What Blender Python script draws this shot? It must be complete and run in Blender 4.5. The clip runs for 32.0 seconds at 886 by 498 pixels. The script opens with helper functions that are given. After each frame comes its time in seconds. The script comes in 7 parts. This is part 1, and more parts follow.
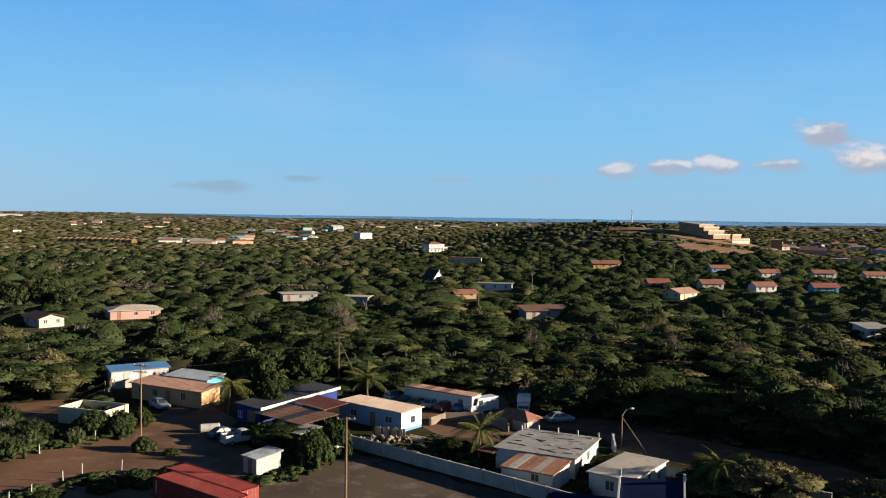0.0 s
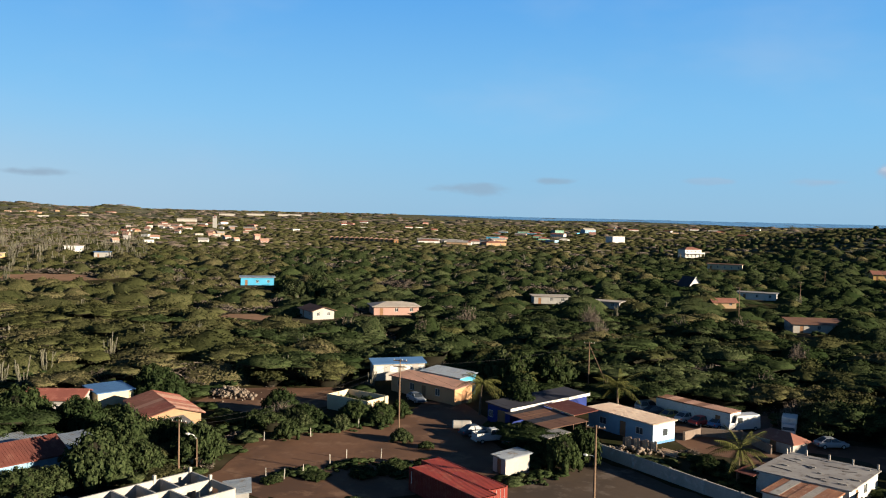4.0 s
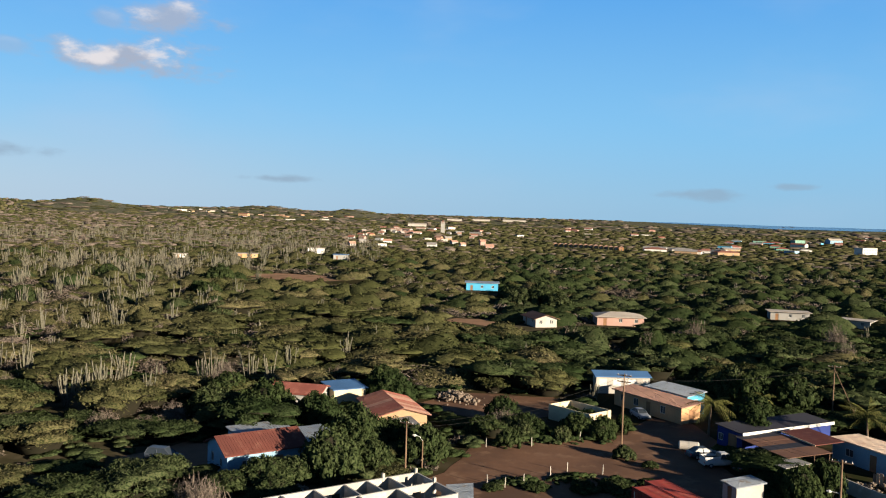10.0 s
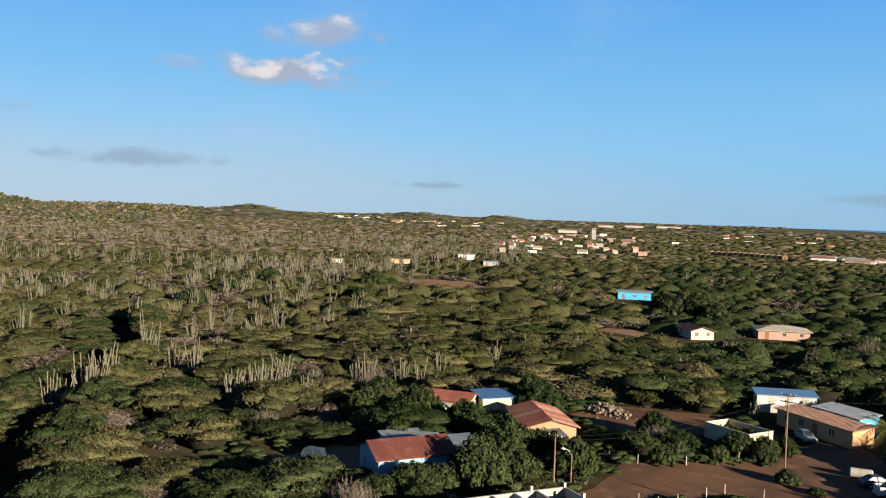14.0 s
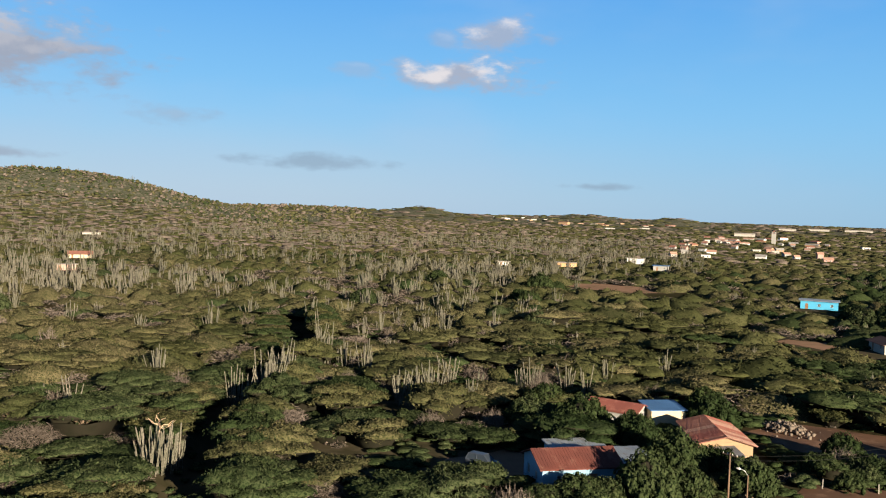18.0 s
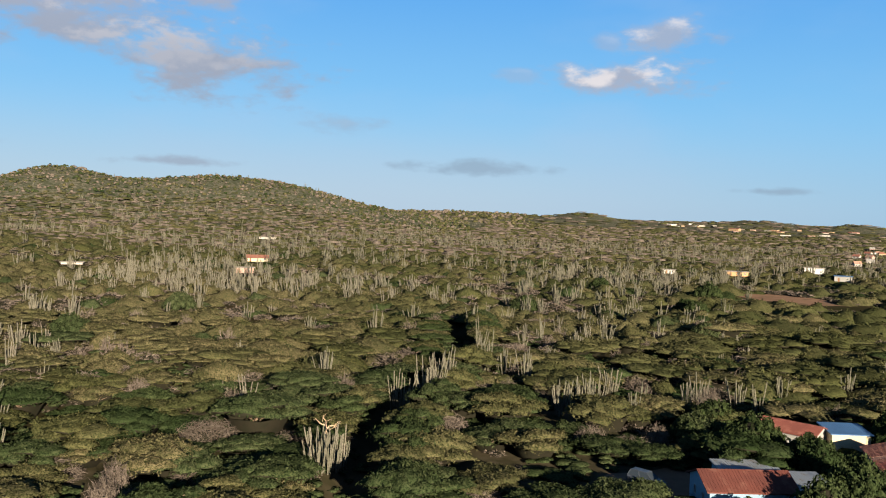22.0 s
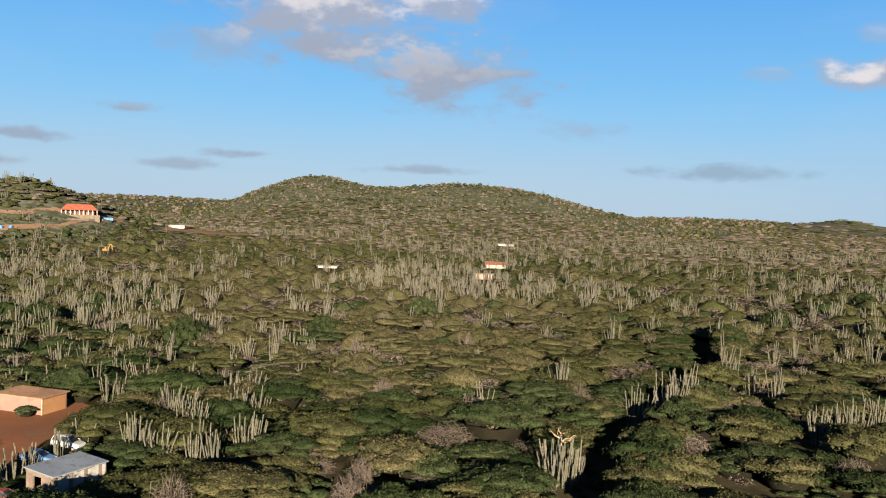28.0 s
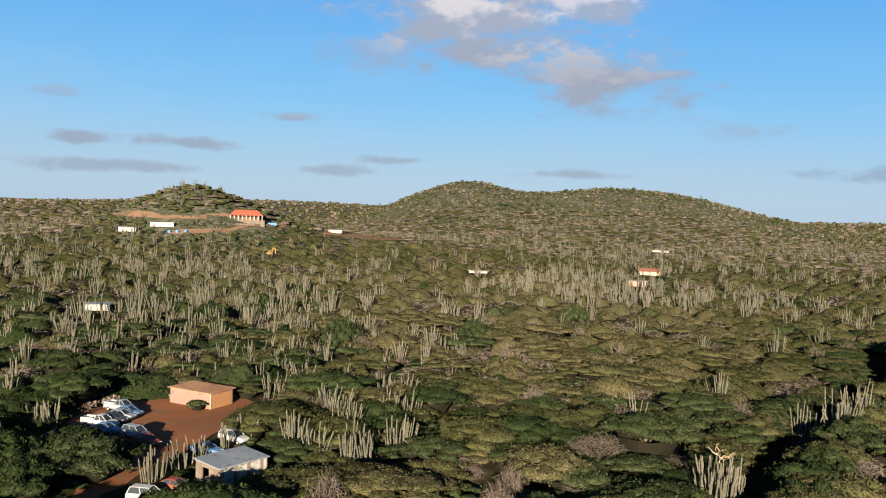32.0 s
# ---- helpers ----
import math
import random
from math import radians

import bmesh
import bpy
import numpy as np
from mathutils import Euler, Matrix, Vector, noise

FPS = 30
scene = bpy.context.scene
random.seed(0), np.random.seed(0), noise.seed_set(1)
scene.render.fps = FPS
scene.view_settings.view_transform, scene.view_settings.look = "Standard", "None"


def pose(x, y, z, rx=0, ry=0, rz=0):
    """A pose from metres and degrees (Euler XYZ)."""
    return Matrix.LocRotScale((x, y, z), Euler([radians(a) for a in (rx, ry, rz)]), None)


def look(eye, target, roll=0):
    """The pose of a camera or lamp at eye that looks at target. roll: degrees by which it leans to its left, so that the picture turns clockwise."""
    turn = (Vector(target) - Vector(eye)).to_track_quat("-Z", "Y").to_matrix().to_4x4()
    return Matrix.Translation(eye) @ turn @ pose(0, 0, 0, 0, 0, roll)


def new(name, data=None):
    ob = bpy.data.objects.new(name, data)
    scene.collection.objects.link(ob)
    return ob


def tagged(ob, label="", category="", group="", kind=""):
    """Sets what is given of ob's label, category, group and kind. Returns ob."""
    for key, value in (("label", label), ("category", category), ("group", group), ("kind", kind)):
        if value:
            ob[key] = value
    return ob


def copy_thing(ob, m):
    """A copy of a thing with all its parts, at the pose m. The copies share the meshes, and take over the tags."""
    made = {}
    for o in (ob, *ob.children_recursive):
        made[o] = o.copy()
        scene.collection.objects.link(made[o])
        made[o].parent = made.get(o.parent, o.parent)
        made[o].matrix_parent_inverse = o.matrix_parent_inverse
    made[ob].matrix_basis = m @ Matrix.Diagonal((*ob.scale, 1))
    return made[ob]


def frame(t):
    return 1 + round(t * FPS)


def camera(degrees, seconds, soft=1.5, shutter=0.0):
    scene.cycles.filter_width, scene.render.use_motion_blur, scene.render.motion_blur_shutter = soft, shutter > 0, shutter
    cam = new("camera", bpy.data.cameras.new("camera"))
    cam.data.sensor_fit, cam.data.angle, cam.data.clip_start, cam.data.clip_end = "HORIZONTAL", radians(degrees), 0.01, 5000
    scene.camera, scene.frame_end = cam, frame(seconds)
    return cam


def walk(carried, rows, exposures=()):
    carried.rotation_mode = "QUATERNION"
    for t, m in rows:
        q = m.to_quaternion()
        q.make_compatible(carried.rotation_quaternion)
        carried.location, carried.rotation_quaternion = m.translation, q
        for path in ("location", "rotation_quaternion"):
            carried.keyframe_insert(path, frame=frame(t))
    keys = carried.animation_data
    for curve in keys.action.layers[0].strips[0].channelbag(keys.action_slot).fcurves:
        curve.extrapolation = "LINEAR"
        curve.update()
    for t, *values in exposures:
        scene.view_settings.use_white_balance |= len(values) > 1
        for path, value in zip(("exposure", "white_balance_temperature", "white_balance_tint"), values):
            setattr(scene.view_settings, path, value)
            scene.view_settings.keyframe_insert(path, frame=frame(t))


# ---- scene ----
# ---- camera: a drone hovering 30 m up, turning to its left while it drifts a few metres ----
cam = camera(54.94, 32.0, soft=1.1)
EYE = 30.0
ROWS = [
    (0.0, -0.00, 0.00, -0.00, -0.00, -2.19, -0.82),
    (0.5, -0.01, 0.05, -0.00, 1.76, -2.21, -0.87),
    (1.0, -0.02, 0.12, -0.00, 4.20, -2.22, -0.92),
    (1.5, -0.06, 0.22, 0.01, 6.26, -2.26, -1.00),
    (2.0, -0.11, 0.36, 0.02, 8.21, -2.29, -1.04),
    (2.5, -0.16, 0.51, 0.04, 10.95, -2.33, -1.18),
    (3.0, -0.27, 0.56, 0.10, 14.89, -2.37, -1.29),
    (3.5, -0.28, 0.58, 0.15, 16.36, -2.36, -1.33),
    (5.5, 0.03, 0.46, 0.32, 18.23, -2.17, -1.27),
    (6.0, 0.05, 0.46, 0.34, 19.54, -2.15, -1.29),
    (6.5, 0.02, 0.47, 0.38, 21.29, -2.17, -1.32),
    (7.0, -0.07, 0.51, 0.40, 23.24, -2.22, -1.39),
    (7.5, -0.15, 0.54, 0.43, 25.54, -2.27, -1.49),
    (8.0, -0.25, 0.57, 0.49, 26.80, -2.26, -1.61),
    (8.5, -0.34, 0.63, 0.54, 28.42, -2.28, -1.69),
    (9.0, -0.39, 0.70, 0.61, 30.09, -2.29, -1.79),
    (9.5, -0.45, 0.77, 0.70, 30.66, -2.30, -1.81),
    (10.0, -0.55, 0.83, 0.78, 31.79, -2.33, -1.82),
    (10.5, -0.61, 0.82, 0.82, 32.29, -2.31, -1.89),
    (11.0, -0.64, 0.90, 0.87, 33.51, -2.29, -1.89),
    (11.5, -0.63, 0.98, 0.92, 34.26, -2.30, -1.88),
    (12.0, -0.65, 0.97, 0.97, 34.99, -2.27, -1.89),
    (12.5, -0.69, 1.00, 1.02, 37.00, -2.29, -1.88),
    (13.0, -0.71, 0.99, 1.08, 38.72, -2.28, -1.87),
    (13.5, -0.73, 1.07, 1.16, 40.31, -2.25, -1.85),
    (14.0, -0.79, 1.15, 1.23, 41.85, -2.24, -1.86),
    (14.5, -0.81, 1.25, 1.31, 43.36, -2.29, -1.84),
    (16.5, -1.09, 1.42, 1.53, 48.96, -2.46, -1.96),
    (17.0, -1.19, 1.53, 1.60, 50.30, -2.47, -1.92),
    (17.5, -1.26, 1.67, 1.66, 51.67, -2.47, -1.92),
    (18.0, -1.31, 1.71, 1.70, 53.03, -2.47, -1.94),
    (18.5, -1.38, 1.73, 1.76, 54.37, -2.44, -1.97),
    (19.0, -1.42, 1.76, 1.82, 55.73, -2.44, -1.95),
    (19.5, -1.47, 1.82, 1.84, 57.08, -2.43, -1.92),
    (20.0, -1.49, 1.80, 1.89, 58.44, -2.42, -1.96),
    (20.5, -1.57, 1.84, 1.93, 59.79, -2.42, -1.92),
    (21.0, -1.64, 1.94, 1.99, 61.16, -2.43, -1.96),
    (21.5, -1.70, 2.02, 2.03, 62.52, -2.43, -1.96),
    (22.0, -1.78, 2.07, 2.08, 63.85, -2.45, -1.96),
    (22.5, -1.82, 2.08, 2.12, 65.17, -2.44, -1.91),
    (23.0, -1.89, 2.11, 2.17, 66.51, -2.44, -1.93),
    (23.5, -1.90, 2.12, 2.23, 67.90, -2.44, -1.98),
    (24.0, -1.94, 2.12, 2.27, 69.26, -2.46, -1.96),
    (24.5, -1.98, 2.14, 2.31, 70.61, -2.48, -1.98),
    (25.0, -2.12, 2.19, 2.36, 71.94, -2.47, -2.00),
    (25.5, -2.23, 2.19, 2.41, 73.26, -2.47, -1.98),
    (27.5, -2.57, 2.29, 2.57, 78.40, -2.50, -2.01),
    (28.0, -2.63, 2.30, 2.58, 79.73, -2.53, -2.01),
    (28.5, -2.71, 2.30, 2.60, 81.04, -2.53, -1.98),
    (29.0, -2.79, 2.27, 2.63, 82.33, -2.51, -2.00),
    (29.5, -2.86, 2.29, 2.65, 83.62, -2.52, -1.96),
    (30.0, -2.92, 2.33, 2.68, 84.92, -2.50, -1.93),
    (30.5, -2.98, 2.35, 2.70, 86.22, -2.50, -1.91),
    (31.0, -3.01, 2.34, 2.72, 87.48, -2.52, -1.95),
    (31.5, -3.01, 2.35, 2.73, 88.69, -2.53, -1.97),
    (32.0, -3.06, 2.35, 2.75, 89.85, -2.54, -1.96),
]
walk(cam, [(t, pose(x, y, EYE + z, 90 + pitch, roll, yaw)) for t, x, y, z, yaw, pitch, roll in ROWS])

# ---- light: low warm sun from the east, clear sky with small clouds ----
SUN_EL, SUN_DIR = radians(12.2), radians(-6.0)      # height; turn from +x towards +y
scene.view_settings.exposure = 2.15
sun = new("sun", bpy.data.lights.new("sun", "SUN"))
sun.data.energy, sun.data.angle, sun.data.color = 4.6, radians(0.6), (1.0, 0.85, 0.64)
sun.matrix_world = look((0, 0, 0), (-math.cos(SUN_EL) * math.cos(SUN_DIR), -math.cos(SUN_EL) * math.sin(SUN_DIR), -math.sin(SUN_EL)))


class Nodes:
    """Short hand for node trees."""

    def __init__(self, tree):
        self.tree = tree

    def add(self, kind, **inputs):
        n = self.tree.nodes.new(kind)
        for k, v in inputs.items():
            self.put(n, k, v)
        return n

    def put(self, n, key, v):
        socket = n.inputs[int(key[1:]) if key[0] == "i" and key[1:].isdigit() else key.replace("_", " ")]
        if isinstance(v, bpy.types.NodeSocket):
            self.tree.links.new(v, socket)
        else:
            socket.default_value = v

    def math(self, op, a, b=0.0, c=0.0, clamp=False):
        n = self.add("ShaderNodeMath", i0=a, i1=b, i2=c)
        n.operation, n.use_clamp = op, clamp
        return n.outputs[0]

    def mix(self, fac, a, b, blend="MIX"):
        n = self.tree.nodes.new("ShaderNodeMix")
        n.data_type, n.blend_type = "RGBA", blend
        for i, v in ((0, fac), (6, a), (7, b)):
            if isinstance(v, bpy.types.NodeSocket):
                self.tree.links.new(v, n.inputs[i])
            else:
                n.inputs[i].default_value = v if i == 0 else (*v[:3], 1)
        return n.outputs[2]

    def noise(self, vec, scale, detail=3.0, rough=0.55):
        n = self.add("ShaderNodeTexNoise", Scale=scale, Detail=detail, Roughness=rough)
        if vec is not None:
            self.put(n, "Vector", vec)
        return n.outputs[0]

    def step(self, v, lo, hi, a=0.0, b=1.0):
        n = self.add("ShaderNodeMapRange", i0=v, i1=lo, i2=hi, i3=a, i4=b)
        n.interpolation_type = "SMOOTHSTEP"
        return n.outputs[0]


def make_world():
    world = bpy.data.worlds.new("sky")
    scene.world = world
    world.use_nodes = True
    n = Nodes(world.node_tree)
    bg, out = world.node_tree.nodes["Background"], world.node_tree.nodes["World Output"]
    sky = world.node_tree.nodes.new("ShaderNodeTexSky")
    sky.sky_type, sky.sun_disc = "NISHITA", False
    sky.sun_elevation, sky.sun_rotation = SUN_EL, math.pi / 2 - SUN_DIR
    sky.air_density, sky.dust_density, sky.ozone_density, sky.altitude = 1.0, 0.35, 2.4, 60
    xyz = n.add("ShaderNodeSeparateXYZ", Vector=n.add("ShaderNodeTexCoord").outputs["Generated"])
    az = n.math("MULTIPLY", n.math("ARCTAN2", n.math("MULTIPLY", xyz.outputs[0], -1.0), xyz.outputs[1]), 57.29578)
    el = n.math("MULTIPLY", n.math("ARCSINE", xyz.outputs[2]), 57.29578)
    flat = n.add("ShaderNodeCombineXYZ", X=az, Y=n.math("MULTIPLY", el, 2.2), Z=3.0).outputs[0]
    warp = n.noise(flat, 0.24, 8.0, 0.6)
    fine = n.noise(n.add("ShaderNodeCombineXYZ", X=az, Y=n.math("MULTIPLY", el, 1.6), Z=7.0).outputs[0], 0.33, 6.0, 0.55)
    # clouds: direction, half width, half height, thickness
    clouds = CLOUDS
    cover, crest = None, None
    for caz, cel, wa, we, dens in clouds:
        dx = n.math("DIVIDE", n.math("SUBTRACT", az, caz), wa)
        dy = n.math("DIVIDE", n.math("SUBTRACT", el, cel), we)
        d = n.math("SQRT", n.math("ADD", n.math("MULTIPLY", dx, dx), n.math("MULTIPLY", dy, dy)))
        v = n.math("ADD", n.math("SUBTRACT", 1.0, d), n.math("MULTIPLY", n.math("SUBTRACT", warp, 0.5), 2.7))
        v = n.math("MULTIPLY", n.step(v, 0.06, 0.8), dens)
        w = n.math("MULTIPLY", v, n.step(n.math("ADD", dy, n.math("MULTIPLY", n.math("SUBTRACT", fine, 0.5), 3.0)), -0.5, 0.6))
        cover = v if cover is None else n.math("MAXIMUM", cover, v)
        crest = w if crest is None else n.math("MAXIMUM", crest, w)
    white = n.mix(n.step(crest, 0.1, 0.8), (1.75, 1.95, 2.45), (3.5, 3.3, 3.35))
    white = n.mix(n.math("MULTIPLY", n.step(el, 8.5, 3.5), n.step(az, -2.0, 6.0)), white, (1.25, 1.72, 2.25))
    white = n.mix(n.math("MULTIPLY", n.step(el, 13.5, 9.0, 0.1, 0.75), n.step(az, 66.0, 74.0)), white, (1.5, 1.68, 2.1))
    wisps = n.math("MULTIPLY", n.step(n.noise(n.add("ShaderNodeCombineXYZ", X=n.math("MULTIPLY", az, 0.05), Y=n.math("MULTIPLY", el, 0.12), Z=1.0).outputs[0], 1.3, 4.0), 0.45, 0.8), 0.25)
    # a clear tropical sky: pale over the horizon, azure above, over the physical sky
    azure = n.mix(n.step(el, -1.0, 7.0), (1.16, 2.22, 3.25), (0.92, 2.32, 3.78))
    haze = n.math("MULTIPLY", n.step(az, 10.0, 70.0), n.step(el, 9.0, -1.0))
    azure = n.mix(haze, azure, (1.80, 2.48, 3.25))
    azure = n.mix(n.step(el, 4.0, 19.0), azure, (0.31, 1.52, 3.66))
    azure = n.mix(n.step(el, 14.0, 32.0), azure, (0.05, 0.22, 0.68))
    tone = n.mix(0.93, sky.outputs[0], azure)
    tone = n.mix(wisps, tone, (1.98, 2.58, 3.40))
    n.put(bg, "Color", n.mix(cover, tone, white))
    n.put(bg, "Strength", 0.052)


CLOUDS = [
    (51.8, 9.1, 6.5, 1.7, .95), (49.3, 11.7, 3.6, 1.4, .8), (53.5, 11.3, 1.6, .9, .4), (58.9, 9.2, 1.9, .6, .35),
    (60.9, 3.1, 5.6, .75, .7), (79.0, 9.0, 9.2, 2.7, .97), (88.2, 12.6, 10.0, 4.2, .95), (81.5, 13.7, 7.0, 1.8, .85),
    (95.0, 10.5, 4.6, 1.5, .55), (99.7, 5.8, 2.9, .5, .8), (107.0, 3.8, 4.0, .55, .8), (113.0, 3.9, 3.4, .6, .8),
    (92.7, 3.3, 3.0, .45, .7), (81.1, 2.7, 5.4, .5, .7)] + [
    (98.0, 2.4, 5.0, .5, .65), (111.0, 2.2, 6.2, .6, .7),
    (42.9, 2.0, 3.0, .4, .7), (-11.4, 3.3, 1.8, .8, .75), (-14.8, 3.4, 1.8, .65, .8), (-17.8, 3.5, 1.9, .8, .8),
    (-21.9, 3.5, 2.6, .7, .9), (-25.9, 3.6, 3.4, 1.2, 1.0), (-23.9, 5.4, 2.0, 1.1, .95), (-7.4, 2.5, 2.6, .4, .4),
    (15.7, 1.8, 4.6, .5, .6), (9.6, 2.4, 2.2, .35, .6), (-0.6, 2.5, 1.8, .25, .3), (70.5, 5.6, 3.6, .9, .45), (114.6, 6.5, 1.8, .4, .4),
]
make_world()

# ---- materials ----
MATS = {}


def material(name, base, second=None, scale=4.0, rough=0.8, bump=0.15, metal=0.0, third=None, per="none", spec=0.08):
    """A surface of two or three mixed tones: large stains, fine grain, relief in world metres."""
    m = bpy.data.materials.new(name)
    m.use_nodes = True
    n = Nodes(m.node_tree)
    b = m.node_tree.nodes["Principled BSDF"]
    where = n.add("ShaderNodeNewGeometry").outputs["Position"]
    second = second or tuple(c * 0.72 for c in base)
    big = n.noise(where, scale * 0.22, 4.0)
    small = n.noise(where, scale * 3.0, 3.0)
    col = n.mix(n.step(big, 0.35, 0.68), base, second)
    if third:
        col = n.mix(n.step(n.noise(where, scale * 0.6, 5.0, 0.65), 0.52, 0.66), col, third)
    if per == "island":
        r = n.add("ShaderNodeNewGeometry").outputs["Random Per Island"]
        col = n.mix(n.math("MULTIPLY", r, 0.55), col, tuple(c * 0.45 for c in base))
    if per == "object":
        r = n.add("ShaderNodeObjectInfo").outputs["Random"]
        col = n.mix(n.math("MULTIPLY", r, 0.5), col, tuple(c * 0.55 for c in base))
    col = n.mix(n.step(small, 0.2, 0.8, 0.0, 0.30), col, tuple(c * 0.55 for c in base))
    n.put(b, "Base_Color", col)
    n.put(b, "Roughness", rough)
    n.put(b, "Metallic", metal)
    n.put(b, "Specular_IOR_Level", spec)
    if bump:
        bn = n.add("ShaderNodeBump", Strength=bump, Height=small)
        n.put(b, "Normal", bn.outputs[0])
    MATS[name] = m
    return m


def foliage(name, tones, clump=0.16, bump=0.5, fine=4.2):
    """Leaves: the tone changes from plant to plant and from leaf to leaf, with fine relief whose hollows are coloured
    dark like shade.
    """
    m = bpy.data.materials.new(name)
    m.use_nodes = True
    n = Nodes(m.node_tree)
    b = m.node_tree.nodes["Principled BSDF"]
    where = n.add("ShaderNodeNewGeometry").outputs["Position"]
    plant = n.add("ShaderNodeAttribute")
    plant.attribute_name = "tone"
    own = n.math("GREATER_THAN", plant.outputs["Fac"], 0.5)
    kind = n.math("ADD", n.math("MULTIPLY", own, n.math("SUBTRACT", plant.outputs["Fac"], 1.0)),
                  n.math("MULTIPLY", n.math("SUBTRACT", 1.0, own), n.add("ShaderNodeObjectInfo").outputs["Random"]))
    region = n.noise(where, 0.012, 3.0, 0.5)
    island = n.add("ShaderNodeNewGeometry").outputs["Random Per Island"]
    col = n.mix(n.step(kind, 0.10, 0.45), tones[1], tones[0])
    col = n.mix(n.step(kind, 0.50, 0.85), col, tones[2])
    col = n.mix(n.step(n.noise(where, clump, 2.0, 0.5), 0.4, 0.66, 0.0, 0.55), col, tones[1])
    col = n.mix(n.step(region, 0.45, 0.62, 0.0, 0.4), col, tones[2])
    col = n.mix(n.math("MULTIPLY", n.math("POWER", island, 2.0), 0.4), col, tones[3])
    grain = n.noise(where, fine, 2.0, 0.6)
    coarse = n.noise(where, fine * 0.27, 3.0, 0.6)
    # gaps between leaves: lows of the relief get shade in their colour
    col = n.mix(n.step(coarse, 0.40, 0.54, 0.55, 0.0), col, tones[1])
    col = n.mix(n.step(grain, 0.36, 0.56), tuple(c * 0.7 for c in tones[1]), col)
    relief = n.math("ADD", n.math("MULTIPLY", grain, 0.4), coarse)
    bn = n.add("ShaderNodeBump", Strength=bump, Distance=0.5, Height=relief)
    n.put(b, "Normal", bn.outputs[0])
    n.put(b, "Base_Color", col)
    n.put(b, "Roughness", 0.9)
    n.put(b, "Specular_IOR_Level", 0.0)
    MATS[name] = m
    return m


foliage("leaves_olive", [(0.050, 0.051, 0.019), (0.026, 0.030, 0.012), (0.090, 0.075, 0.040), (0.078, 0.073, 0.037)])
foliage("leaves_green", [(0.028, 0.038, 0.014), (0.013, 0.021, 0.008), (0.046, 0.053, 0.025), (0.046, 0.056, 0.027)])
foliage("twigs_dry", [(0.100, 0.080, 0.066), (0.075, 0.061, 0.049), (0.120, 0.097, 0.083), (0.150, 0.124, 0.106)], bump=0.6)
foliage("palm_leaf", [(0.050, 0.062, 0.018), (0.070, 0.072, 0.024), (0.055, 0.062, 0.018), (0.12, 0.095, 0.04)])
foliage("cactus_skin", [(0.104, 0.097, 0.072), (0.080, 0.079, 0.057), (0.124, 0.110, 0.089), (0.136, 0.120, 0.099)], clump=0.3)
# shade inside and under crowns, put in as a near-black colour
material("crown_shade", (0.016, 0.014, 0.009), (0.012, 0.012, 0.007), scale=3)
material("bark", (0.12, 0.085, 0.06), scale=6)
material("grass", (0.045, 0.052, 0.016), (0.030, 0.038, 0.012), third=(0.075, 0.062, 0.03), scale=2, rough=0.9)


def make_soil():
    """Leaf litter and earth in the plain, dry grass on the higher slopes."""
    m = material("soil", (0.026, 0.024, 0.012), (0.040, 0.031, 0.017), scale=0.35, third=(0.020, 0.023, 0.010), rough=0.95, bump=0.4, spec=0.0)
    n = Nodes(m.node_tree)
    b = m.node_tree.nodes["Principled BSDF"]
    low = b.inputs["Base Color"].links[0].from_socket
    where = n.add("ShaderNodeNewGeometry").outputs["Position"]
    height = n.add("ShaderNodeSeparateXYZ", Vector=where).outputs[2]
    grass = n.mix(n.step(n.noise(where, 0.02, 6.0, 0.7), 0.4, 0.6), (0.076, 0.080, 0.058), (0.130, 0.118, 0.088))
    grass = n.mix(n.step(n.noise(where, 0.16, 5.0, 0.7), 0.42, 0.6), (0.046, 0.050, 0.030), grass)
    straw = n.step(n.noise(where, 0.011, 5.0, 0.65), 0.48, 0.60, 0.0, 0.6)
    low = n.mix(straw, low, n.mix(n.step(n.noise(where, 0.25, 4.0), 0.4, 0.6), (0.045, 0.041, 0.025), (0.085, 0.070, 0.048)))
    n.put(b, "Base_Color", n.mix(n.step(height, 1.0, 7.0), low, grass))


make_soil()
material("dirt_red", (0.115, 0.062, 0.038), (0.060, 0.035, 0.024), scale=0.45, third=(0.140, 0.082, 0.052), rough=0.95, bump=0.3)
material("dirt_grey", (0.070, 0.050, 0.036), (0.042, 0.032, 0.025), scale=0.4, third=(0.105, 0.082, 0.066), rough=0.95, bump=0.3)
material("dirt_bare", (0.20, 0.080, 0.037), (0.15, 0.066, 0.034), scale=0.4, third=(0.14, 0.082, 0.045), rough=0.95, bump=0.3)
material("sea_water", (0.05, 0.11, 0.2), (0.045, 0.10, 0.19), scale=0.01, rough=0.25, bump=0)
material("paint_white", (0.436, 0.426, 0.402), (0.380, 0.369, 0.347), scale=1.5, third=(0.335, 0.318, 0.291))
material("paint_cream", (0.413, 0.347, 0.235), (0.369, 0.302, 0.202), scale=1.5)
material("paint_yellow", (0.402, 0.251, 0.090), (0.347, 0.213, 0.078), scale=1.5)
material("paint_orange", (0.29, 0.15, 0.07), (0.25, 0.13, 0.062), scale=1.5)
material("paint_peach", (0.30, 0.185, 0.155), (0.26, 0.165, 0.135), scale=1.5)
material("paint_blue", (0.090, 0.190, 0.347), (0.078, 0.168, 0.302), scale=1.5)
material("paint_lightblue", (0.16, 0.26, 0.34), (0.14, 0.23, 0.30), scale=1.5)
material("paint_navy", (0.017, 0.029, 0.123), (0.014, 0.023, 0.101), scale=1.5)
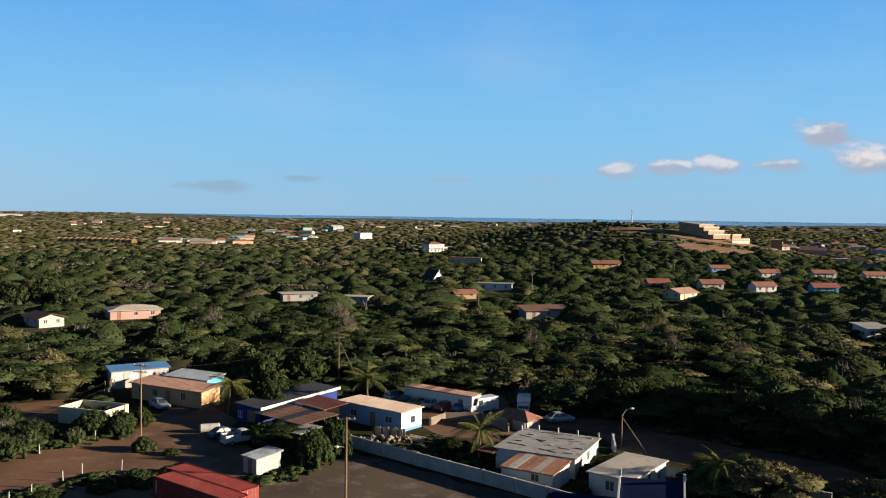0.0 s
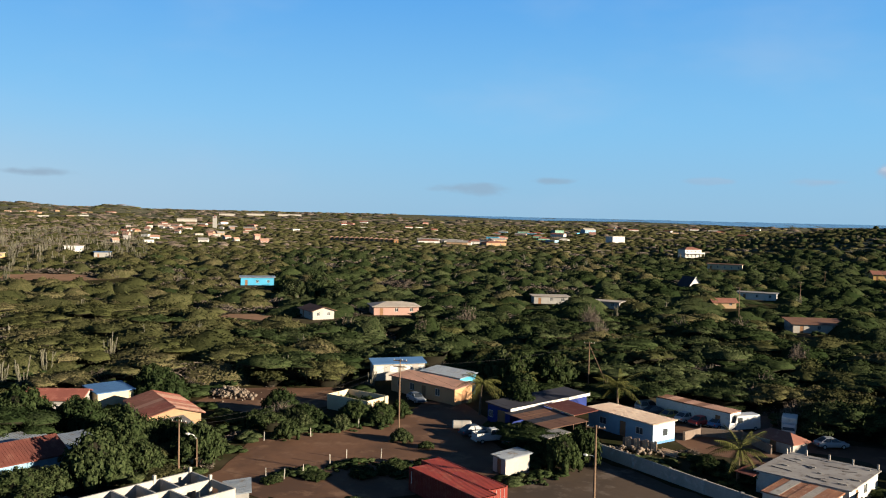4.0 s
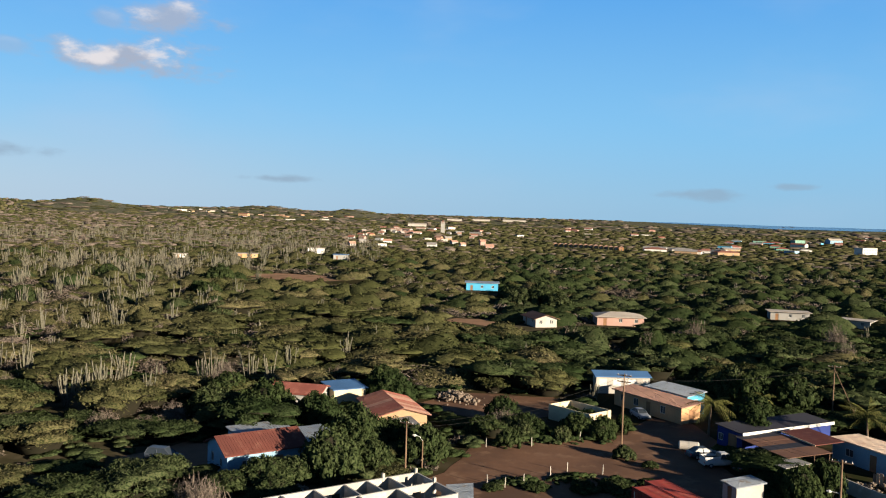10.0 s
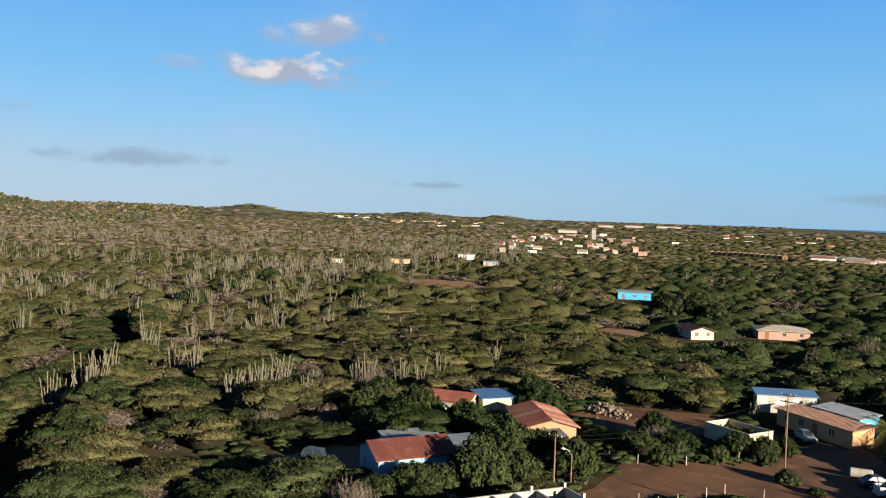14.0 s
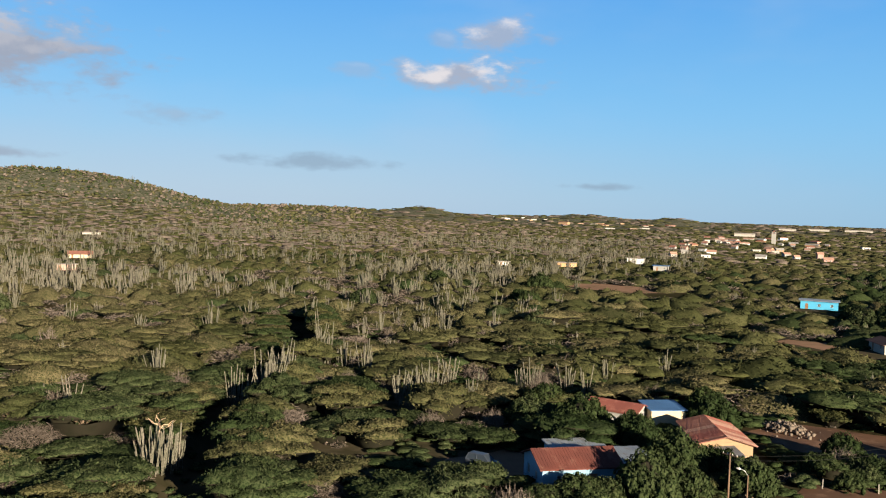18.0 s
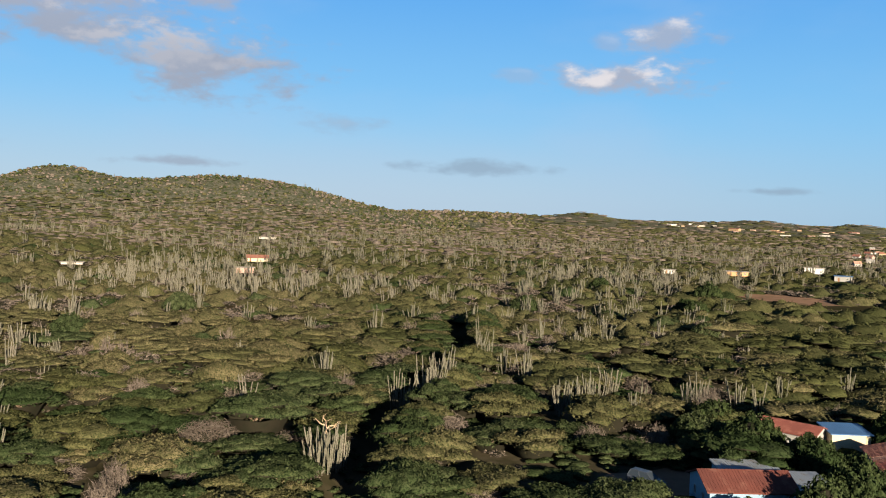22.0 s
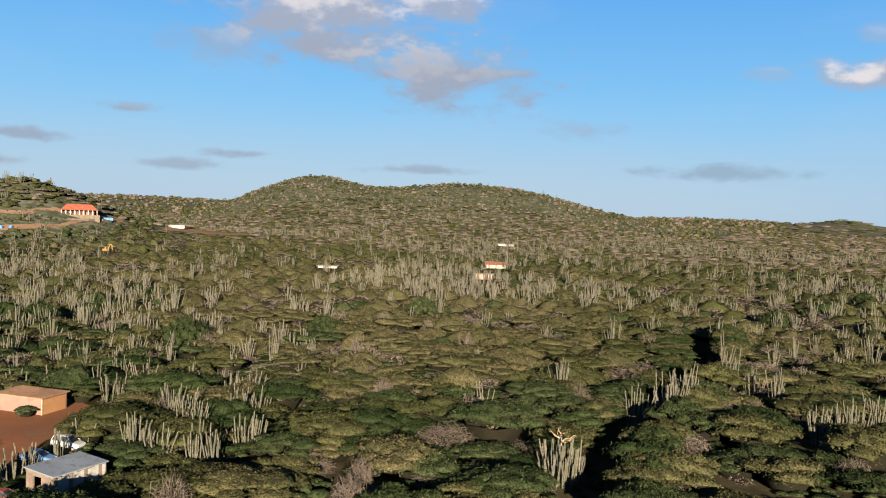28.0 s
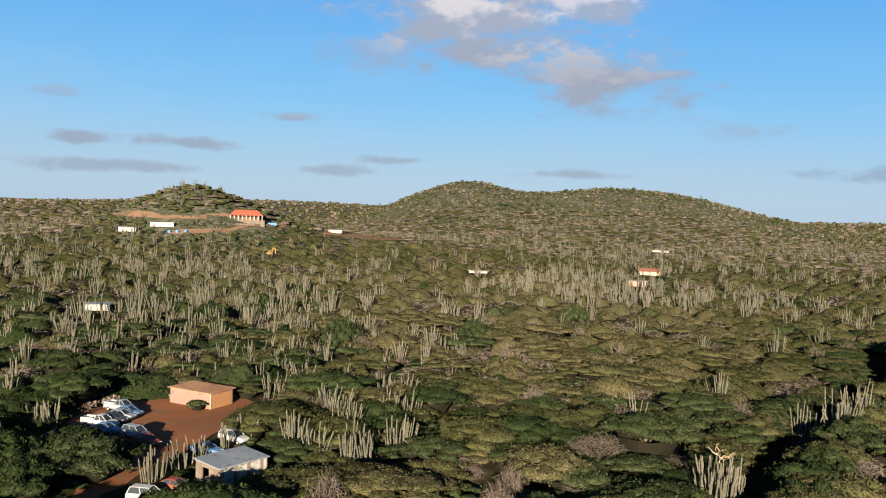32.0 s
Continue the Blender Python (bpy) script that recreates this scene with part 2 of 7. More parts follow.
material("roof_navy", (0.006, 0.010, 0.040), (0.005, 0.008, 0.030), scale=1.5, rough=0.6)
material("paint_cyan", (0.055, 0.257, 0.402), (0.050, 0.224, 0.358), scale=1.5)
material("paint_green", (0.12, 0.24, 0.19), (0.10, 0.20, 0.16), scale=1.5)
material("paint_grey", (0.235, 0.229, 0.218), (0.196, 0.190, 0.179), scale=1.5)
material("concrete", (0.303, 0.275, 0.239), (0.239, 0.217, 0.188), scale=1.5, third=(0.361, 0.333, 0.297), bump=0.3)
material("roof_grey", (0.224, 0.213, 0.202), (0.168, 0.157, 0.151), scale=1.4, third=(0.123, 0.106, 0.095))
material("roof_light", (0.31, 0.275, 0.235), (0.26, 0.23, 0.20), scale=1.4, third=(0.235, 0.196, 0.157))
material("roof_blue", (0.055, 0.123, 0.245), (0.050, 0.106, 0.213), scale=1.4, rough=0.5)
material("roof_steel", (0.188, 0.209, 0.235), (0.151, 0.172, 0.197), scale=1.4, rough=0.45, third=(0.126, 0.106, 0.084))
material("roof_red", (0.195, 0.068, 0.052), (0.155, 0.055, 0.043), scale=1.4, third=(0.225, 0.095, 0.072))
material("roof_terracotta", (0.185, 0.082, 0.060), (0.150, 0.066, 0.050), scale=1.4, third=(0.21, 0.105, 0.078))
material("roof_pink", (0.26, 0.155, 0.118), (0.22, 0.13, 0.10), scale=1.4, third=(0.19, 0.12, 0.092))
material("roof_orange", (0.26, 0.075, 0.047), (0.21, 0.062, 0.040), scale=1.4, third=(0.29, 0.105, 0.066))
material("roof_oxide", (0.105, 0.036, 0.028), (0.08, 0.029, 0.024), scale=1.4, third=(0.125, 0.055, 0.042))
material("roof_brown", (0.134, 0.073, 0.048), (0.106, 0.055, 0.039), scale=1.4)
material("roof_dark", (0.029, 0.029, 0.036), (0.023, 0.023, 0.030), scale=1.4)
material("rust", (0.205, 0.100, 0.062), (0.150, 0.074, 0.050), scale=2.0, third=(0.26, 0.165, 0.115))
material("container_red", (0.155, 0.027, 0.021), (0.125, 0.024, 0.020), scale=1.6, rough=0.6, third=(0.165, 0.050, 0.035))
material("wood_pole", (0.14, 0.092, 0.060), (0.105, 0.068, 0.046), scale=3)
material("paint_sand", (0.26, 0.175, 0.105), (0.22, 0.15, 0.09), scale=0.5)
material("roof_cream", (0.40, 0.32, 0.255), (0.34, 0.26, 0.205), scale=1.0, third=(0.29, 0.20, 0.155))
material("dirt_tan", (0.215, 0.130, 0.086), (0.155, 0.098, 0.064), scale=0.2, third=(0.105, 0.080, 0.046), rough=0.95, spec=0.0)
material("paint_apricot", (0.36, 0.215, 0.115), (0.31, 0.185, 0.10), scale=1.5)
material("plywood", (0.215, 0.138, 0.112), (0.18, 0.115, 0.094), scale=1.0, third=(0.16, 0.10, 0.08))
material("roof_plywood", (0.30, 0.175, 0.105), (0.22, 0.125, 0.075), scale=1.0, third=(0.19, 0.10, 0.06))
material("planks_pale", (0.34, 0.33, 0.30), (0.27, 0.26, 0.24), scale=2.5, third=(0.20, 0.18, 0.16), per="object")
material("paint_paleblue", (0.34, 0.42, 0.48), (0.29, 0.37, 0.43), scale=1.5)
# darker copy of paint_white, to tone down walls that looked too bright
material("paint_dull_white", (0.30, 0.28, 0.25), (0.24, 0.22, 0.20), scale=1.0)
material("planks_weathered", (0.165, 0.125, 0.10), (0.125, 0.095, 0.078), scale=2.5, third=(0.20, 0.16, 0.13), per="object")
material("wood_pale", (0.387, 0.284, 0.189), (0.327, 0.232, 0.155), scale=3)
material("steel_grey", (0.42, 0.42, 0.42), scale=3, rough=0.45, metal=0.6)
material("glass_dark", (0.02, 0.025, 0.03), (0.02, 0.025, 0.03), rough=0.3, bump=0, spec=0.4)
material("rubber", (0.02, 0.02, 0.02), scale=5)
material("car_white", (0.34, 0.34, 0.34), (0.30, 0.30, 0.30), rough=0.42, bump=0, spec=0.3)
material("car_dark", (0.036, 0.044, 0.058), (0.033, 0.039, 0.050), rough=0.42, bump=0, spec=0.3)
material("car_blue", (0.072, 0.144, 0.275), (0.065, 0.130, 0.245), rough=0.42, bump=0, spec=0.3)
material("car_red", (0.325, 0.036, 0.029), (0.289, 0.036, 0.029), rough=0.42, bump=0, spec=0.3)
material("car_silver", (0.20, 0.22, 0.25), (0.18, 0.20, 0.22), rough=0.42, bump=0, spec=0.3)
material("car_gold", (0.275, 0.217, 0.058), (0.239, 0.188, 0.050), rough=0.42, bump=0, spec=0.3)
material("car_rust", (0.22, 0.05, 0.035), (0.13, 0.045, 0.03), scale=3, rough=0.6, bump=0.1, third=(0.16, 0.07, 0.04))
material("machine_yellow", (0.30, 0.18, 0.05), (0.25, 0.15, 0.05), scale=2.0, rough=0.5)
# brown of doors, and of the villa wall's painted shade
material("door_shade_brown", (0.20, 0.11, 0.06), scale=3)
material("plastic_red", (0.55, 0.06, 0.05), scale=3)
material("tarp_blue", (0.08, 0.2, 0.5), scale=3)
material("rubble_mix", (0.15, 0.118, 0.092), (0.115, 0.088, 0.07), scale=2, third=(0.21, 0.18, 0.155), per="island")


# ---- mesh helpers ----
class Form:
    """Points and faces of one mesh, put together from simple solids."""

    def __init__(self):
        self.v, self.f = [], []

    def face(self, *pts):
        k = len(self.v)
        self.v += [tuple(p) for p in pts]
        self.f.append(tuple(range(k, k + len(pts))))

    def hexa(self, lower, upper):
        """A solid between two four-cornered faces, both counter-clockwise from above."""
        k = len(self.v)
        self.v += [tuple(p) for p in (*lower, *upper)]
        self.f += [tuple(k + i for i in q) for q in ((3, 2, 1, 0), (4, 5, 6, 7), (0, 1, 5, 4), (1, 2, 6, 5), (2, 3, 7, 6), (3, 0, 4, 7))]
        return self

    def box(self, x0, y0, z0, x1, y1, z1, inset=0.0):
        lo = [(x0, y0, z0), (x1, y0, z0), (x1, y1, z0), (x0, y1, z0)]
        i = inset
        up = [(x0 + i, y0 + i, z1), (x1 - i, y0 + i, z1), (x1 - i, y1 - i, z1), (x0 + i, y1 - i, z1)]
        return self.hexa(lo, up)

    def slab(self, a, b, c, d, thick):
        """A sheet on four corners (counter-clockwise from above), thickness downwards."""
        down = [(p[0], p[1], p[2] - thick) for p in (a, b, c, d)]
        return self.hexa(down, [a, b, c, d])

    def tube(self, path, radii, sides=8, cap=True):
        """A round bar along points; radii at each."""
        k = len(self.v)
        path = [Vector(p) for p in path]
        for i, p in enumerate(path):
            d = (path[min(i + 1, len(path) - 1)] - path[max(i - 1, 0)]).normalized()
            a = d.orthogonal().normalized() if abs(d.z) < 0.9 else Vector((1, 0, 0)).cross(d).normalized()
            b = d.cross(a)
            for s in range(sides):
                t = 2 * math.pi * s / sides
                self.v.append(tuple(p + (a * math.cos(t) + b * math.sin(t)) * radii[i]))
        for i in range(len(path) - 1):
            for s in range(sides):
                q, r = k + i * sides, (s + 1) % sides
                self.f.append((q + s, q + r, q + sides + r, q + sides + s))
        if cap:
            self.f.append(tuple(k + s for s in reversed(range(sides))))
            self.f.append(tuple(k + (len(path) - 1) * sides + s for s in range(sides)))
        return self

    def mesh(self, name):
        me = bpy.data.meshes.new(name)
        me.from_pydata(self.v, [], self.f)
        me.update()
        return me


def part(name, form, mat, parent, label=""):
    me = form.mesh(name) if isinstance(form, Form) else form
    if not me.materials:
        me.materials.append(MATS[mat])
    ob = new(name, me)
    ob.parent = parent
    return tagged(ob, label)


def thing(name, m, label, category, group="", kind=""):
    ob = new(name)
    ob.empty_display_size = 0.3
    ob.matrix_world = m
    return tagged(ob, label, category, group, kind)


def tri_mesh(name, verts, tris, mat, smooth=False, inner=None, tone=None):
    me = bpy.data.meshes.new(name)
    nv, nt = len(verts), len(tris)
    me.vertices.add(nv)
    me.vertices.foreach_set("co", np.ascontiguousarray(verts, dtype=np.float32).ravel())
    me.loops.add(nt * 3)
    me.loops.foreach_set("vertex_index", np.ascontiguousarray(tris, dtype=np.int32).ravel())
    me.polygons.add(nt)
    me.polygons.foreach_set("loop_start", np.arange(0, nt * 3, 3, dtype=np.int32))
    if smooth:
        me.polygons.foreach_set("use_smooth", np.ones(nt, dtype=bool))
    me.materials.append(MATS[mat])
    # faces marked inner take the dark shade colour
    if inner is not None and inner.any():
        me.materials.append(MATS["crown_shade"])
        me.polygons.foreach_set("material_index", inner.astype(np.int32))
    if tone is not None:
        me.attributes.new("tone", "FLOAT", "POINT").data.foreach_set("value", tone.astype(np.float32))
    me.update(calc_edges=True)
    return me


# ---- the lie of the land ----
def smooth(t):
    t = np.clip(t, 0, 1)
    return t * t * (3 - 2 * t)


# hills: direction (degrees left of the first view), distance, height, spread along and across the view
HILLS = [
    (92, 1500, 36, 260, 62), (88, 1500, 58, 260, 62), (84.5, 1500, 24, 260, 70), (81, 1500, 38, 260, 75), (77.5, 1500, 38, 260, 80), (73.5, 1500, 33, 280, 80), (69.5, 1550, 19, 280, 110), (65.5, 1560, 9, 280, 130),
    (106.0, 720, 28, 70, 42), (104.2, 720, 10, 90, 75), (106, 690, 8, 70, 170), (118, 1500, 14, 300, 180), (97, 2600, 31, 500, 420)] + [
    (110, 2600, 13, 500, 400),
    (62, 2700, 25, 500, 240), (54.5, 2800, 22, 300, 62), (49, 3000, 14, 500, 280), (43.2, 3400, 20, 300, 120), (37.8, 3400, 22, 260, 75),
    (-9.5, 800, 17, 110, 62), (-15.0, 730, 12, 90, 60), (-3, 850, 7, 120, 80), (-17.5, 760, 5, 80, 40), (20.5, 3600, 6, 400, 260), (67, 2300, 8, 300, 160),
]


# the overgrown gully
TRAIL = [(-84, 32), (-92, 35), (-107, 43), (-130, 58), (-162, 85), (-200, 105), (-222, 116)]


def land(x, y):
    x, y = np.asarray(x, float), np.asarray(y, float)
    r = np.hypot(x, y)
    z = 24.5 * smooth((r - 500) / 4400) ** 1.0 * np.minimum(1, r / 4900) ** 0.6
    for az, dist, h, along, across in HILLS:
        a = math.radians(az)
        ux, uy = -math.sin(a), math.cos(a)
        u, v = x * ux + y * uy - dist, x * uy - y * ux
        z = z + h * np.exp(-0.5 * ((u / along) ** 2 + (v / across) ** 2))
    gully = np.full(x.shape, 99.0)
    for (x0, y0), (x1, y1) in zip(TRAIL, TRAIL[1:]):
        dx, dy = x1 - x0, y1 - y0
        t = np.clip(((x - x0) * dx + (y - y0) * dy) / (dx * dx + dy * dy), 0, 1)
        gully = np.minimum(gully, np.hypot(x - x0 - t * dx, y - y0 - t * dy))
    z = z - 1.8 * smooth((5.0 - gully) / 4.0)
    rough = np.sin(x * 0.11 + 2 * np.sin(y * 0.05)) * np.sin(y * 0.09 + 2 * np.sin(x * 0.04)) * np.clip(z, 0, 40) * 0.045
    bumps = rough + np.sin(x * 0.021 + 1.3) * np.sin(y * 0.018 + 0.4) + 0.6 * np.sin(x * 0.05 + y * 0.043) * np.sin(y * 0.06 - x * 0.02)
    return z + bumps * 0.9 * smooth((r - 350) / 700)


def make_ground():
    az = np.radians(np.concatenate([np.arange(-34, 58, 0.5), np.arange(58, 72, 0.25), np.arange(72, 124, 0.5), np.arange(124, 326, 6.0)]))
    rad = np.concatenate([[0.01], np.geomspace(12, 4920, 175)])
    A, R = np.meshgrid(az, rad, indexing="ij")
    x, y = -np.sin(A) * R, np.cos(A) * R
    v = np.stack([x, y, land(x, y)], -1).reshape(-1, 3)
    na, nr = len(az), len(rad)
    i, j = np.meshgrid(np.arange(na), np.arange(nr - 1), indexing="ij")
    i2 = (i + 1) % na
    a, b, c, d = i * nr + j, i * nr + j + 1, i2 * nr + j + 1, i2 * nr + j
    t = np.concatenate([np.stack([a, b, c], -1).reshape(-1, 3), np.stack([a, c, d], -1).reshape(-1, 3)])
    ob = new("ground", tri_mesh("ground", v, t[:, ::-1], "soil", smooth=True))
    return tagged(ob, "dry scrubland soil rolling out to low hills", "ground", kind="structure")


make_ground()

BLOCKED = []          # (x, y, radius): no scrub
STRIPS = []           # (x, y, half width, length towards the camera): low scrub only
YARDS = []            # polygons without scrub


def clear(x, y, r, strip=0.0):
    BLOCKED.append((x, y, r))
    if strip:
        STRIPS.append((x, y, r, strip))


def patch(name, pts, mat, label, z=0.03, category="ground", bare=True, edge=1.2, seed=1):
    """A bare patch of ground with an uneven edge, a thin sheet on the land."""
    rng = random.Random(seed)
    if bare:
        YARDS.append(pts)
    out = []
    for (x0, y0), (x1, y1) in zip(pts, pts[1:] + pts[:1]):
        k = max(2, int(math.hypot(x1 - x0, y1 - y0) / 3))
        for s in range(k):
            t = s / k
            out.append((x0 + (x1 - x0) * t + rng.uniform(-edge, edge) * 0.6, y0 + (y1 - y0) * t + rng.uniform(-edge, edge) * 0.6))
    bm = bmesh.new()
    bm.faces.new([bm.verts.new((x, y, float(land(x, y)) + z)) for x, y in out])
    bmesh.ops.triangulate(bm, faces=bm.faces[:])
    if math.hypot(*pts[0]) > 400:
        for _ in range(3):
            bmesh.ops.subdivide_edges(bm, edges=bm.edges[:], cuts=1, use_grid_fill=True)
        for v in bm.verts:
            v.co.z = float(land(v.co.x, v.co.y)) + z
    me = bpy.data.meshes.new(name)
    bm.to_mesh(me)
    bm.free()
    if me.polygons and sum(p.normal.z for p in me.polygons) < 0:
        me.flip_normals()
    me.materials.append(MATS[mat])
    return tagged(new(name, me), label, category, kind="structure")



rs0 = random.Random(5)

# ---- yards, roads and bare ground ----
patch("dirt_yard", [(-52, 80), (-54, 93), (-56, 100), (-50, 107), (-45, 112), (-41, 118), (-42, 131), (-36, 131), (-29, 122), (-28, 113), (-22, 105), (-20, 97), (-24, 92), (-32, 84), (-40, 80)], "dirt_red", "swept reddish dirt yard with parked cars", seed=2)
patch("dirt_yard", [(-20, 90), (-18, 99), (-12, 107.5), (-2.6, 100), (5, 93.4), (11, 88), (9, 82), (-18, 80)], "dirt_grey", "bare brown dirt yard behind a long wall", seed=3)
patch("dirt_road", [(4, 130), (14, 127), (25, 127), (36, 114), (45, 108), (53, 97), (60, 88), (54, 84), (47, 92), (40, 96), (29, 104), (24, 109), (22, 118), (12, 121)], "dirt_red", "shaded reddish dirt road along the trees", seed=4)
patch("dirt_yard", [(-13, 137), (-5, 127), (-1, 117), (8, 112), (14, 118), (10, 128), (12, 140), (6, 143)], "dirt_red", "dusty yard with parked cars and a van", seed=5)
patch("dirt_yard", [(-143.6, -46.4), (-148, -43), (-150, -32), (-141, -26.4), (-131, -26.9), (-125.8, -27.8), (-116.7, -29.7), (-106.2, -32.6), (-99.6, -33.6), (-93, -34.2), (-90, -37), (-98.4, -37.4), (-105, -36.8), (-111, -36.4), (-117, -38), (-120, -44), (-121, -48), (-125.8, -52), (-134.5, -52), (-139, -49.3)], "dirt_bare", "orange-red dirt yard with scrapped cars", seed=6)
patch("dirt_yard", [(-87, 69), (-86, 78), (-78, 79), (-74, 70), (-76, 62), (-82, 60)], "dirt_tan", "pale sandy yard beside a house", seed=7)
patch("dirt_track", [(-75, 114), (-74, 128), (-60, 134), (-52, 132), (-50, 126), (-57, 118), (-60, 112)], "dirt_red", "dirt track between bushes and rubble", seed=8)
patch("bare_patch", [(-286, 284), (-284, 306), (-262, 314), (-236, 302), (-240, 284), (-262, 278)], "dirt_tan", "cleared patch of reddish soil", seed=9)
patch("bare_patch", [(-129, 211), (-130, 218), (-121, 222), (-114, 217), (-114, 209)], "dirt_tan", "cleared reddish soil beside a house", seed=10)
patch("bare_patch", [(-634, -240), (-632, -233), (-603, -192), (-606, -171), (-622, -153), (-623, -146), (-612, -150), (-599, -169), (-596, -189), (-606, -216), (-626, -240)], "dirt_tan", "excavated reddish terrace below a hill", z=0.25, seed=11)
patch("bare_patch", [(-572, -178), (-591, -145), (-631, -126), (-656, -115), (-636, -114), (-609, -133), (-585, -143), (-566, -165), (-565, -176)], "dirt_tan", "reddish dirt track below a hill", z=0.25, seed=13)
patch("bare_patch", [(-648, -88), (-694, -88), (-732, -64), (-743, -38), (-719, -27), (-688, -42), (-664, -64)], "dirt_tan", "cleared reddish building plot", z=0.25, seed=12)
for x, y in ((-629, -233), (-616, -214), (-601, -194), (-600, -180), (-603, -168), (-613, -155), (-618, -148), (-569, -172), (-577, -160), (-588, -146), (-604, -138), (-622, -127), (-640, -118), (-655, -88), (-690, -76), (-700, -60), (-725, -45), (-715, -30)):
    clear(x, y, 8, 34)
for x, y in ((-230, 292), (-222, 296), (-230, 304), (-280, 292), (-268, 286), (-256, 286), (-245, 288), (-123, 212), (-117, 214)):
    clear(x, y, 7, 26)


# ---- houses ----
def house(name, x, y, ang, L, W, H, wall, roof, label, kind="flat", rise=1.0, over=0.35, holes=(), group="", base=None, sheets=0, front=0.0, margin=1.5, category="house", trim="paint_white", pane="glass_dark"):
    """A house: walls with real openings, a roof, doors and windows. Sides: 0 front (-y), 1 right, 2 back, 3 left.
    holes: (side, centre, width, sill, height, 'w' or 'd')."""
    z0 = float(land(x, y)) if base is None else base
    h = thing(name, pose(x, y, z0, 0, 0, ang), label, category, group)
    clear(x, y, max(L, W) * 0.5 + margin, front)
    th = 0.16
    sides = [((-L / 2, -W / 2), (1, 0), L), ((L / 2, -W / 2), (0, 1), W), ((L / 2, W / 2), (-1, 0), L), ((-L / 2, W / 2), (0, -1), W)]

    def spot(s, u, d, z):
        (sx, sy), (dx, dy), _ = sides[s]
        return (sx + dx * u - dy * d, sy + dy * u + dx * d, z)

    def block(form, s, u0, u1, d0, d1, z0_, z1_):
        form.hexa([spot(s, u0, d0, z0_), spot(s, u1, d0, z0_), spot(s, u1, d1, z0_), spot(s, u0, d1, z0_)],
                  [spot(s, u0, d0, z1_), spot(s, u1, d0, z1_), spot(s, u1, d1, z1_), spot(s, u0, d1, z1_)])

    top = {0: H, 1: H, 2: H, 3: H}
    if kind == "shed":
        top = {0: H, 2: H + rise, 1: H, 3: H}
    for s in range(4):
        ln = sides[s][2]
        a, b = (0, ln) if s % 2 == 0 else (th, ln - th)
        mine = [(ln / 2 + c - w / 2, ln / 2 + c + w / 2, sill, sill + hh, what) for q, c, w, sill, hh, what in holes if q == s]
        us = sorted({a, b, *[q[0] for q in mine], *[q[1] for q in mine]})
        vs = sorted({0.0, top[s], *[q[2] for q in mine], *[q[3] for q in mine]})
        full = lambda i, j: 0 <= i < len(us) - 1 and 0 <= j < len(vs) - 1 and not any(q[0] <= us[i] < q[1] and q[2] <= vs[j] < q[3] for q in mine)
        wf, at = Form(), {}

        def vert(i, j, d):
            if (i, j, d) not in at:
                at[i, j, d] = len(wf.v)
                wf.v.append(spot(s, us[i], d * th, vs[j]))
            return at[i, j, d]

        for i in range(len(us) - 1):
            for j in range(len(vs) - 1):
                if not full(i, j):
                    continue
                q = ((i, j), (i + 1, j), (i + 1, j + 1), (i, j + 1))
                wf.f.append(tuple(vert(m, k, 0) for m, k in q))
                wf.f.append(tuple(vert(m, k, 1) for m, k in reversed(q)))
                for (m0, m1), (di, dj) in (((0, 1), (0, -1)), ((1, 2), (1, 0)), ((2, 3), (0, 1)), ((3, 0), (-1, 0))):
                    if not full(i + di, j + dj):
                        wf.f.append((vert(*q[m1], 0), vert(*q[m0], 0), vert(*q[m0], 1), vert(*q[m1], 1)))
        part("wall", wf, wall, h)
        for c0, c1, v0, v1, what in mine:
            if what == "w":
                win, f, c = Form(), 0.07, (c0 + c1) / 2
                for q in ((c0, c1, v0, v0 + f), (c0, c1, v1 - f, v1), (c0, c0 + f, v0 + f, v1 - f), (c1 - f, c1, v0 + f, v1 - f), (c - f / 2, c + f / 2, v0 + f, v1 - f)):
                    block(win, s, q[0], q[1], 0.04, 0.10, q[2], q[3])
                wo = part("window", win, trim, h)
                gl = Form()
                block(gl, s, c0 + f, c1 - f, 0.06, 0.08, v0 + f, v1 - f)
                part("pane", gl, pane, wo, "dark window glass" if pane == "glass_dark" else "white shutter")
            elif what == "d":
                dr = Form()
                block(dr, s, c0 + 0.02, c1 - 0.02, 0.05, 0.10, 0.02, v1 - 0.02)
                part("door", dr, "door_shade_brown", h, "plain wooden door")
    X, Y = L / 2, W / 2
    if kind == "gable":
        for sx in (-1, 1):
            k = sx * (X - th / 2)
            a, b = k - th / 2, k + th / 2
            part("gable", Form().hexa([(a, -Y, H), (b, -Y, H), (b, Y, H), (a, Y, H)], [(a, -0.02, H + rise), (b, -0.02, H + rise), (b, 0.02, H + rise), (a, 0.02, H + rise)]), wall, h)
    if kind == "shed":
        for sx in (-1, 1):
            k = sx * (X - th / 2)
            a, b = k - th / 2, k + th / 2
            part("gable", Form().hexa([(a, -Y + th, H), (b, -Y + th, H), (b, Y - th, H), (a, Y - th, H)], [(a, -Y + th, H + 0.02), (b, -Y + th, H + 0.02), (b, Y - th, H + rise - 0.03), (a, Y - th, H + rise - 0.03)]), wall, h)
    o, t = over, 0.12
    planes = []
    if kind == "gable":
        k = o * rise / Y
        e = H - k + t
        planes = [((-X - o, -Y - o, e), (X + o, -Y - o, e), (X + o, 0, H + rise + t), (-X - o, 0, H + rise + t)),
                  ((X + o, Y + o, e), (-X - o, Y + o, e), (-X - o, 0, H + rise + t + 0.004), (X + o, 0, H + rise + t + 0.004))]
    elif kind == "shed":
        k = o * rise / W
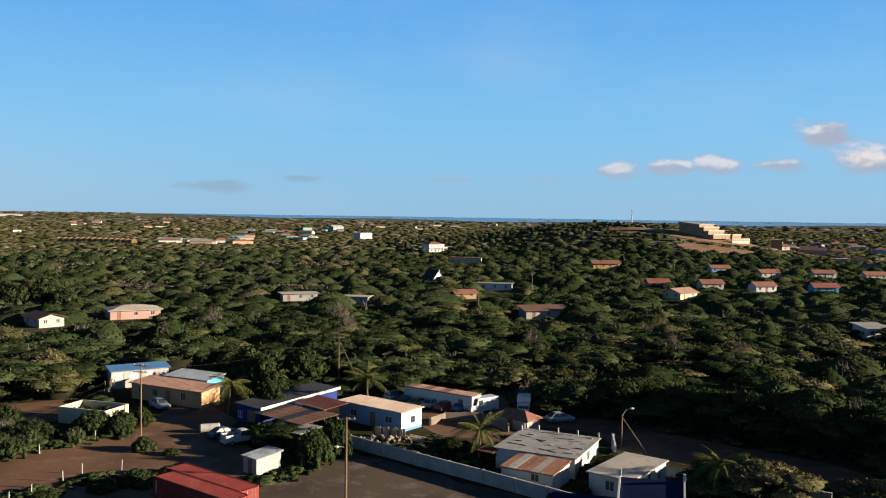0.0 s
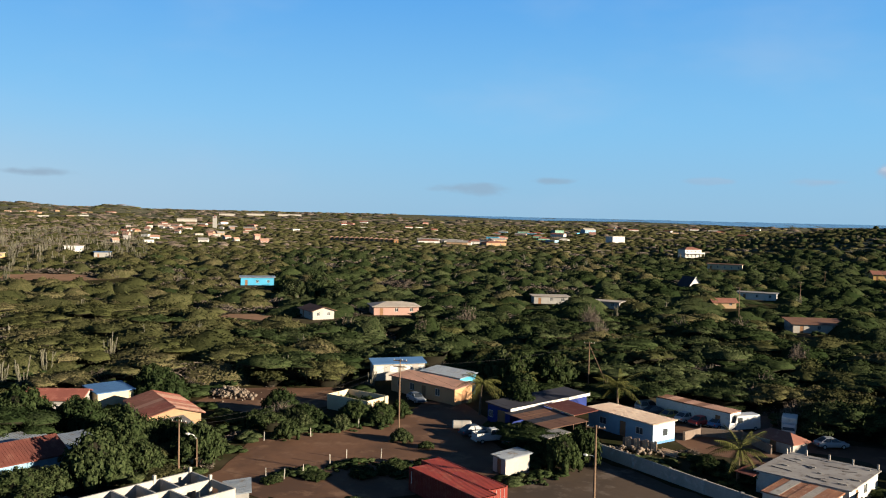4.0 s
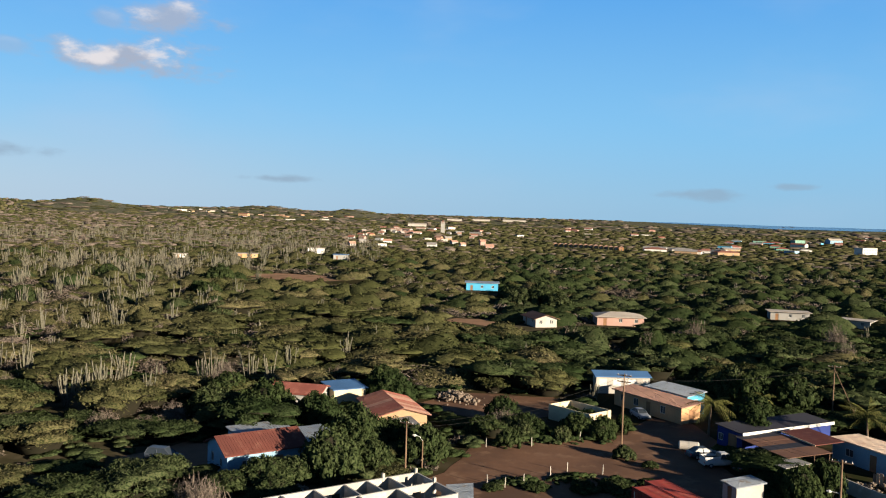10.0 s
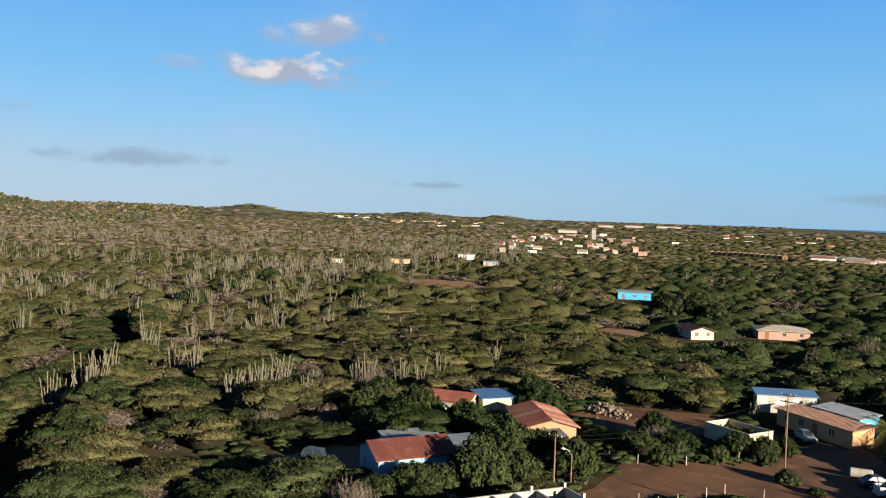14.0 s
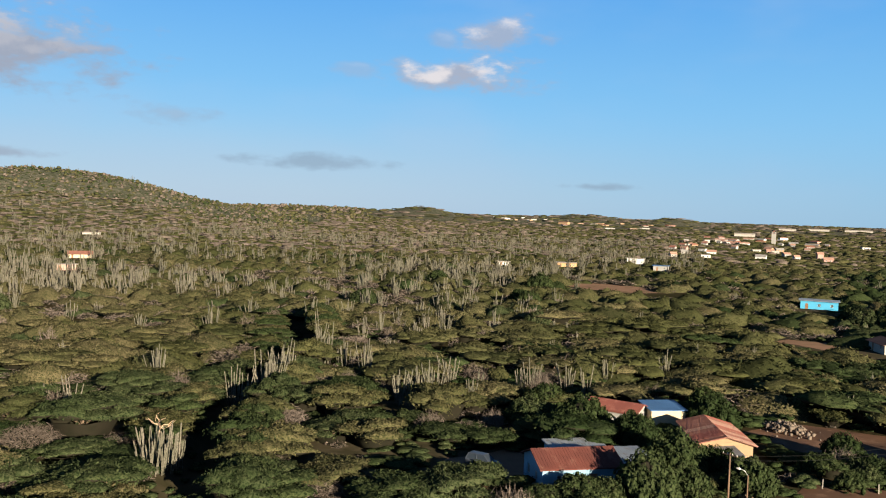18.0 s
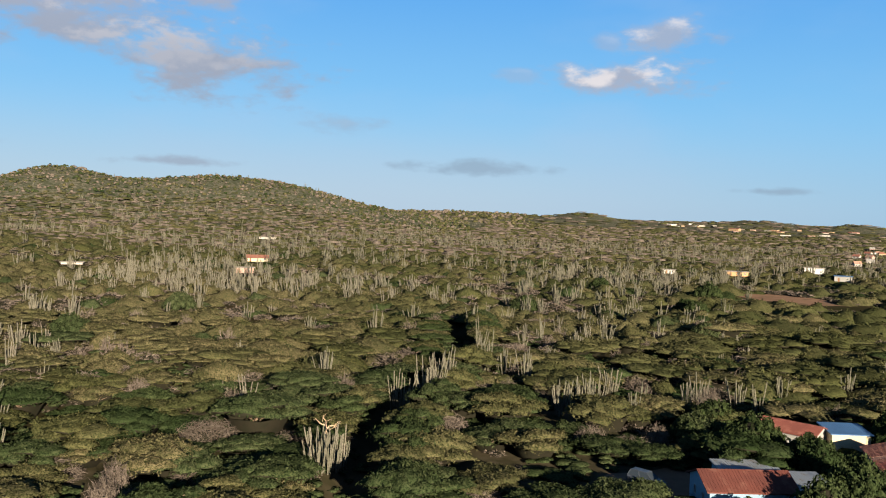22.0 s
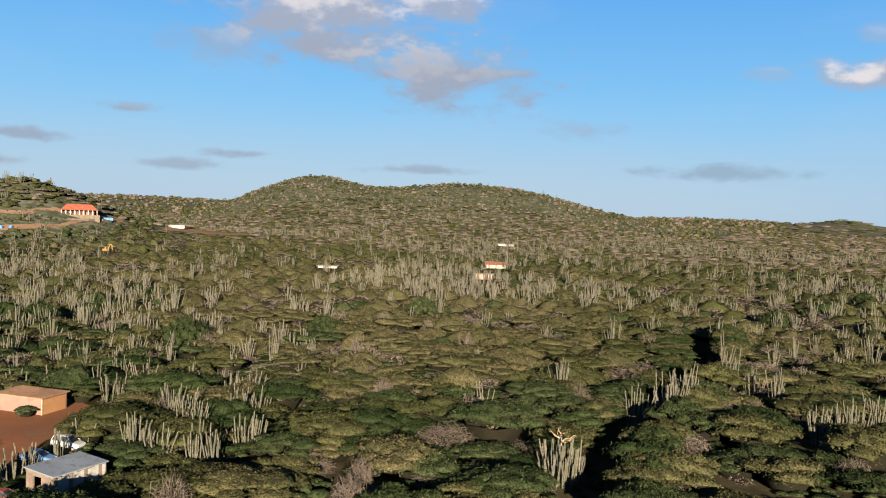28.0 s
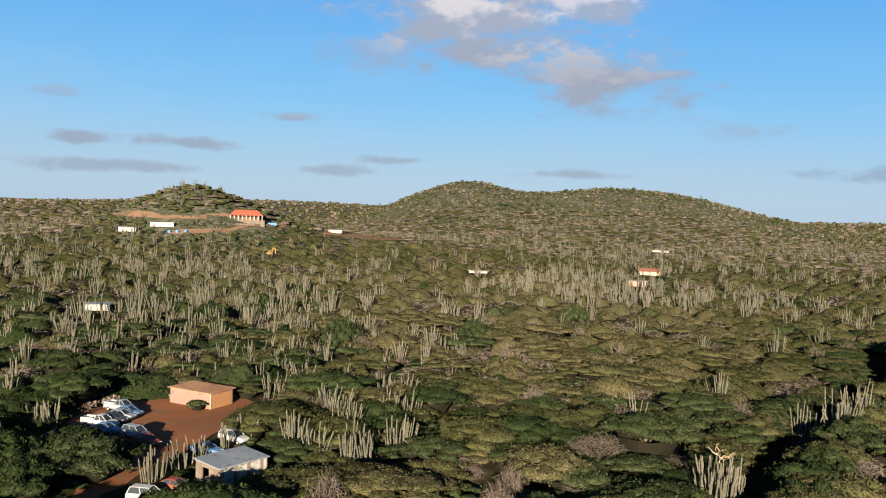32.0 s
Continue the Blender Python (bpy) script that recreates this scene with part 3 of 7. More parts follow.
        planes = [((-X - o, -Y - o, H - k + t), (X + o, -Y - o, H - k + t), (X + o, Y + o, H + rise + k + t), (-X - o, Y + o, H + rise + k + t))]
    elif kind == "flat":
        planes = [((-X - o, -Y - o, H + t), (X + o, -Y - o, H + t), (X + o, Y + o, H + t + 0.05), (-X - o, Y + o, H + t + 0.05))]
    ro = Form()
    if kind == "roofless":
        return h
    if kind == "hip":
        e, rg = H + 0.02, max(0.0, X - Y)
        a, b, c, d = (-X - o, -Y - o, e), (X + o, -Y - o, e), (X + o, Y + o, e), (-X - o, Y + o, e)
        r0, r1 = (-rg - 0.02, 0, H + rise), (rg + 0.02, 0, H + rise)
        for q in ((a, b, r1, r0), (b, c, r1), (c, d, r0, r1), (d, a, r0), (d, c, b, a)):
            ro.face(*q)
        ro.box(-X - o, -Y - o, e - 0.14, X + o, Y + o, e - 0.004)
    if sheets and planes:
        rng = random.Random(int(abs(x) * 10 + abs(y)))
        frame_form = Form()
        for p in planes:
            frame_form.slab(*[(q[0] * 0.995, q[1] * 0.995, q[2] - 0.05) for q in p], t - 0.05)
        holder = part("roof", frame_form, roof[0] if isinstance(roof, tuple) else roof, h)
        for p in planes:
            a, b, c, d = [Vector(q) for q in p]
            for i in range(sheets):
                u0, u1 = i / sheets, (i + 1) / sheets + 0.02 * (i + 1 < sheets)
                lift = Vector((0, 0, rng.uniform(0.0, 0.035) + 0.012 * (i % 2)))
                sh = Form().slab(a.lerp(b, u0) + lift, a.lerp(b, u1) + lift, d.lerp(c, u1) + lift, d.lerp(c, u0) + lift, 0.045)
                for q in (0.15, 0.4, 0.65, 0.9):
                    r0, r1, up_ = u0 + (u1 - u0) * (q - 0.06), u0 + (u1 - u0) * (q + 0.06), lift + Vector((0, 0, 0.026))
                    sh.slab(a.lerp(b, r0) + up_, a.lerp(b, r1) + up_, d.lerp(c, r1) + up_, d.lerp(c, r0) + up_, 0.045)
                part("roof_sheet", sh, rng.choice(roof) if isinstance(roof, tuple) else roof, holder)
    else:
        for p in planes:
            ro.slab(*p, t)
        part("roof", ro, roof, h)
    return h


def win_row(side, n, length, sill=1.0, w=1.0, h=1.1, skip=()):
    return [(side, length * ((i + 0.5) / n - 0.5), w, sill, h, "w") for i in range(n) if i not in skip]


# the shop and workshop beside the yard
shop = house("workshop", -8.75, 122.4, -38, 12.0, 4.4, 2.7, "paint_lightblue", "roof_cream", "long low light blue workshop with a pale end wall", "flat", 0, 0.3,
             [(0, 3.6, 1.3, 0.9, 1.0, "w"), (0, 0.6, 1.1, 0, 2.1, "d"), (0, -3.2, 1.3, 0.9, 1.0, "w"), (1, 0.9, 0.8, 0.7, 1.3, "w"), (1, -1.2, 0.5, 1.1, 0.6, "w")], sheets=9, margin=2)
gable_wall = Form().box(6.0, -2.2, 0, 6.03, 2.2, 2.66)
part("end_wall", gable_wall, "paint_paleblue", shop, "pale blue painted end wall")
part("window", Form().box(6.033, -0.2, 1.0, 6.06, 0.7, 1.9), "glass_dark", shop, "dark window")
part("skirting", Form().box(6.033, -2.2, 0.0, 6.05, 2.2, 0.35), "paint_blue", shop, "blue painted base")
store = house("storage_building", -22.7, 127.4, 59.5, 17.6, 4.4, 2.6, "paint_navy", "roof_dark", "dark blue storage building with a dark roof edged in white", "shed", 0.3, 0.3,
              [(3, 0.5, 1.6, 0, 2.2, "d"), (3, -1.6, 0.9, 0.9, 1.0, "w")], margin=1)
part("fascia", Form().box(-9.1, -2.62, 2.44, 9.1, -2.52, 2.86), "paint_white", store, "white painted roof edge")
lean = thing("lean_to", pose(-17.1, 121.9, 0, 0, 0, -45), "reddish metal lean-to roof on thin posts between two sheds", "lean-to")
part("roof", Form().slab((-3.6, -2.1, 2.85), (3.6, -2.1, 2.85), (3.6, 2.1, 3.2), (-3.6, 2.1, 3.2), 0.1), "roof_oxide", lean)
part("edge_board", Form().box(-3.6, -2.18, 2.68, 3.6, -2.105, 2.86), "wood_pale", lean, "pale wooden edge board")
for px, py in ((-3.4, -1.9), (0, -1.9), (3.2, -1.9)):
    part("post", Form().tube([(px, py, 0), (px, py, 2.76)], [0.06, 0.06], 6), "wood_pole", lean)
court = thing("carport", pose(-20.0, 117.2, 0, 0, 0, -41), "low dark sheet roof of a carport on posts", "carport")
for i in range(6):
    u = -5.2 + i * 1.75
    part("roof_sheet", Form().slab((u, -3.4, 2.3 + 0.02 * (i % 2)), (u + 1.78, -3.4, 2.3 + 0.02 * (i % 2)), (u + 1.78, 3.3, 2.62 + 0.02 * (i % 2)), (u, 3.3, 2.62 + 0.02 * (i % 2)), 0.05), "roof_brown" if i % 3 else "roof_dark", court)
for px, py in ((-5, -3.2), (0, -3.2), (5, -3.2), (-5, 3.1), (5, 3.1)):
    part("post", Form().tube([(px, py, 0), (px, py, 2.35 + (py + 3.2) * 0.045)], [0.06, 0.06], 6), "wood_pole", court)
porch_b = thing("porch_roof", pose(-17.6, 109.6, 0, 0, 0, -33), "small grey corrugated porch roof on posts", "porch")
part("roof", Form().slab((-1.9, -2.1, 2.1), (1.2, -2.1, 2.1), (1.2, 2.1, 2.3), (-1.9, 2.1, 2.3), 0.07), "roof_grey", porch_b)
for px, py in ((-1.7, -1.9), (1.0, -1.9), (-1.7, 1.9), (1.0, 1.9)):
    part("post", Form().tube([(px, py, 0), (px, py, 2.12)], [0.06, 0.06], 6), "wood_pole", porch_b)
house("trailer_store", 0.2, 133.3, -36, 13.2, 2.5, 2.6, "paint_white", ("roof_brown", "roof_pink", "roof_brown"), "long white trailer store with a rusty brown roof", "flat", 0, 0.08, [(0, 4.5, 0.9, 0, 2.0, "d")], sheets=8, margin=1)
house("yellow_house", -42.2, 134.6, -28, 15.0, 4.0, 2.55, "paint_apricot", "roof_pink", "long apricot house with a faded pinkish sheet roof", "shed", 0.35, 0.35,
      [(0, -5.5, 1.0, 1.0, 1.1, "w"), (0, -2.4, 1.1, 0.9, 1.2, "w"), (0, 0.4, 1.0, 0, 2.1, "d"), (0, 3.6, 1.1, 0.9, 1.2, "w"), (1, 0.2, 1.2, 0, 2.1, "d")], sheets=10, margin=2)
house("back_house", -40.6, 139.4, -26, 9.0, 4.0, 3.1, "paint_cyan", "roof_steel", "turquoise back house with a grey metal roof", "shed", 0.4, 0.3, [(0, 3.0, 1.0, 1.9, 0.9, "w"), (1, 0, 1.0, 1.6, 0.9, "w")], sheets=7, margin=1)
house("white_store", -52.4, 146.8, 34, 9.6, 2.8, 3.0, "paint_dull_white", "roof_blue", "white block store with a blue sloping roof", "shed", 0.45, 0.3,
      [(0, -3.6, 1.5, 1.4, 1.2, "w"), (0, -1.0, 1.5, 1.4, 1.2, "w"), (0, 1.7, 1.5, 1.4, 1.2, "w"), (0, 4.1, 1.0, 1.4, 1.2, "w")], pane="paint_white", margin=1.5)
grey_house = house("grey_roof_house", 13.3, 103.4, -26, 9.8, 9.8, 2.4, "paint_white", "roof_grey", "white house under a broad weathered grey concrete roof", "flat", 0, 0.3,
      [(1, -2.4, 0.9, 0, 2.0, "d"), (1, 0.6, 1.2, 0.9, 1.1, "w"), (0, 2, 1.0, 1.0, 1.0, "w")], margin=1.5)
for px, py in ((4.9, 4.9), (2.2, 4.95), (-0.4, 4.95), (-3.0, 4.95), (-4.95, 4.9), (-4.95, 3.9)):
    part("starter_post", Form().box(px - .09, py - .09, 2.57, px + .09, py + .09, 3.2), "concrete", grey_house, "unfinished concrete column stub")
for k in range(9):
    # tar seams, loose boards and blocks left on the concrete roof
    u, v, a = rs0.uniform(-4.4, 2.6), rs0.uniform(-4.3, 4.3), rs0.uniform(-0.3, 0.3)
    n_ = rs0.uniform(1.2, 2.6)
    pts_ = [(u + n_ * q / 3, v + a * q + rs0.uniform(-.12, .12), 2.575) for q in range(4)]
    part("roof_seam", Form().tube(pts_, [0.04] * 4, 4), "roof_dark", grey_house, "dark tar seam")
for k in range(7):
    u, v = rs0.uniform(-4.5, 4.5), rs0.uniform(-4, 4.4)
    part("loose_board", Form().box(u, v, 2.57, u + rs0.uniform(.2, 1.1), v + 0.16, 2.66), "roof_light" if k % 2 else "concrete", grey_house, "loose board lying on the roof")
part("lower_roof", Form().slab((-7.0, -6.0, 2.15), (-4.6, -6.6, 2.15), (-4.6, -2.4, 2.35), (-6.6, -2.0, 2.35), 0.08), "roof_oxide", grey_house, "reddish lean-to sheet")
for u, v in ((-6.8, -5.8), (-6.4, -2.2)):
    part("post", Form().tube([(u, v, 0), (u, v, 2.2)], [0.06, 0.06], 6), "wood_pole", grey_house)
house("patched_shed", 10.9, 95.6, -30, 6.2, 5.0, 1.9, "paint_white", ("rust", "roof_grey", "roof_grey", "rust", "roof_light"), "low shed with a patched rusty sheet roof", "shed", 0.3, 0.2, [(0, 1.0, 1.0, 0.9, 0.9, "w")], sheets=7, margin=1.5)
house("flat_house", 21.0, 93.7, -37.5, 4.9, 9.2, 2.5, "paint_white", "roof_light", "small white house with a pale flat roof", "flat", 0, 0.25,
      [(1, -2.6, 1.0, 0.9, 1.1, "w"), (1, 0.2, 1.0, 0, 2.1, "d"), (1, 2.8, 1.0, 0.9, 1.1, "w"), (0, 0, 1.1, 0.9, 1.1, "w")], margin=1.5)
navy = house("navy_roof_house", 20.2, 80.0, -15, 5.4, 8.4, 3.2, "paint_white", "roof_navy", "white house with a dark navy gabled roof edged in white", "gable", 2.0, 0.25, [(0, 0, 1.2, 0.9, 1.2, "w")], margin=2)
house("navy_roof_wing", 14.2, 80.2, -15, 6.2, 5.0, 2.5, "paint_white", "roof_navy", "low wing with a dark navy roof", "gable", 1.1, 0.3, [(0, 0, 1.2, 0.9, 1.0, "w")], margin=1)
for s in (-1, 1):
    for q in (-1, 1):
        x0, x1 = s * 2.98 - .09, s * 2.98 + .09
        part("verge_board", Form().hexa([(x0, q * 4.5, 3.0), (x1, q * 4.5, 3.0), (x1, 0, 5.12), (x0, 0, 5.12)] if q < 0 else [(x0, 0, 5.13), (x1, 0, 5.13), (x1, 4.5, 3.0), (x0, 4.5, 3.0)], [(x0, q * 4.5, 3.4), (x1, q * 4.5, 3.4), (x1, 0, 5.55), (x0, 0, 5.55)] if q < 0 else [(x0, 0, 5.55), (x1, 0, 5.55), (x1, 4.5, 3.4), (x0, 4.5, 3.4)]), "paint_white", navy, "white verge board")
    part("finial", Form().box(s * 2.98 - .16, -.16, 5.5, s * 2.98 + .16, .16, 6.1, 0.05), "paint_white", navy, "white roof finial")
house("tile_roof_hut", 10.9, 121.2, -41, 6.0, 3.0, 1.6, "paint_dull_white", "roof_terracotta", "small hut with a red tiled hipped roof", "hip", 1.0, 0.4, [(0, 0, 1.0, 0, 1.5, "d")], margin=1)
house("block_shed", -20.7, 98.5, -41, 2.5, 3.5, 1.9, "paint_dull_white", "roof_steel", "small white block shed with a steel sheet roof", "shed", 0.3, 0.25, [(0, 0, 0.8, 0, 1.8, "d")], sheets=3, margin=1)
house("cream_ruin", -49.6, 121.0, -18, 8.0, 5.0, 2.3, "paint_cream", "grass", "roofless cream building overgrown inside", "roofless", 0, 0.05, [(0, 2.0, 1.0, 0.8, 1.1, "w"), (1, 0, 0.9, 0, 2.0, "d")], margin=1)

# houses in the trees
house("red_roof_house", -71.6, 75.0, 66, 9.6, 6.6, 2.9, "paint_lightblue", "roof_oxide", "light blue house with a faded oxide-red sheet roof", "gable", 1.3, 0.45,
      [(3, -1.5, 0.9, 1.0, 1.1, "w"), (3, 1.2, 0.8, 1.0, 1.0, "w"), (0, -2.5, 1.1, 0.9, 1.1, "w"), (0, 1.5, 1.0, 0, 2.1, "d")], sheets=9, margin=1.5)
house("steel_roof_wing", -68.6, 81.7, 66, 4.6, 5.6, 2.9, "paint_lightblue", "roof_steel", "house wing with a dull steel sheet roof", "shed", 0.3, 0.3, [(3, 0, 1, 0.9, 1, "w")], sheets=4, margin=0.5)
house("steel_roof_annex", -76.2, 80.5, 66, 7.0, 4.2, 2.5, "paint_lightblue", "roof_steel", "house annex with a dull steel sheet roof", "shed", 0.3, 0.3, [(0, 0, 1, 0.9, 1, "w")], sheets=6, margin=1)
house("orange_gable_house", -70.6, 101.6, -40, 11.5, 7.0, 2.8, "paint_sand", ("roof_terracotta", "roof_terracotta", "roof_red", "roof_pink"), "sandy house with an orange-red gabled roof", "gable", 0.95, 0.5,
      [(1, -1.5, 1.0, 0.9, 1.1, "w"), (1, 1.2, 0.9, 0, 2.1, "d"), (0, 2, 1.1, 0.9, 1.1, "w")], sheets=9, margin=1.5)
porch = thing("porch_roof", pose(-64.4, 96.2, 0, 0, 0, -40), "grey corrugated porch roof on wooden posts", "porch")
part("roof", Form().slab((-3.2, -2.6, 2.3), (2.6, -2.6, 2.3), (2.6, 1.2, 2.7), (-3.2, 1.2, 2.7), 0.08), "roof_grey", porch)
for px in (-3.0, -0.2, 2.4):
    part("post", Form().tube([(px, -2.4, 0), (px, -2.4, 2.25)], [0.07, 0.07], 6), "wood_pole", porch)
house("cream_box_house", -84.2, 107.6, 62, 5.4, 4.6, 2.9, "paint_cream", "roof_blue", "small cream house with a blue sheet roof", "shed", 0.4, 0.3, [(3, 0, 0.9, 1.0, 1.0, "w")], sheets=5, margin=1)
house("low_red_house", -88.4, 102.0, 20, 8.0, 5.5, 2.7, "paint_grey", "roof_red", "low house with a red sheet roof among trees", "gable", 0.9, 0.4, [(0, 1, 1.0, 0.9, 1.0, "w"), (1, 0, .9, 0.9, 1.0, "w")], sheets=7, margin=1)

# the far side: hut and shed in the scrap yard
hut = house("plywood_hut", -141.6, -35.8, 62, 8.6, 5.2, 2.5, "plywood", "roof_plywood", "pinkish plywood hut with a flat plywood roof", "flat", 0, 0.35, [], sheets=5, margin=3)
for s in (-1, 1):
    part("door", Form().box(4.3, s * 1.2 - 1.17, 0.03, 4.36, s * 1.2 + 1.17, 2.3), "paint_orange", hut, "orange plywood door")
part("post", Form().box(4.3, -2.6, 0, 4.42, -2.46, 2.46), "wood_pale", hut)
shed = house("scrap_shed", -103.5, -21.5, 142, 7.0, 4.5, 2.4, "planks_weathered", "roof_steel", "weathered grey plank shed with a bluish steel roof", "shed", 0.3, 0.2, [(3, -0.4, 1.3, 0, 2.0, "o")], margin=1.6)
for k in range(14):
    part("plank", Form().box(-3.45 + k * 0.49, -2.29, 0.05, -3.0 + k * 0.49, -2.255, 2.2 + 0.06 * (k % 3)), "planks_pale" if k % 4 else "planks_weathered", shed)
for k in range(8):
    if k not in (3, 4, 5):
        part("plank", Form().box(-3.54, -2.1 + k * 0.53, 0.05, -3.505, -1.6 + k * 0.53, 2.1 + 0.08 * (k % 2)), "planks_weathered", shed)
for k in range(4):
    part("plank", Form().box(-4.3 - k * 0.5, -1.3 - 0.05 * (k % 2), 0.0, -3.9 - k * 0.5, -1.25 - 0.05 * (k % 2), 1.5 + 0.15 * (k % 2)), "planks_weathered", shed, "loose fence plank")

# detached houses in the scrub
FAR = [
    ("peach_house", -88, 242, 30, 13.5, 9, 2.9, "paint_peach", "roof_light", "peach bungalow with a broad pale roof", "hip", 1.1),
    ("white_house", -104, 222, -42, 9.5, 6.4, 2.8, "paint_dull_white", "roof_brown", "white bungalow with a dull brown roof", "gable", 1.0),
    ("cyan_house", -172, 310, 30, 13, 8, 3.4, "paint_cyan", "roof_steel", "bright blue house with a pale flat roof", "flat", 0.0),
    ("white_long_house", 22, 352, -8, 14, 5, 3.0, "paint_white", "roof_grey", "white flat-roofed house among trees", "flat", 0.0),
    ("grey_gable_house", 31, 256, 14, 14, 7, 2.8, "paint_dull_white", "roof_brown", "pale house with a brown sheet roof", "shed", 0.8),
    ("grey_house", 112, 221, 8, 6.6, 6, 3.2, "paint_white", "roof_grey", "white house with a light grey sheet roof", "shed", 0.6),
    ("yellow_bungalow", 95, 498, 5, 16, 9, 3.4, "paint_yellow", "roof_terracotta", "yellow bungalow with a reddish roof", "gable", 1.6),
    ("open_barn", 15, 545, -6, 20, 7, 3.6, "paint_cream", "roof_brown", "low open barn with a brown roof", "flat", 0.0),
    ("brown_cottage", 8, 312, 20, 8, 5, 2.6, "paint_sand", "roof_terracotta", "cottage with a pinkish roof in the trees", "gable", 1.0),
    ("low_house", -50, 297, 20, 12, 6, 2.9, "paint_grey", "roof_light", "low house with a pale tan roof", "flat", 0.0),
    ("low_house", -29, 290, -10, 9, 5, 2.7, "paint_grey", "roof_light", "low hut with a pale roof behind bushes", "flat", 0.0),
    ("small_gable_house", 91, 325, 40, 11, 8, 2.8, "paint_cream", "roof_pink", "house with a pale pinkish gable roof", "gable", 1.5)] + [
    ("yellow_villa", -383, 388, 50, 12, 7, 3.0, "paint_apricot", "roof_light", "yellow house with a flat pale roof", "flat", 0.0),
    ("white_hut", -400, 474, 40, 12, 7, 4.2, "paint_white", "roof_light", "white two-room house on a rise", "flat", 0.0),
    ("grey_hut", -340, 427, 35, 9, 6, 3.4, "paint_grey", "roof_blue", "grey-blue hut with a sheet roof", "flat", 0.0),
    ("white_hut", -402, 352, 50, 7, 5, 2.8, "paint_white", "roof_light", "tiny white hut in the scrub", "flat", 0.0),
    ("terracotta_house", -410, 97, 80, 9, 6, 2.8, "paint_peach", "roof_light", "cream block house in the cactus scrub", "flat", 0.0),
    ("terracotta_house", -492, 124, 75, 12, 7, 2.6, "paint_cream", "roof_terracotta", "house with a terracotta roof in the scrub", "gable", 1.4),
    ("white_row_house", -740, 194, 75, 14, 8, 1.9, "paint_dull_white", "roof_light", "long white flat-roofed house", "flat", 0.0),
    ("white_hut", -464, 24, 80, 10, 5, 1.4, "paint_dull_white", "roof_light", "low white roof among cacti", "flat", 0.0),
    ("white_hut", -255, -99, 100, 8, 4, 2.2, "paint_grey", "roof_steel", "white trailer hut among cacti", "flat", 0.0),
    ("white_row_house", -684, -82, 95, 12, 6, 2.9, "paint_dull_white", "roof_grey", "pale unfinished house on cleared soil", "flat", 0.0),
    ("white_row_house", -581, -186, 105, 15, 6, 3.2, "paint_white", "roof_light", "long white building below the hill", "flat", 0.0),
    ("white_hut", -572, -206, 105, 11, 5, 3.2, "paint_white", "roof_light", "white hut below the hill", "flat", 0.0),
]
for nm, x, y, ang, L, W, H, wl, rf, lab, kd, rs in FAR:
    d = math.hypot(x, y)
    hs = win_row(0, max(2, int(L / 4)), L) + win_row(1, 2, W) + win_row(3, 2, W)
    hs[0] = (0, hs[0][1], 1.0, 0, 2.1, "d") if H > 2.5 else hs[0]
    hs = [q for q in hs if q[3] + q[4] < H - 0.4]
    house(nm, x, y, ang, L, W, H - 0.3, wl, rf, lab, kd, rs, 0.7, hs, margin=0.6, front=min(60, 0.15 * d))

for x, y, r in ((-47, 146, 4), (-44, 143, 4), (-80, 237, 7), (-97, 216, 6), (-86, 231, 4), (-103, 213, 5)):
    clear(x, y, r)

# rows of red-roofed houses on the far right
for i, (x, y, wl, rf, w) in enumerate([(94, 371, "paint_peach", "roof_red", 11.5), (117, 371, "paint_dull_white", "roof_terracotta", 12), (136, 361, "paint_white", "roof_terracotta", 12), (161, 359, "paint_cyan", "roof_red", 13),
                                      (156, 480, "paint_lightblue", "roof_terracotta", 14), (173, 452, "paint_dull_white", "roof_terracotta", 14), (203, 454, "paint_white", "roof_terracotta", 15), (226, 446, "paint_dull_white", "roof_terracotta", 15)]):
    house("row_house", x, y, 3 + 5 * (i % 3), w * 0.8, 6.2, 2.7, wl, rf, {"paint_peach": "peach", "paint_orange": "orange", "paint_white": "white", "paint_cyan": "bright blue", "paint_lightblue": "light blue", "paint_cream": "cream", "paint_dull_white": "dull white"}[wl] + " bungalow with a red gabled roof",
          "gable", 1.5, 0.6, [(0, -w * 0.26, 1.1, 0.9, 1.2, "w"), (0, 0, 1.0, 0, 2.1, "d"), (0, w * 0.26, 1.1, 0.9, 1.2, "w"), (1, 0, 1.2, 0.9, 1.1, "w")], "row of red-roofed bungalows", margin=2.5, front=26)


# ---- shipping containers ----
def corrugated(form, a, b, up, depth, pitch=0.28):
    """A corrugated sheet from a to b, standing along up, its ridges along up; depth is the way that ridges stick out."""
    a, b, up, depth = Vector(a), Vector(b), Vector(up), Vector(depth)
    n = max(2, int((b - a).length / pitch))
    prof = []
    for i in range(n):
        for q, d in ((0, 0), (0.3, 0), (0.5, 1), (0.8, 1)):
            prof.append((a.lerp(b, (i + q) / n), d))
    prof.append((b, 0))
    k = len(form.v)
    for p, d in prof:
        form.v += [tuple(p + depth * d), tuple(p + up + depth * d)]
    for i in range(len(prof) - 1):
        form.f.append((k + 2 * i, k + 2 * i + 2, k + 2 * i + 3, k + 2 * i + 1))


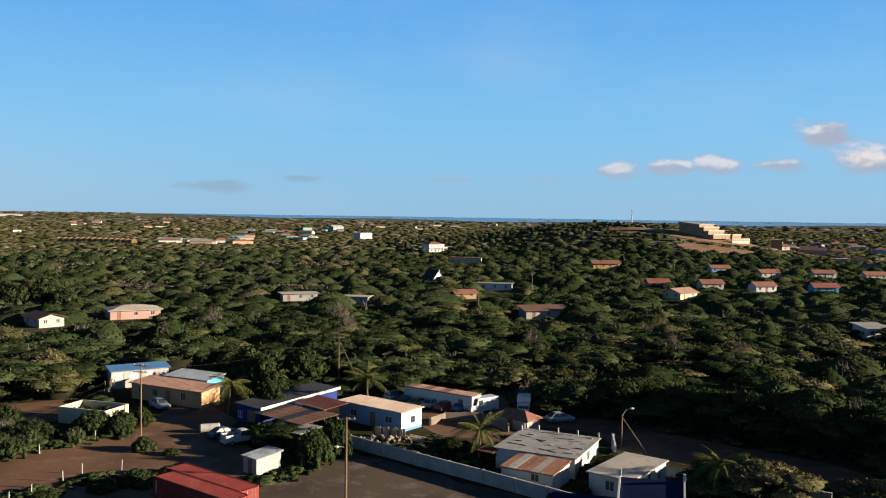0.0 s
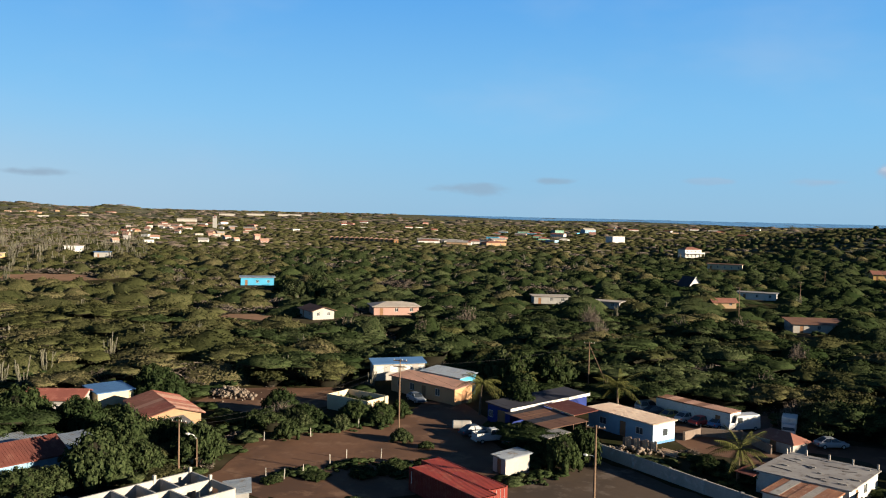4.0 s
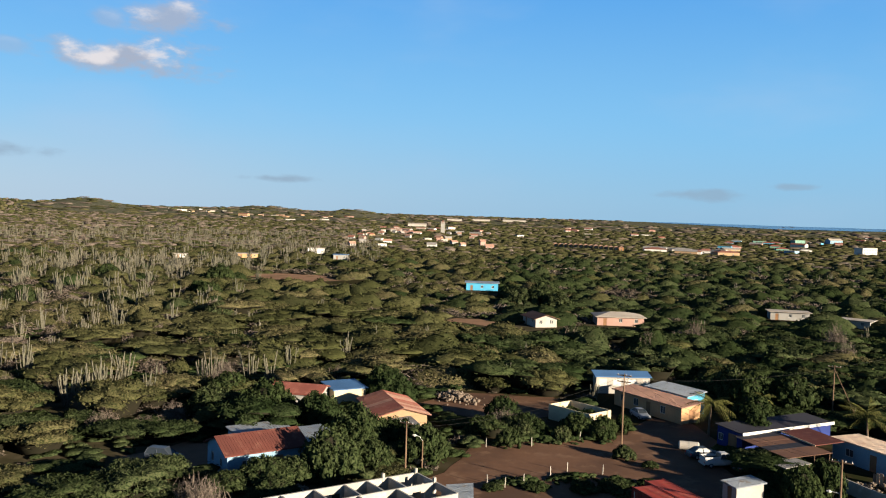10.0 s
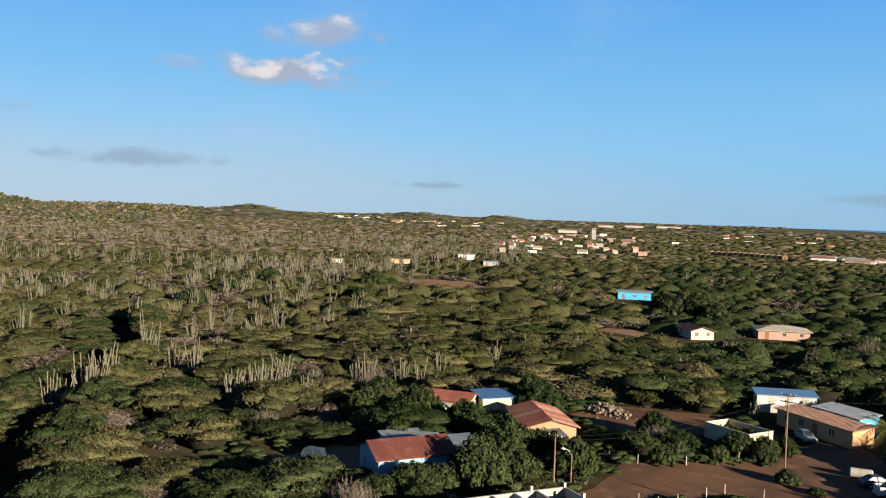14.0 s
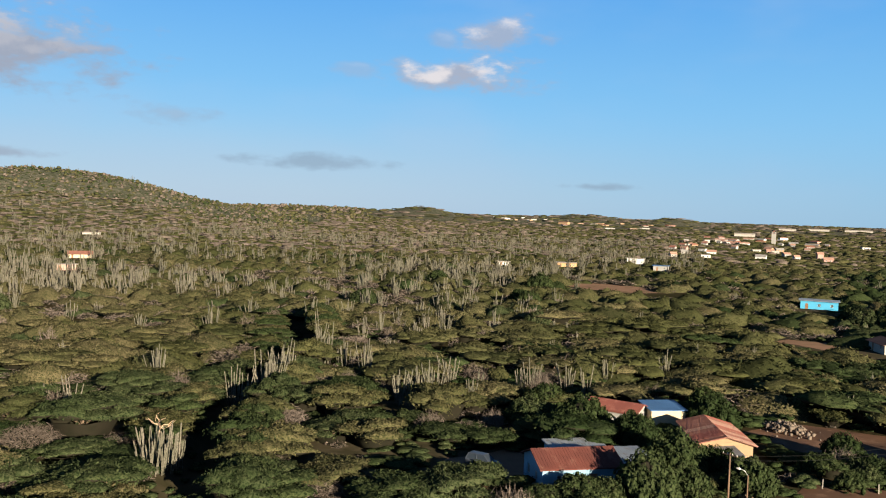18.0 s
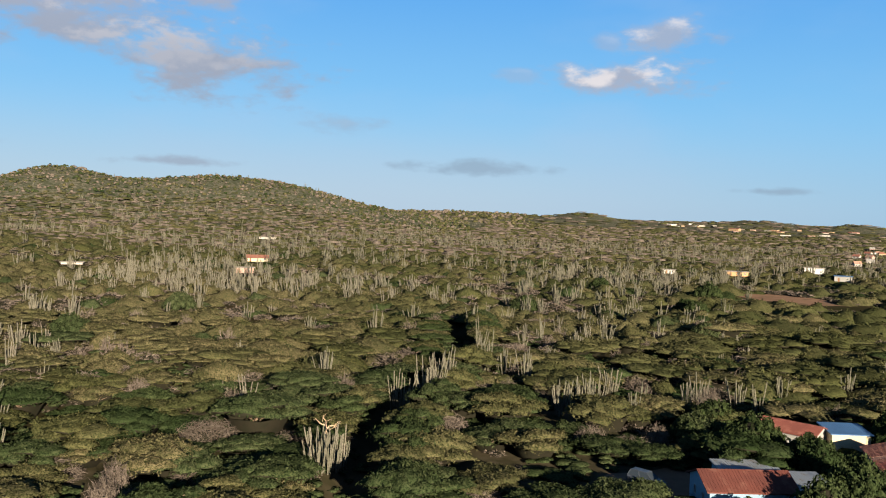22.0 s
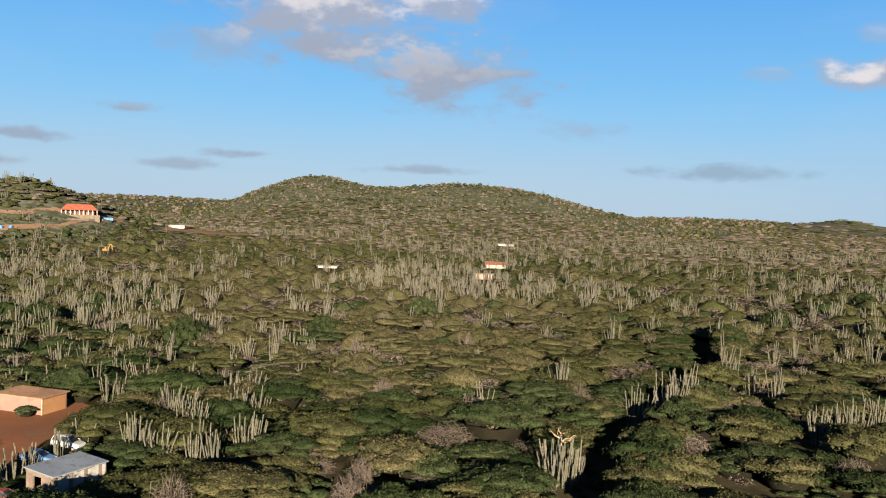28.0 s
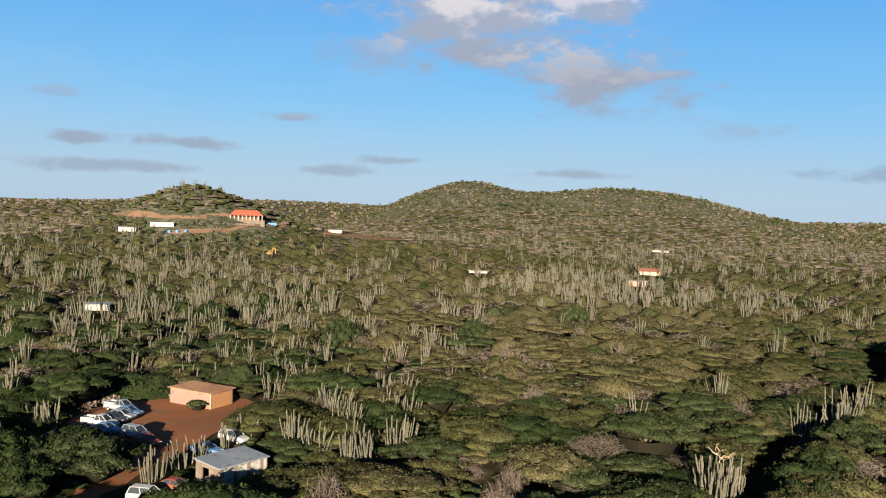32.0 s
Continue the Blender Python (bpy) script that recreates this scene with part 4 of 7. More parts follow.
def container():
    L, W, H = 12.19, 2.44, 2.59
    X, Y = L / 2, W / 2
    c = thing("shipping_container", Matrix.Identity(4), "red corrugated steel shipping container on dirt", "container", "red shipping containers")
    for s in (-1, 1):
        f = Form()
        corrugated(f, (-X + 0.1, s * (Y - 0.05), 0.12), (X - 0.1, s * (Y - 0.05), 0.12), (0, 0, H - 0.24), (0, s * 0.036, 0))
        part("side_panel", f, "container_red", c)
        part("bottom_rail", Form().box(-X, s * Y - (0.1 if s > 0 else 0), 0, X, s * Y + (0.1 if s < 0 else 0), 0.14), "container_red", c)
        part("top_rail", Form().box(-X, s * Y - (0.1 if s > 0 else 0), H - 0.12, X, s * Y + (0.1 if s < 0 else 0), H), "container_red", c)
        for t in (-1, 1):
            part("corner_post", Form().box(t * X - (0.14 if t > 0 else 0), s * Y - (0.14 if s > 0 else 0), 0, t * X + (0.14 if t < 0 else 0), s * Y + (0.14 if s < 0 else 0), H + 0.01), "container_red", c)
    f = Form()
    corrugated(f, (-X + 0.1, -Y + 0.08, H - 0.05), (X - 0.1, -Y + 0.08, H - 0.05), (0, W - 0.16, 0), (0, 0, 0.03), 0.34)
    part("roof", f, "container_red", c)
    f = Form()
    corrugated(f, (-X + 0.05, -Y + 0.1, 0.12), (-X + 0.05, Y - 0.1, 0.12), (0, 0, H - 0.2), (-0.03, 0, 0))
    part("end_panel", f, "container_red", c)
    part("floor", Form().box(-X + .1, -Y + .1, 0.05, X - .1, Y - .1, 0.13), "wood_pole", c)
    for s in (-1, 1):
        d = part("door", Form().box(X - 0.06, min(0.01 * s, s * (Y - 0.14)), 0.13, X - 0.01, max(0.01 * s, s * (Y - 0.14)), H - 0.12), "container_red", c)
        for k in (0.28, 0.78):
            part("lock_bar", Form().tube([(X + 0.02, s * k, 0.2), (X + 0.02, s * k, H - 0.2)], [0.022, 0.022], 6), "steel_grey", d, "steel lock bar")
    for k in range(3):
        part("marking", Form().box(X - 0.008, -0.92 + k * 0.26, 1.78, X + 0.004, -0.74 + k * 0.26, 2.02), "paint_white", c, "white painted marking")
    part("marking", Form().box(-X + 0.5, -Y - 0.03, 0.9, -X + 0.62, -Y - 0.012, 2.2), "paint_white", c, "white painted marking")
    return c


box = container()
box.matrix_world = pose(-23.8, 87.9, 0.02, 0, 0, -37.4)
copy_thing(box, pose(-24.2, 85.0, 0.02, 0, 0, -37.4))
clear(-24, 86.5, 7.5)


# ---- unfinished block house ----
site = thing("unfinished_house", pose(-49.9, 76.6, 0, 0, 0, -114), "roofless grey concrete block house under construction", "building site")
clear(-52, 70, 9)
clear(-48, 64, 9)


def site_wall(u0, v0, u1, v1, h=2.9, gaps=()):
    """A block wall with door gaps: (start, end, sill, head) along it."""
    ln = math.hypot(u1 - u0, v1 - v0)
    dx, dy = (u1 - u0) / ln, (v1 - v0) / ln
    f, t = Form(), 0.09

    def seg(a, b, z0, z1):
        p = [(u0 + dx * a + dy * t, v0 + dy * a - dx * t), (u0 + dx * b + dy * t, v0 + dy * b - dx * t), (u0 + dx * b - dy * t, v0 + dy * b + dx * t), (u0 + dx * a - dy * t, v0 + dy * a + dx * t)]
        f.hexa([(*q, z0) for q in p], [(*q, z1) for q in p])

    a = 0
    for g0, g1, sill, head in gaps:
        seg(a, g0, 0, h)
        if sill:
            seg(g0, g1, 0, sill)
        if head < h:
            seg(g0, g1, head, h)
        a = g1
    seg(a, ln, 0, h)
    part("wall", f, "concrete", site)
    part("wall_cap", Form().hexa([(u0 + dy * .1, v0 - dx * .1, h), (u1 + dy * .1, v1 - dx * .1, h), (u1 - dy * .1, v1 + dx * .1, h), (u0 - dy * .1, v0 + dx * .1, h)], [(u0 + dy * .1, v0 - dx * .1, h + .12), (u1 + dy * .1, v1 - dx * .1, h + .12), (u1 - dy * .1, v1 + dx * .1, h + .12), (u0 - dy * .1, v0 + dx * .1, h + .12)]), "paint_grey", site, "pale concrete ring beam")


site_wall(0, -0.1, 20, -0.1, gaps=((4.2, 5.4, 1.0, 2.2), (9, 10, 1.0, 2.2)))
site_wall(-0.1, 0.1, -0.1, 7.6, gaps=((1.2, 2.2, 0, 2.3), (3.6, 4.8, 0, 2.3)))
site_wall(0, 7.7, 20, 7.7, gaps=((2.0, 3.2, 1.0, 2.2), (6, 7, 0, 2.2)))
site_wall(0.2, 3.6, 20, 3.6, gaps=((1.5, 2.5, 0, 2.3), (6, 7, 0, 2.3)))
for u in (3.4, 6.0, 8.6, 12.0, 15.5):
    site_wall(u, 0.15, u, 3.4)
for u in (4.6, 9.0, 14.0):
    site_wall(u, 3.8, u, 7.5, gaps=((1.2, 2.2, 0, 2.3),))
for u, v in ((0, 0), (0, 3.6), (4, -0.1)):
    part("column", Form().box(u - 0.14, v - 0.14, 0, u + 0.14, v + 0.14, 3.5), "concrete", site)
house("sheet_shed", -44.2, 76.2, -60, 4.2, 2.4, 2.0, "paint_grey", "roof_steel", "small tin shed with a pale corrugated roof", "shed", 0.25, 0.25, [(0, 0, 0.8, 0, 1.8, "d")], sheets=5, margin=1)


# ---- walls, fences, rubble ----
def boundary_wall(name, pts, h, t, mat, label, cap=None):
    w = thing(name, Matrix.Identity(4), label, "wall")
    for (x0, y0), (x1, y1) in zip(pts, pts[1:]):
        ln = math.hypot(x1 - x0, y1 - y0)
        nx, ny = -(y1 - y0) / ln * t / 2, (x1 - x0) / ln * t / 2
        q = [(x0 - nx, y0 - ny), (x1 - nx, y1 - ny), (x1 + nx, y1 + ny), (x0 + nx, y0 + ny)]
        part("wall_panel", Form().hexa([(*p, -0.1) for p in q], [(*p, h) for p in q]), mat, w)
        part("coping", Form().hexa([(*p, h + 0.003) for p in q], [(p[0] + nx * 0.0, p[1], h + 0.07) for p in q]), cap or mat, w)
        part("pier", Form().box(x0 - t * 0.8, y0 - t * 0.8, -0.1, x0 + t * 0.8, y0 + t * 0.8, h + 0.14), cap or mat, w)
    return w


boundary_wall("boundary_wall", [(-11.6, 109.2), (-7.0, 105.2), (-2.6, 101.4), (1.2, 98.1), (5.0, 94.9), (8.2, 92.0), (11.4, 89.2), (14.2, 86.8)], 1.5, 0.2, "concrete", "long grey rendered block wall round a yard")
clear(1.5, 110.5, 4.0)
clear(6.5, 112, 3.0)
boundary_wall("garden_wall", [(26.6, 98.6), (31.2, 95.9), (36.5, 93.2), (42, 90)], 1.0, 0.2, "paint_white", "low white garden wall along a dirt road", "paint_white")
boundary_wall("gate_wall", [(22.6, 110.2), (21.8, 104.6)], 1.8, 0.2, "paint_white", "tall white gate wall panel", "paint_white")
boundary_wall("yard_wall", [(-1.4, 121.0), (0.8, 124.2), (6.2, 124.6), (9.6, 118.0)], 1.15, 0.18, "planks_weathered", "low unpainted block wall beside a workshop")
for x, y in ((-46.1, 85.8), (-44.1, 86.3), (-42.9, 88.6), (-41.7, 93.4), (-40.8, 96.3), (-36.9, 97.9), (-54, 99.8), (-51.8, 102.5), (-49.3, 104), (-45.3, 111)):
    p = thing("fence_post", pose(x, y, 0, rs0.uniform(-3, 3), rs0.uniform(-3, 3), rs0.uniform(0, 90)), "weathered pale concrete fence post in dirt", "fence post", "fence posts")
    part("shaft", Form().box(-0.05, -0.05, -0.2, 0.05, 0.05, 1.15, 0.008), "concrete", p)
    part("top", Form().box(-0.04, -0.04, 1.15, 0.04, 0.04, 1.25, 0.015), "paint_grey", p, "whitened post top")


for k in range(12):
    clear(-11.6 + 25.8 * k / 11, 109.2 - 22.4 * k / 11, 0.9)


def rubble(x, y, w, d, h, n, seed, label, mat="rubble_mix"):
    rng = np.random.RandomState(seed)
    pieces = []
    for _ in range(n):
        u, v = rng.normal(0, 0.4, 2)
        z = max(0.05, h * math.exp(-1.5 * (u * u + v * v)) * rng.uniform(0.3, 1.0))
        s = rng.uniform(0.08, 0.34)
        k = Euler(rng.uniform(0, 3, 3)).to_matrix()
        c = np.array([(a, b, e) for a in (-1, 1) for b in (-1, 1) for e in (-1, 1)]) * s * rng.uniform(0.3, 1.0, 3)
        v8 = c @ np.array(k) + [x + u * w, y + v * d, z]
        t = np.array([(0, 1, 3), (0, 3, 2), (4, 6, 7), (4, 7, 5), (0, 4, 5), (0, 5, 1), (2, 3, 7), (2, 7, 6), (0, 2, 6), (0, 6, 4), (1, 5, 7), (1, 7, 3)])
        pieces.append((v8, t))
    k, vs, ts = 0, [], []
    for v8, t in pieces:
        vs.append(v8)
        ts.append(t + k)
        k += 8
    ob = new("rubble_heap", tri_mesh("rubble_heap", np.concatenate(vs), np.concatenate(ts), mat))
    clear(x, y, max(w, d) * 0.6)
    return tagged(ob, label, "rubble", kind="stuff")


rubble(-73, 122.5, 5, 4, 1.3, 260, 1, "heap of pale building rubble")
rubble(-79, 113.5, 4, 3, 1.2, 90, 2, "heap of broken boards and rubble")
rubble(-7.6, 112.4, 5, 1.6, 0.7, 90, 3, "heap of scrap timber and parts")
rubble(-110.5, -45, 4, 3, 0.8, 70, 5, "scattered scrap metal")
rubble(-57, 88.5, 2, 1, 0.6, 40, 6, "stack of pale broken boards", "wood_pale")
rubble(-63, 71.5, 3, 2, 0.5, 50, 7, "clutter of garden scrap")


stack = thing("timber_stack", pose(-3.2, 113.6, 0, 0, 0, -38), "untidy stack of pale planks beside a workshop", "timber")
for k in range(9):
    a = rs0.uniform(-0.25, 0.25)
    b = part("plank", Form().box(-1.6, -0.1, 0, 1.6, 0.1, 0.06), "wood_pale", stack)
    b.matrix_basis = pose(rs0.uniform(-0.4, 0.4), -0.8 + 0.22 * k, 0.07 * (k % 4), 0, 0, math.degrees(a))
panel = thing("board_fence", pose(-6.9, 114.6, 0, 0, 0, -20), "low fence of weathered boards in front of a workshop", "fence")
for k in range(12):
    part("board", Form().box(-2.4 + k * 0.4, -0.03, 0, -2.04 + k * 0.4, 0.03, 1.1 + 0.12 * (k % 3)), "wood_pale" if k % 3 else "planks_weathered", panel)
part("rail", Form().box(-2.4, 0.035, 0.7, 2.4, 0.09, 0.8), "wood_pole", panel)


# ---- poles and lamps ----
def pole(x, y, h, label, arm=None, bars=0, stay=None, r=0.105, mat="wood_pole"):
    p = thing("utility_pole" if not arm else "street_lamp", pose(x, y, float(land(x, y)), 0, 0, 0), label, "pole" if not arm else "street lamp")
    part("mast", Form().tube([(0, 0, -0.3), (0, 0, h * 0.5), (0, 0, h)], [r * 1.15, r, r * 0.75], 8), mat, p)
    for i in range(bars):
        z = h - 0.25 - i * 0.8
        cb = part("crossarm", Form().box(-0.95, -0.06, z - 0.06, 0.95, 0.06, z + 0.06), mat, p)
        for u in (-0.85, -0.3, 0.3, 0.85):
            part("insulator", Form().tube([(u, 0, z + 0.06), (u, 0, z + 0.2)], [0.05, 0.035], 6), "paint_white", cb, "white insulator")
    if arm:
        ax, ay, az, z0 = arm
        bow = [(0, 0, z0), (ax * 0.35, ay * 0.35, z0 + az * 0.75), (ax * 0.8, ay * 0.8, z0 + az)]
        part("arm", Form().tube(bow, [0.05, 0.045, 0.04], 6), "steel_grey", p)
        part("lamp_head", Form().tube([(ax * 0.75, ay * 0.75, z0 + az - 0.03), (ax * 0.95, ay * 0.95, z0 + az - 0.02), (ax * 1.2, ay * 1.2, z0 + az + 0.02)], [0.09, 0.16, 0.07], 8), "paint_white", p, "white lamp head")
    if stay:
        part("stay", Form().tube([(0, 0, h * 0.93), (stay[0], stay[1], 0)], [0.06, 0.06], 6), mat, p)
    return p


pole(-37.8, 106.8, 10.9, "tall wooden utility pole at the edge of a dirt yard", bars=2)
pole(-17.8, 147.6, 8.9, "wooden utility pole with a leaning stay", bars=1, stay=(4.5, -2.5))
pole(24, 111.5, 4.2, "street lamp on a wooden mast beside a dirt road", arm=(1.3, -0.2, 1.1, 4.0), stay=(2.6, -3.0), r=0.1)
pole(-54.6, 85.1, 3.9, "street lamp with a curved arm on a wooden mast", arm=(-0.9, -0.5, 0.7, 3.8), r=0.08)
pole(-9.7, 87.6, 9.1, "wooden pole with a lamp bracket in a yard", arm=(-1.0, -0.2, 0.15, 5.85), bars=1, r=0.12)
pole(-55.3, 82.6, 6.6, "dark wooden utility pole among trees", bars=1)
pole(-42.9, 121, 4.5, "thin wooden pole beside a yard")
for x, y, h in ((10.8, 249.5, 12), (192, 485, 11), (-30, 660, 9), (54, 415, 8.5), (80, 430, 9), (120, 440, 9), (35, 330, 9), (145, 380, 9), (-60, 620, 9), (150, 590, 9)):
    pole(x, y, h, "distant wooden utility pole above the scrub", bars=1)


def cable(a, b, sag, r=0.012):
    a, b = Vector(a), Vector(b)
    pts = [a.lerp(b, t / 12) - Vector((0, 0, sag * 4 * (t / 12) * (1 - t / 12))) for t in range(13)]
    ob = new("cable", Form().tube(pts, [r] * 13, 4).mesh("cable"))
    ob.data.materials.append(MATS["rubber"])
    tagged(ob, "sagging black overhead cable between poles", "cable", "overhead cables")


for dz in (0.0, 0.8):
    cable((-37.8, 106.8, 10.6 - dz), (-55.3, 82.6, 6.3 - dz * 0.6), 1.2)
    cable((-37.8, 106.8, 10.6 - dz), (-9.7, 87.6, 8.8 - dz * 0.3), 1.0)
cable((-37.8, 106.8, 10.2), (-17.8, 147.6, 8.6), 1.0)
cable((-37.8, 106.8, 9.6), (-47, 117, 3.0), 0.6)
cable((-17.8, 147.6, 8.6), (10.8, 249.5, 11.8), 2.0)


# ---- vehicles ----
def car(kind, paint, label, group="parked cars"):
    """A car of one kind; its nose points along +x, its wheels rest on z = 0."""
    c = thing(kind, Matrix.Identity(4), label, {"pickup_truck": "pickup", "panel_van": "van", "camper_truck": "truck"}.get(kind, "car"), group)
    L, W = {"sedan": (4.3, 1.7), "pickup_truck": (5.2, 1.8), "panel_van": (5.4, 2.0), "suv": (4.5, 1.8), "camper_truck": (5.0, 2.0)}[kind]
    X, Y, zb, zw = L / 2, W / 2, 0.32, 0.85

    def loft(name, low, high, mat, parent=c, lab=""):
        (x0, x1, y, z0), (u0, u1, v, z1) = low, high
        return part(name, Form().hexa([(x0, -y, z0), (x1, -y, z0), (x1, y, z0), (x0, y, z0)], [(u0, -v, z1), (u1, -v, z1), (u1, v, z1), (u0, v, z1)]), mat, parent, lab)

    if kind == "panel_van":
        loft("body", (-X, X, Y, zb), (-X + .02, X - .06, Y, 1.05), paint)
        loft("bonnet", (X - 1.0, X - .08, Y * .94, 1.054), (X - 1.0, X - .3, Y * .9, 1.28), paint)
        loft("load_box", (-X + .02, X - 1.004, Y * .99, 1.054), (-X + .06, X - 1.45, Y * .92, 2.3), paint)
        loft("windscreen", (X - 1.05, X - .96, Y * .84, 1.32), (X - 1.45, X - 1.36, Y * .8, 2.15), "glass_dark")
        for s in (-1, 1):
            glazing = Form().box(X - 2.3, s * Y * .955 - .025, 1.35, X - 1.5, s * Y * .955 + .025, 2.0)
            part("side_window", glazing, "glass_dark", c, "dark side window")
    elif kind == "camper_truck":
        loft("body", (-X, X, Y * .9, zb), (-X, X - .1, Y * .9, 1.1), paint)
        loft("cab", (X - 1.7, X - .1, Y * .88, 1.104), (X - 1.6, X - .7, Y * .8, 1.9), paint)
        loft("windscreen", (X - .9, X - .14, Y * .8, 1.2), (X - 1.0, X - .68, Y * .74, 1.84), "glass_dark")
        loft("load_box", (-X, X - 1.75, Y, 1.104), (-X + .05, X - 1.8, Y, 2.6), "paint_white", lab="white box body")
    else:
        tall = {"sedan": 1.42, "suv": 1.70, "pickup_truck": 1.72}[kind]
        up = 0.0 if kind == "sedan" else 0.13
        nose = [(X - .75, .90 + up, 1.0), (X - .2, .78 + up, .95), (X, .62 + up, .82)]
        tail = [(-X, .74 + up, .86), (-X + .12, .93 + up, .96), (-X + .7, .98 + up, 1.0)] if kind == "sedan" else [(-X, .90 + up, .93), (-X + .1, .96 + up, .99), (-X + .7, .97 + up, 1.0)]
        f, rings = Form(), 0
        for x, z, w in tail + [(-.3, .97 + up, 1.0), (.7, .95 + up, 1.0)] + nose:
            y, z0 = Y * w, .24 + (.1 if abs(x) > X - .15 else 0) + up * .6
            half = [(y * .86, z0), (y, z0 + .14), (y, (z0 + z) / 2 + .08), (y * .95, z - .08), (y * .80, z)]
            f.v += [(x, -q, h) for q, h in half] + [(x, q, h) for q, h in reversed(half)]
            rings += 1
        for i in range(rings - 1):
            for k in range(10):
                f.f.append((i * 10 + k, i * 10 + 10 + k, i * 10 + 10 + (k + 1) % 10, i * 10 + (k + 1) % 10))
        f.f += [tuple(range(10)), tuple(reversed(range((rings - 1) * 10, rings * 10)))]
        part("body", f, paint, c)
        zc = .95 + up
        a, b = {"sedan": (-X + .45, X - 1.1), "suv": (-X + .1, X - 1.15), "pickup_truck": (-.5, X - 1.2)}[kind]
        ta, tb = {"sedan": (a + .75, b - .85), "suv": (a + .3, b - .8), "pickup_truck": (a + .2, b - .75)}[kind]
        low = [(a, -Y * .86, zc), (b, -Y * .86, zc), (b, Y * .86, zc), (a, Y * .86, zc)]
        high = [(ta, -Y * .66, tall), (tb, -Y * .66, tall), (tb, Y * .66, tall), (ta, Y * .66, tall)]
        part("cabin", Form().hexa(low, high), "glass_dark", c, "dark tinted cabin windows")
        part("roof", Form().hexa([(ta - .06, -Y * .70, tall + .003), (tb + .06, -Y * .70, tall + .003), (tb + .06, Y * .70, tall + .003), (ta - .06, Y * .70, tall + .003)], [(ta + .1, -Y * .58, tall + .06), (tb - .1, -Y * .58, tall + .06), (tb - .1, Y * .58, tall + .06), (ta + .1, Y * .58, tall + .06)]), paint, c)
        mid = [((low[0][0] + low[1][0]) / 2, q * Y * .875, zc) for q in (-1, 1)] + [((ta + tb) / 2, q * Y * .675, tall) for q in (-1, 1)]
        for p, q in ((low[0], high[0]), (low[1], high[1]), (low[2], high[2]), (low[3], high[3]), (mid[0], mid[2]), (mid[1], mid[3])):
            part("pillar", Form().tube([p, q], [0.055, 0.045], 5), paint, c)
        if kind == "pickup_truck":
            z0 = zc + .02
            part("bed_floor", Form().box(-X + .12, -Y * .78, z0, a - .06, Y * .78, z0 + .02), "rubber", c, "dark load bed")
            for q in ((-X + .06, -Y * .95, a - .05, -Y * .82), (-X + .06, Y * .82, a - .05, Y * .95), (-X + .06, -Y * .82, -X + .14, Y * .82)):
                part("bed_side", Form().box(q[0], q[1], z0, q[2], q[3], z0 + .28), paint, c)
    for s in (-1, 1):
        part("headlight", Form().box(X - .09, s * Y * .7 - .16, .6, X - .02, s * Y * .7 + .16, .74), "paint_white", c, "clear headlight")
        part("tail_light", Form().box(-X - .01, s * Y * .8 - .1, .62, -X + .05, s * Y * .8 + .1, .8), "plastic_red", c, "red tail light")
        for t in (-X + .85, X - .85):
            w = part("wheel", Form().tube([(t, s * (Y - .2), .31), (t, s * (Y + .01), .31)], [.31, .31], 12), "rubber", c)
            part("rim", Form().tube([(t, s * (Y + .012), .31), (t, s * (Y + .022), .31)], [.18, .16], 10), "steel_grey", w, "grey wheel rim")
    for s in (-1, 1):
        part("bumper", Form().box(s * X - .06, -Y * .95, .36, s * X + .06, Y * .95, .54), "car_dark" if kind != "pickup_truck" else paint, c)
    return c


made = {}


def park(kind, paint, x, y, ang, label, group="parked cars"):
    m = pose(x, y, float(land(x, y)) + 0.035, 0, 0, ang)
    if (kind, paint, label) in made:
        return copy_thing(made[kind, paint, label], m)
    c = car(kind, paint, label, group)
    c.matrix_world = m
    made[kind, paint, label] = c
    return c


park("pickup_truck", "car_white", -26.0, 110.6, 40, "white pickup parked in a shaded dirt yard")
park("sedan", "car_dark", -28.9, 113.0, 44, "dark sedan parked in a shaded yard")
park("suv", "car_dark", -81.6, 69.8, 20, "dark car parked in a sandy yard beside a house")
park("sedan", "car_dark", -22.2, 110.2, 48, "black sedan parked beside bushes")
park("sedan", "car_silver", -43.0, 129.6, -46, "silver sedan parked beside a yellow house")
park("suv", "car_white", -7.0, 137.4, 40, "white off-road car parked in a yard")
park("sedan", "car_dark", -5.7, 134.8, 30, "black car parked in a yard")
park("sedan", "car_gold", -3.4, 133.2, 48, "golden-brown car parked in a row")
park("sedan", "car_white", -1.2, 132.6, 52, "white car parked in a row")
park("sedan", "car_red", 1.0, 131.0, 50, "red car parked in a row")
park("sedan", "car_blue", 3.6, 130.6, 48, "blue car parked in a row")
park("panel_van", "car_white", 6.3, 130.2, 215, "white panel van parked in a yard")
park("camper_truck", "car_white", 12.8, 129.6, 262, "white box truck parked behind a hut")
park("sedan", "car_silver", 17.6, 124.4, 20, "silver hatchback on a dirt road")
tank = thing("water_tank", pose(-31.5, 115.6, 0.64, 0, 90, 18), "white plastic water tank lying on its side", "tank")
part("shell", Form().tube([(0, 0, -1.35), (0, 0, -1.2), (0, 0, 1.2), (0, 0, 1.35)], [0.42, 0.6, 0.6, 0.42], 16), "paint_dull_white", tank)
part("band", Form().tube([(0, 0, -0.1), (0, 0, 0.1)], [0.615, 0.615], 16), "paint_grey", tank)
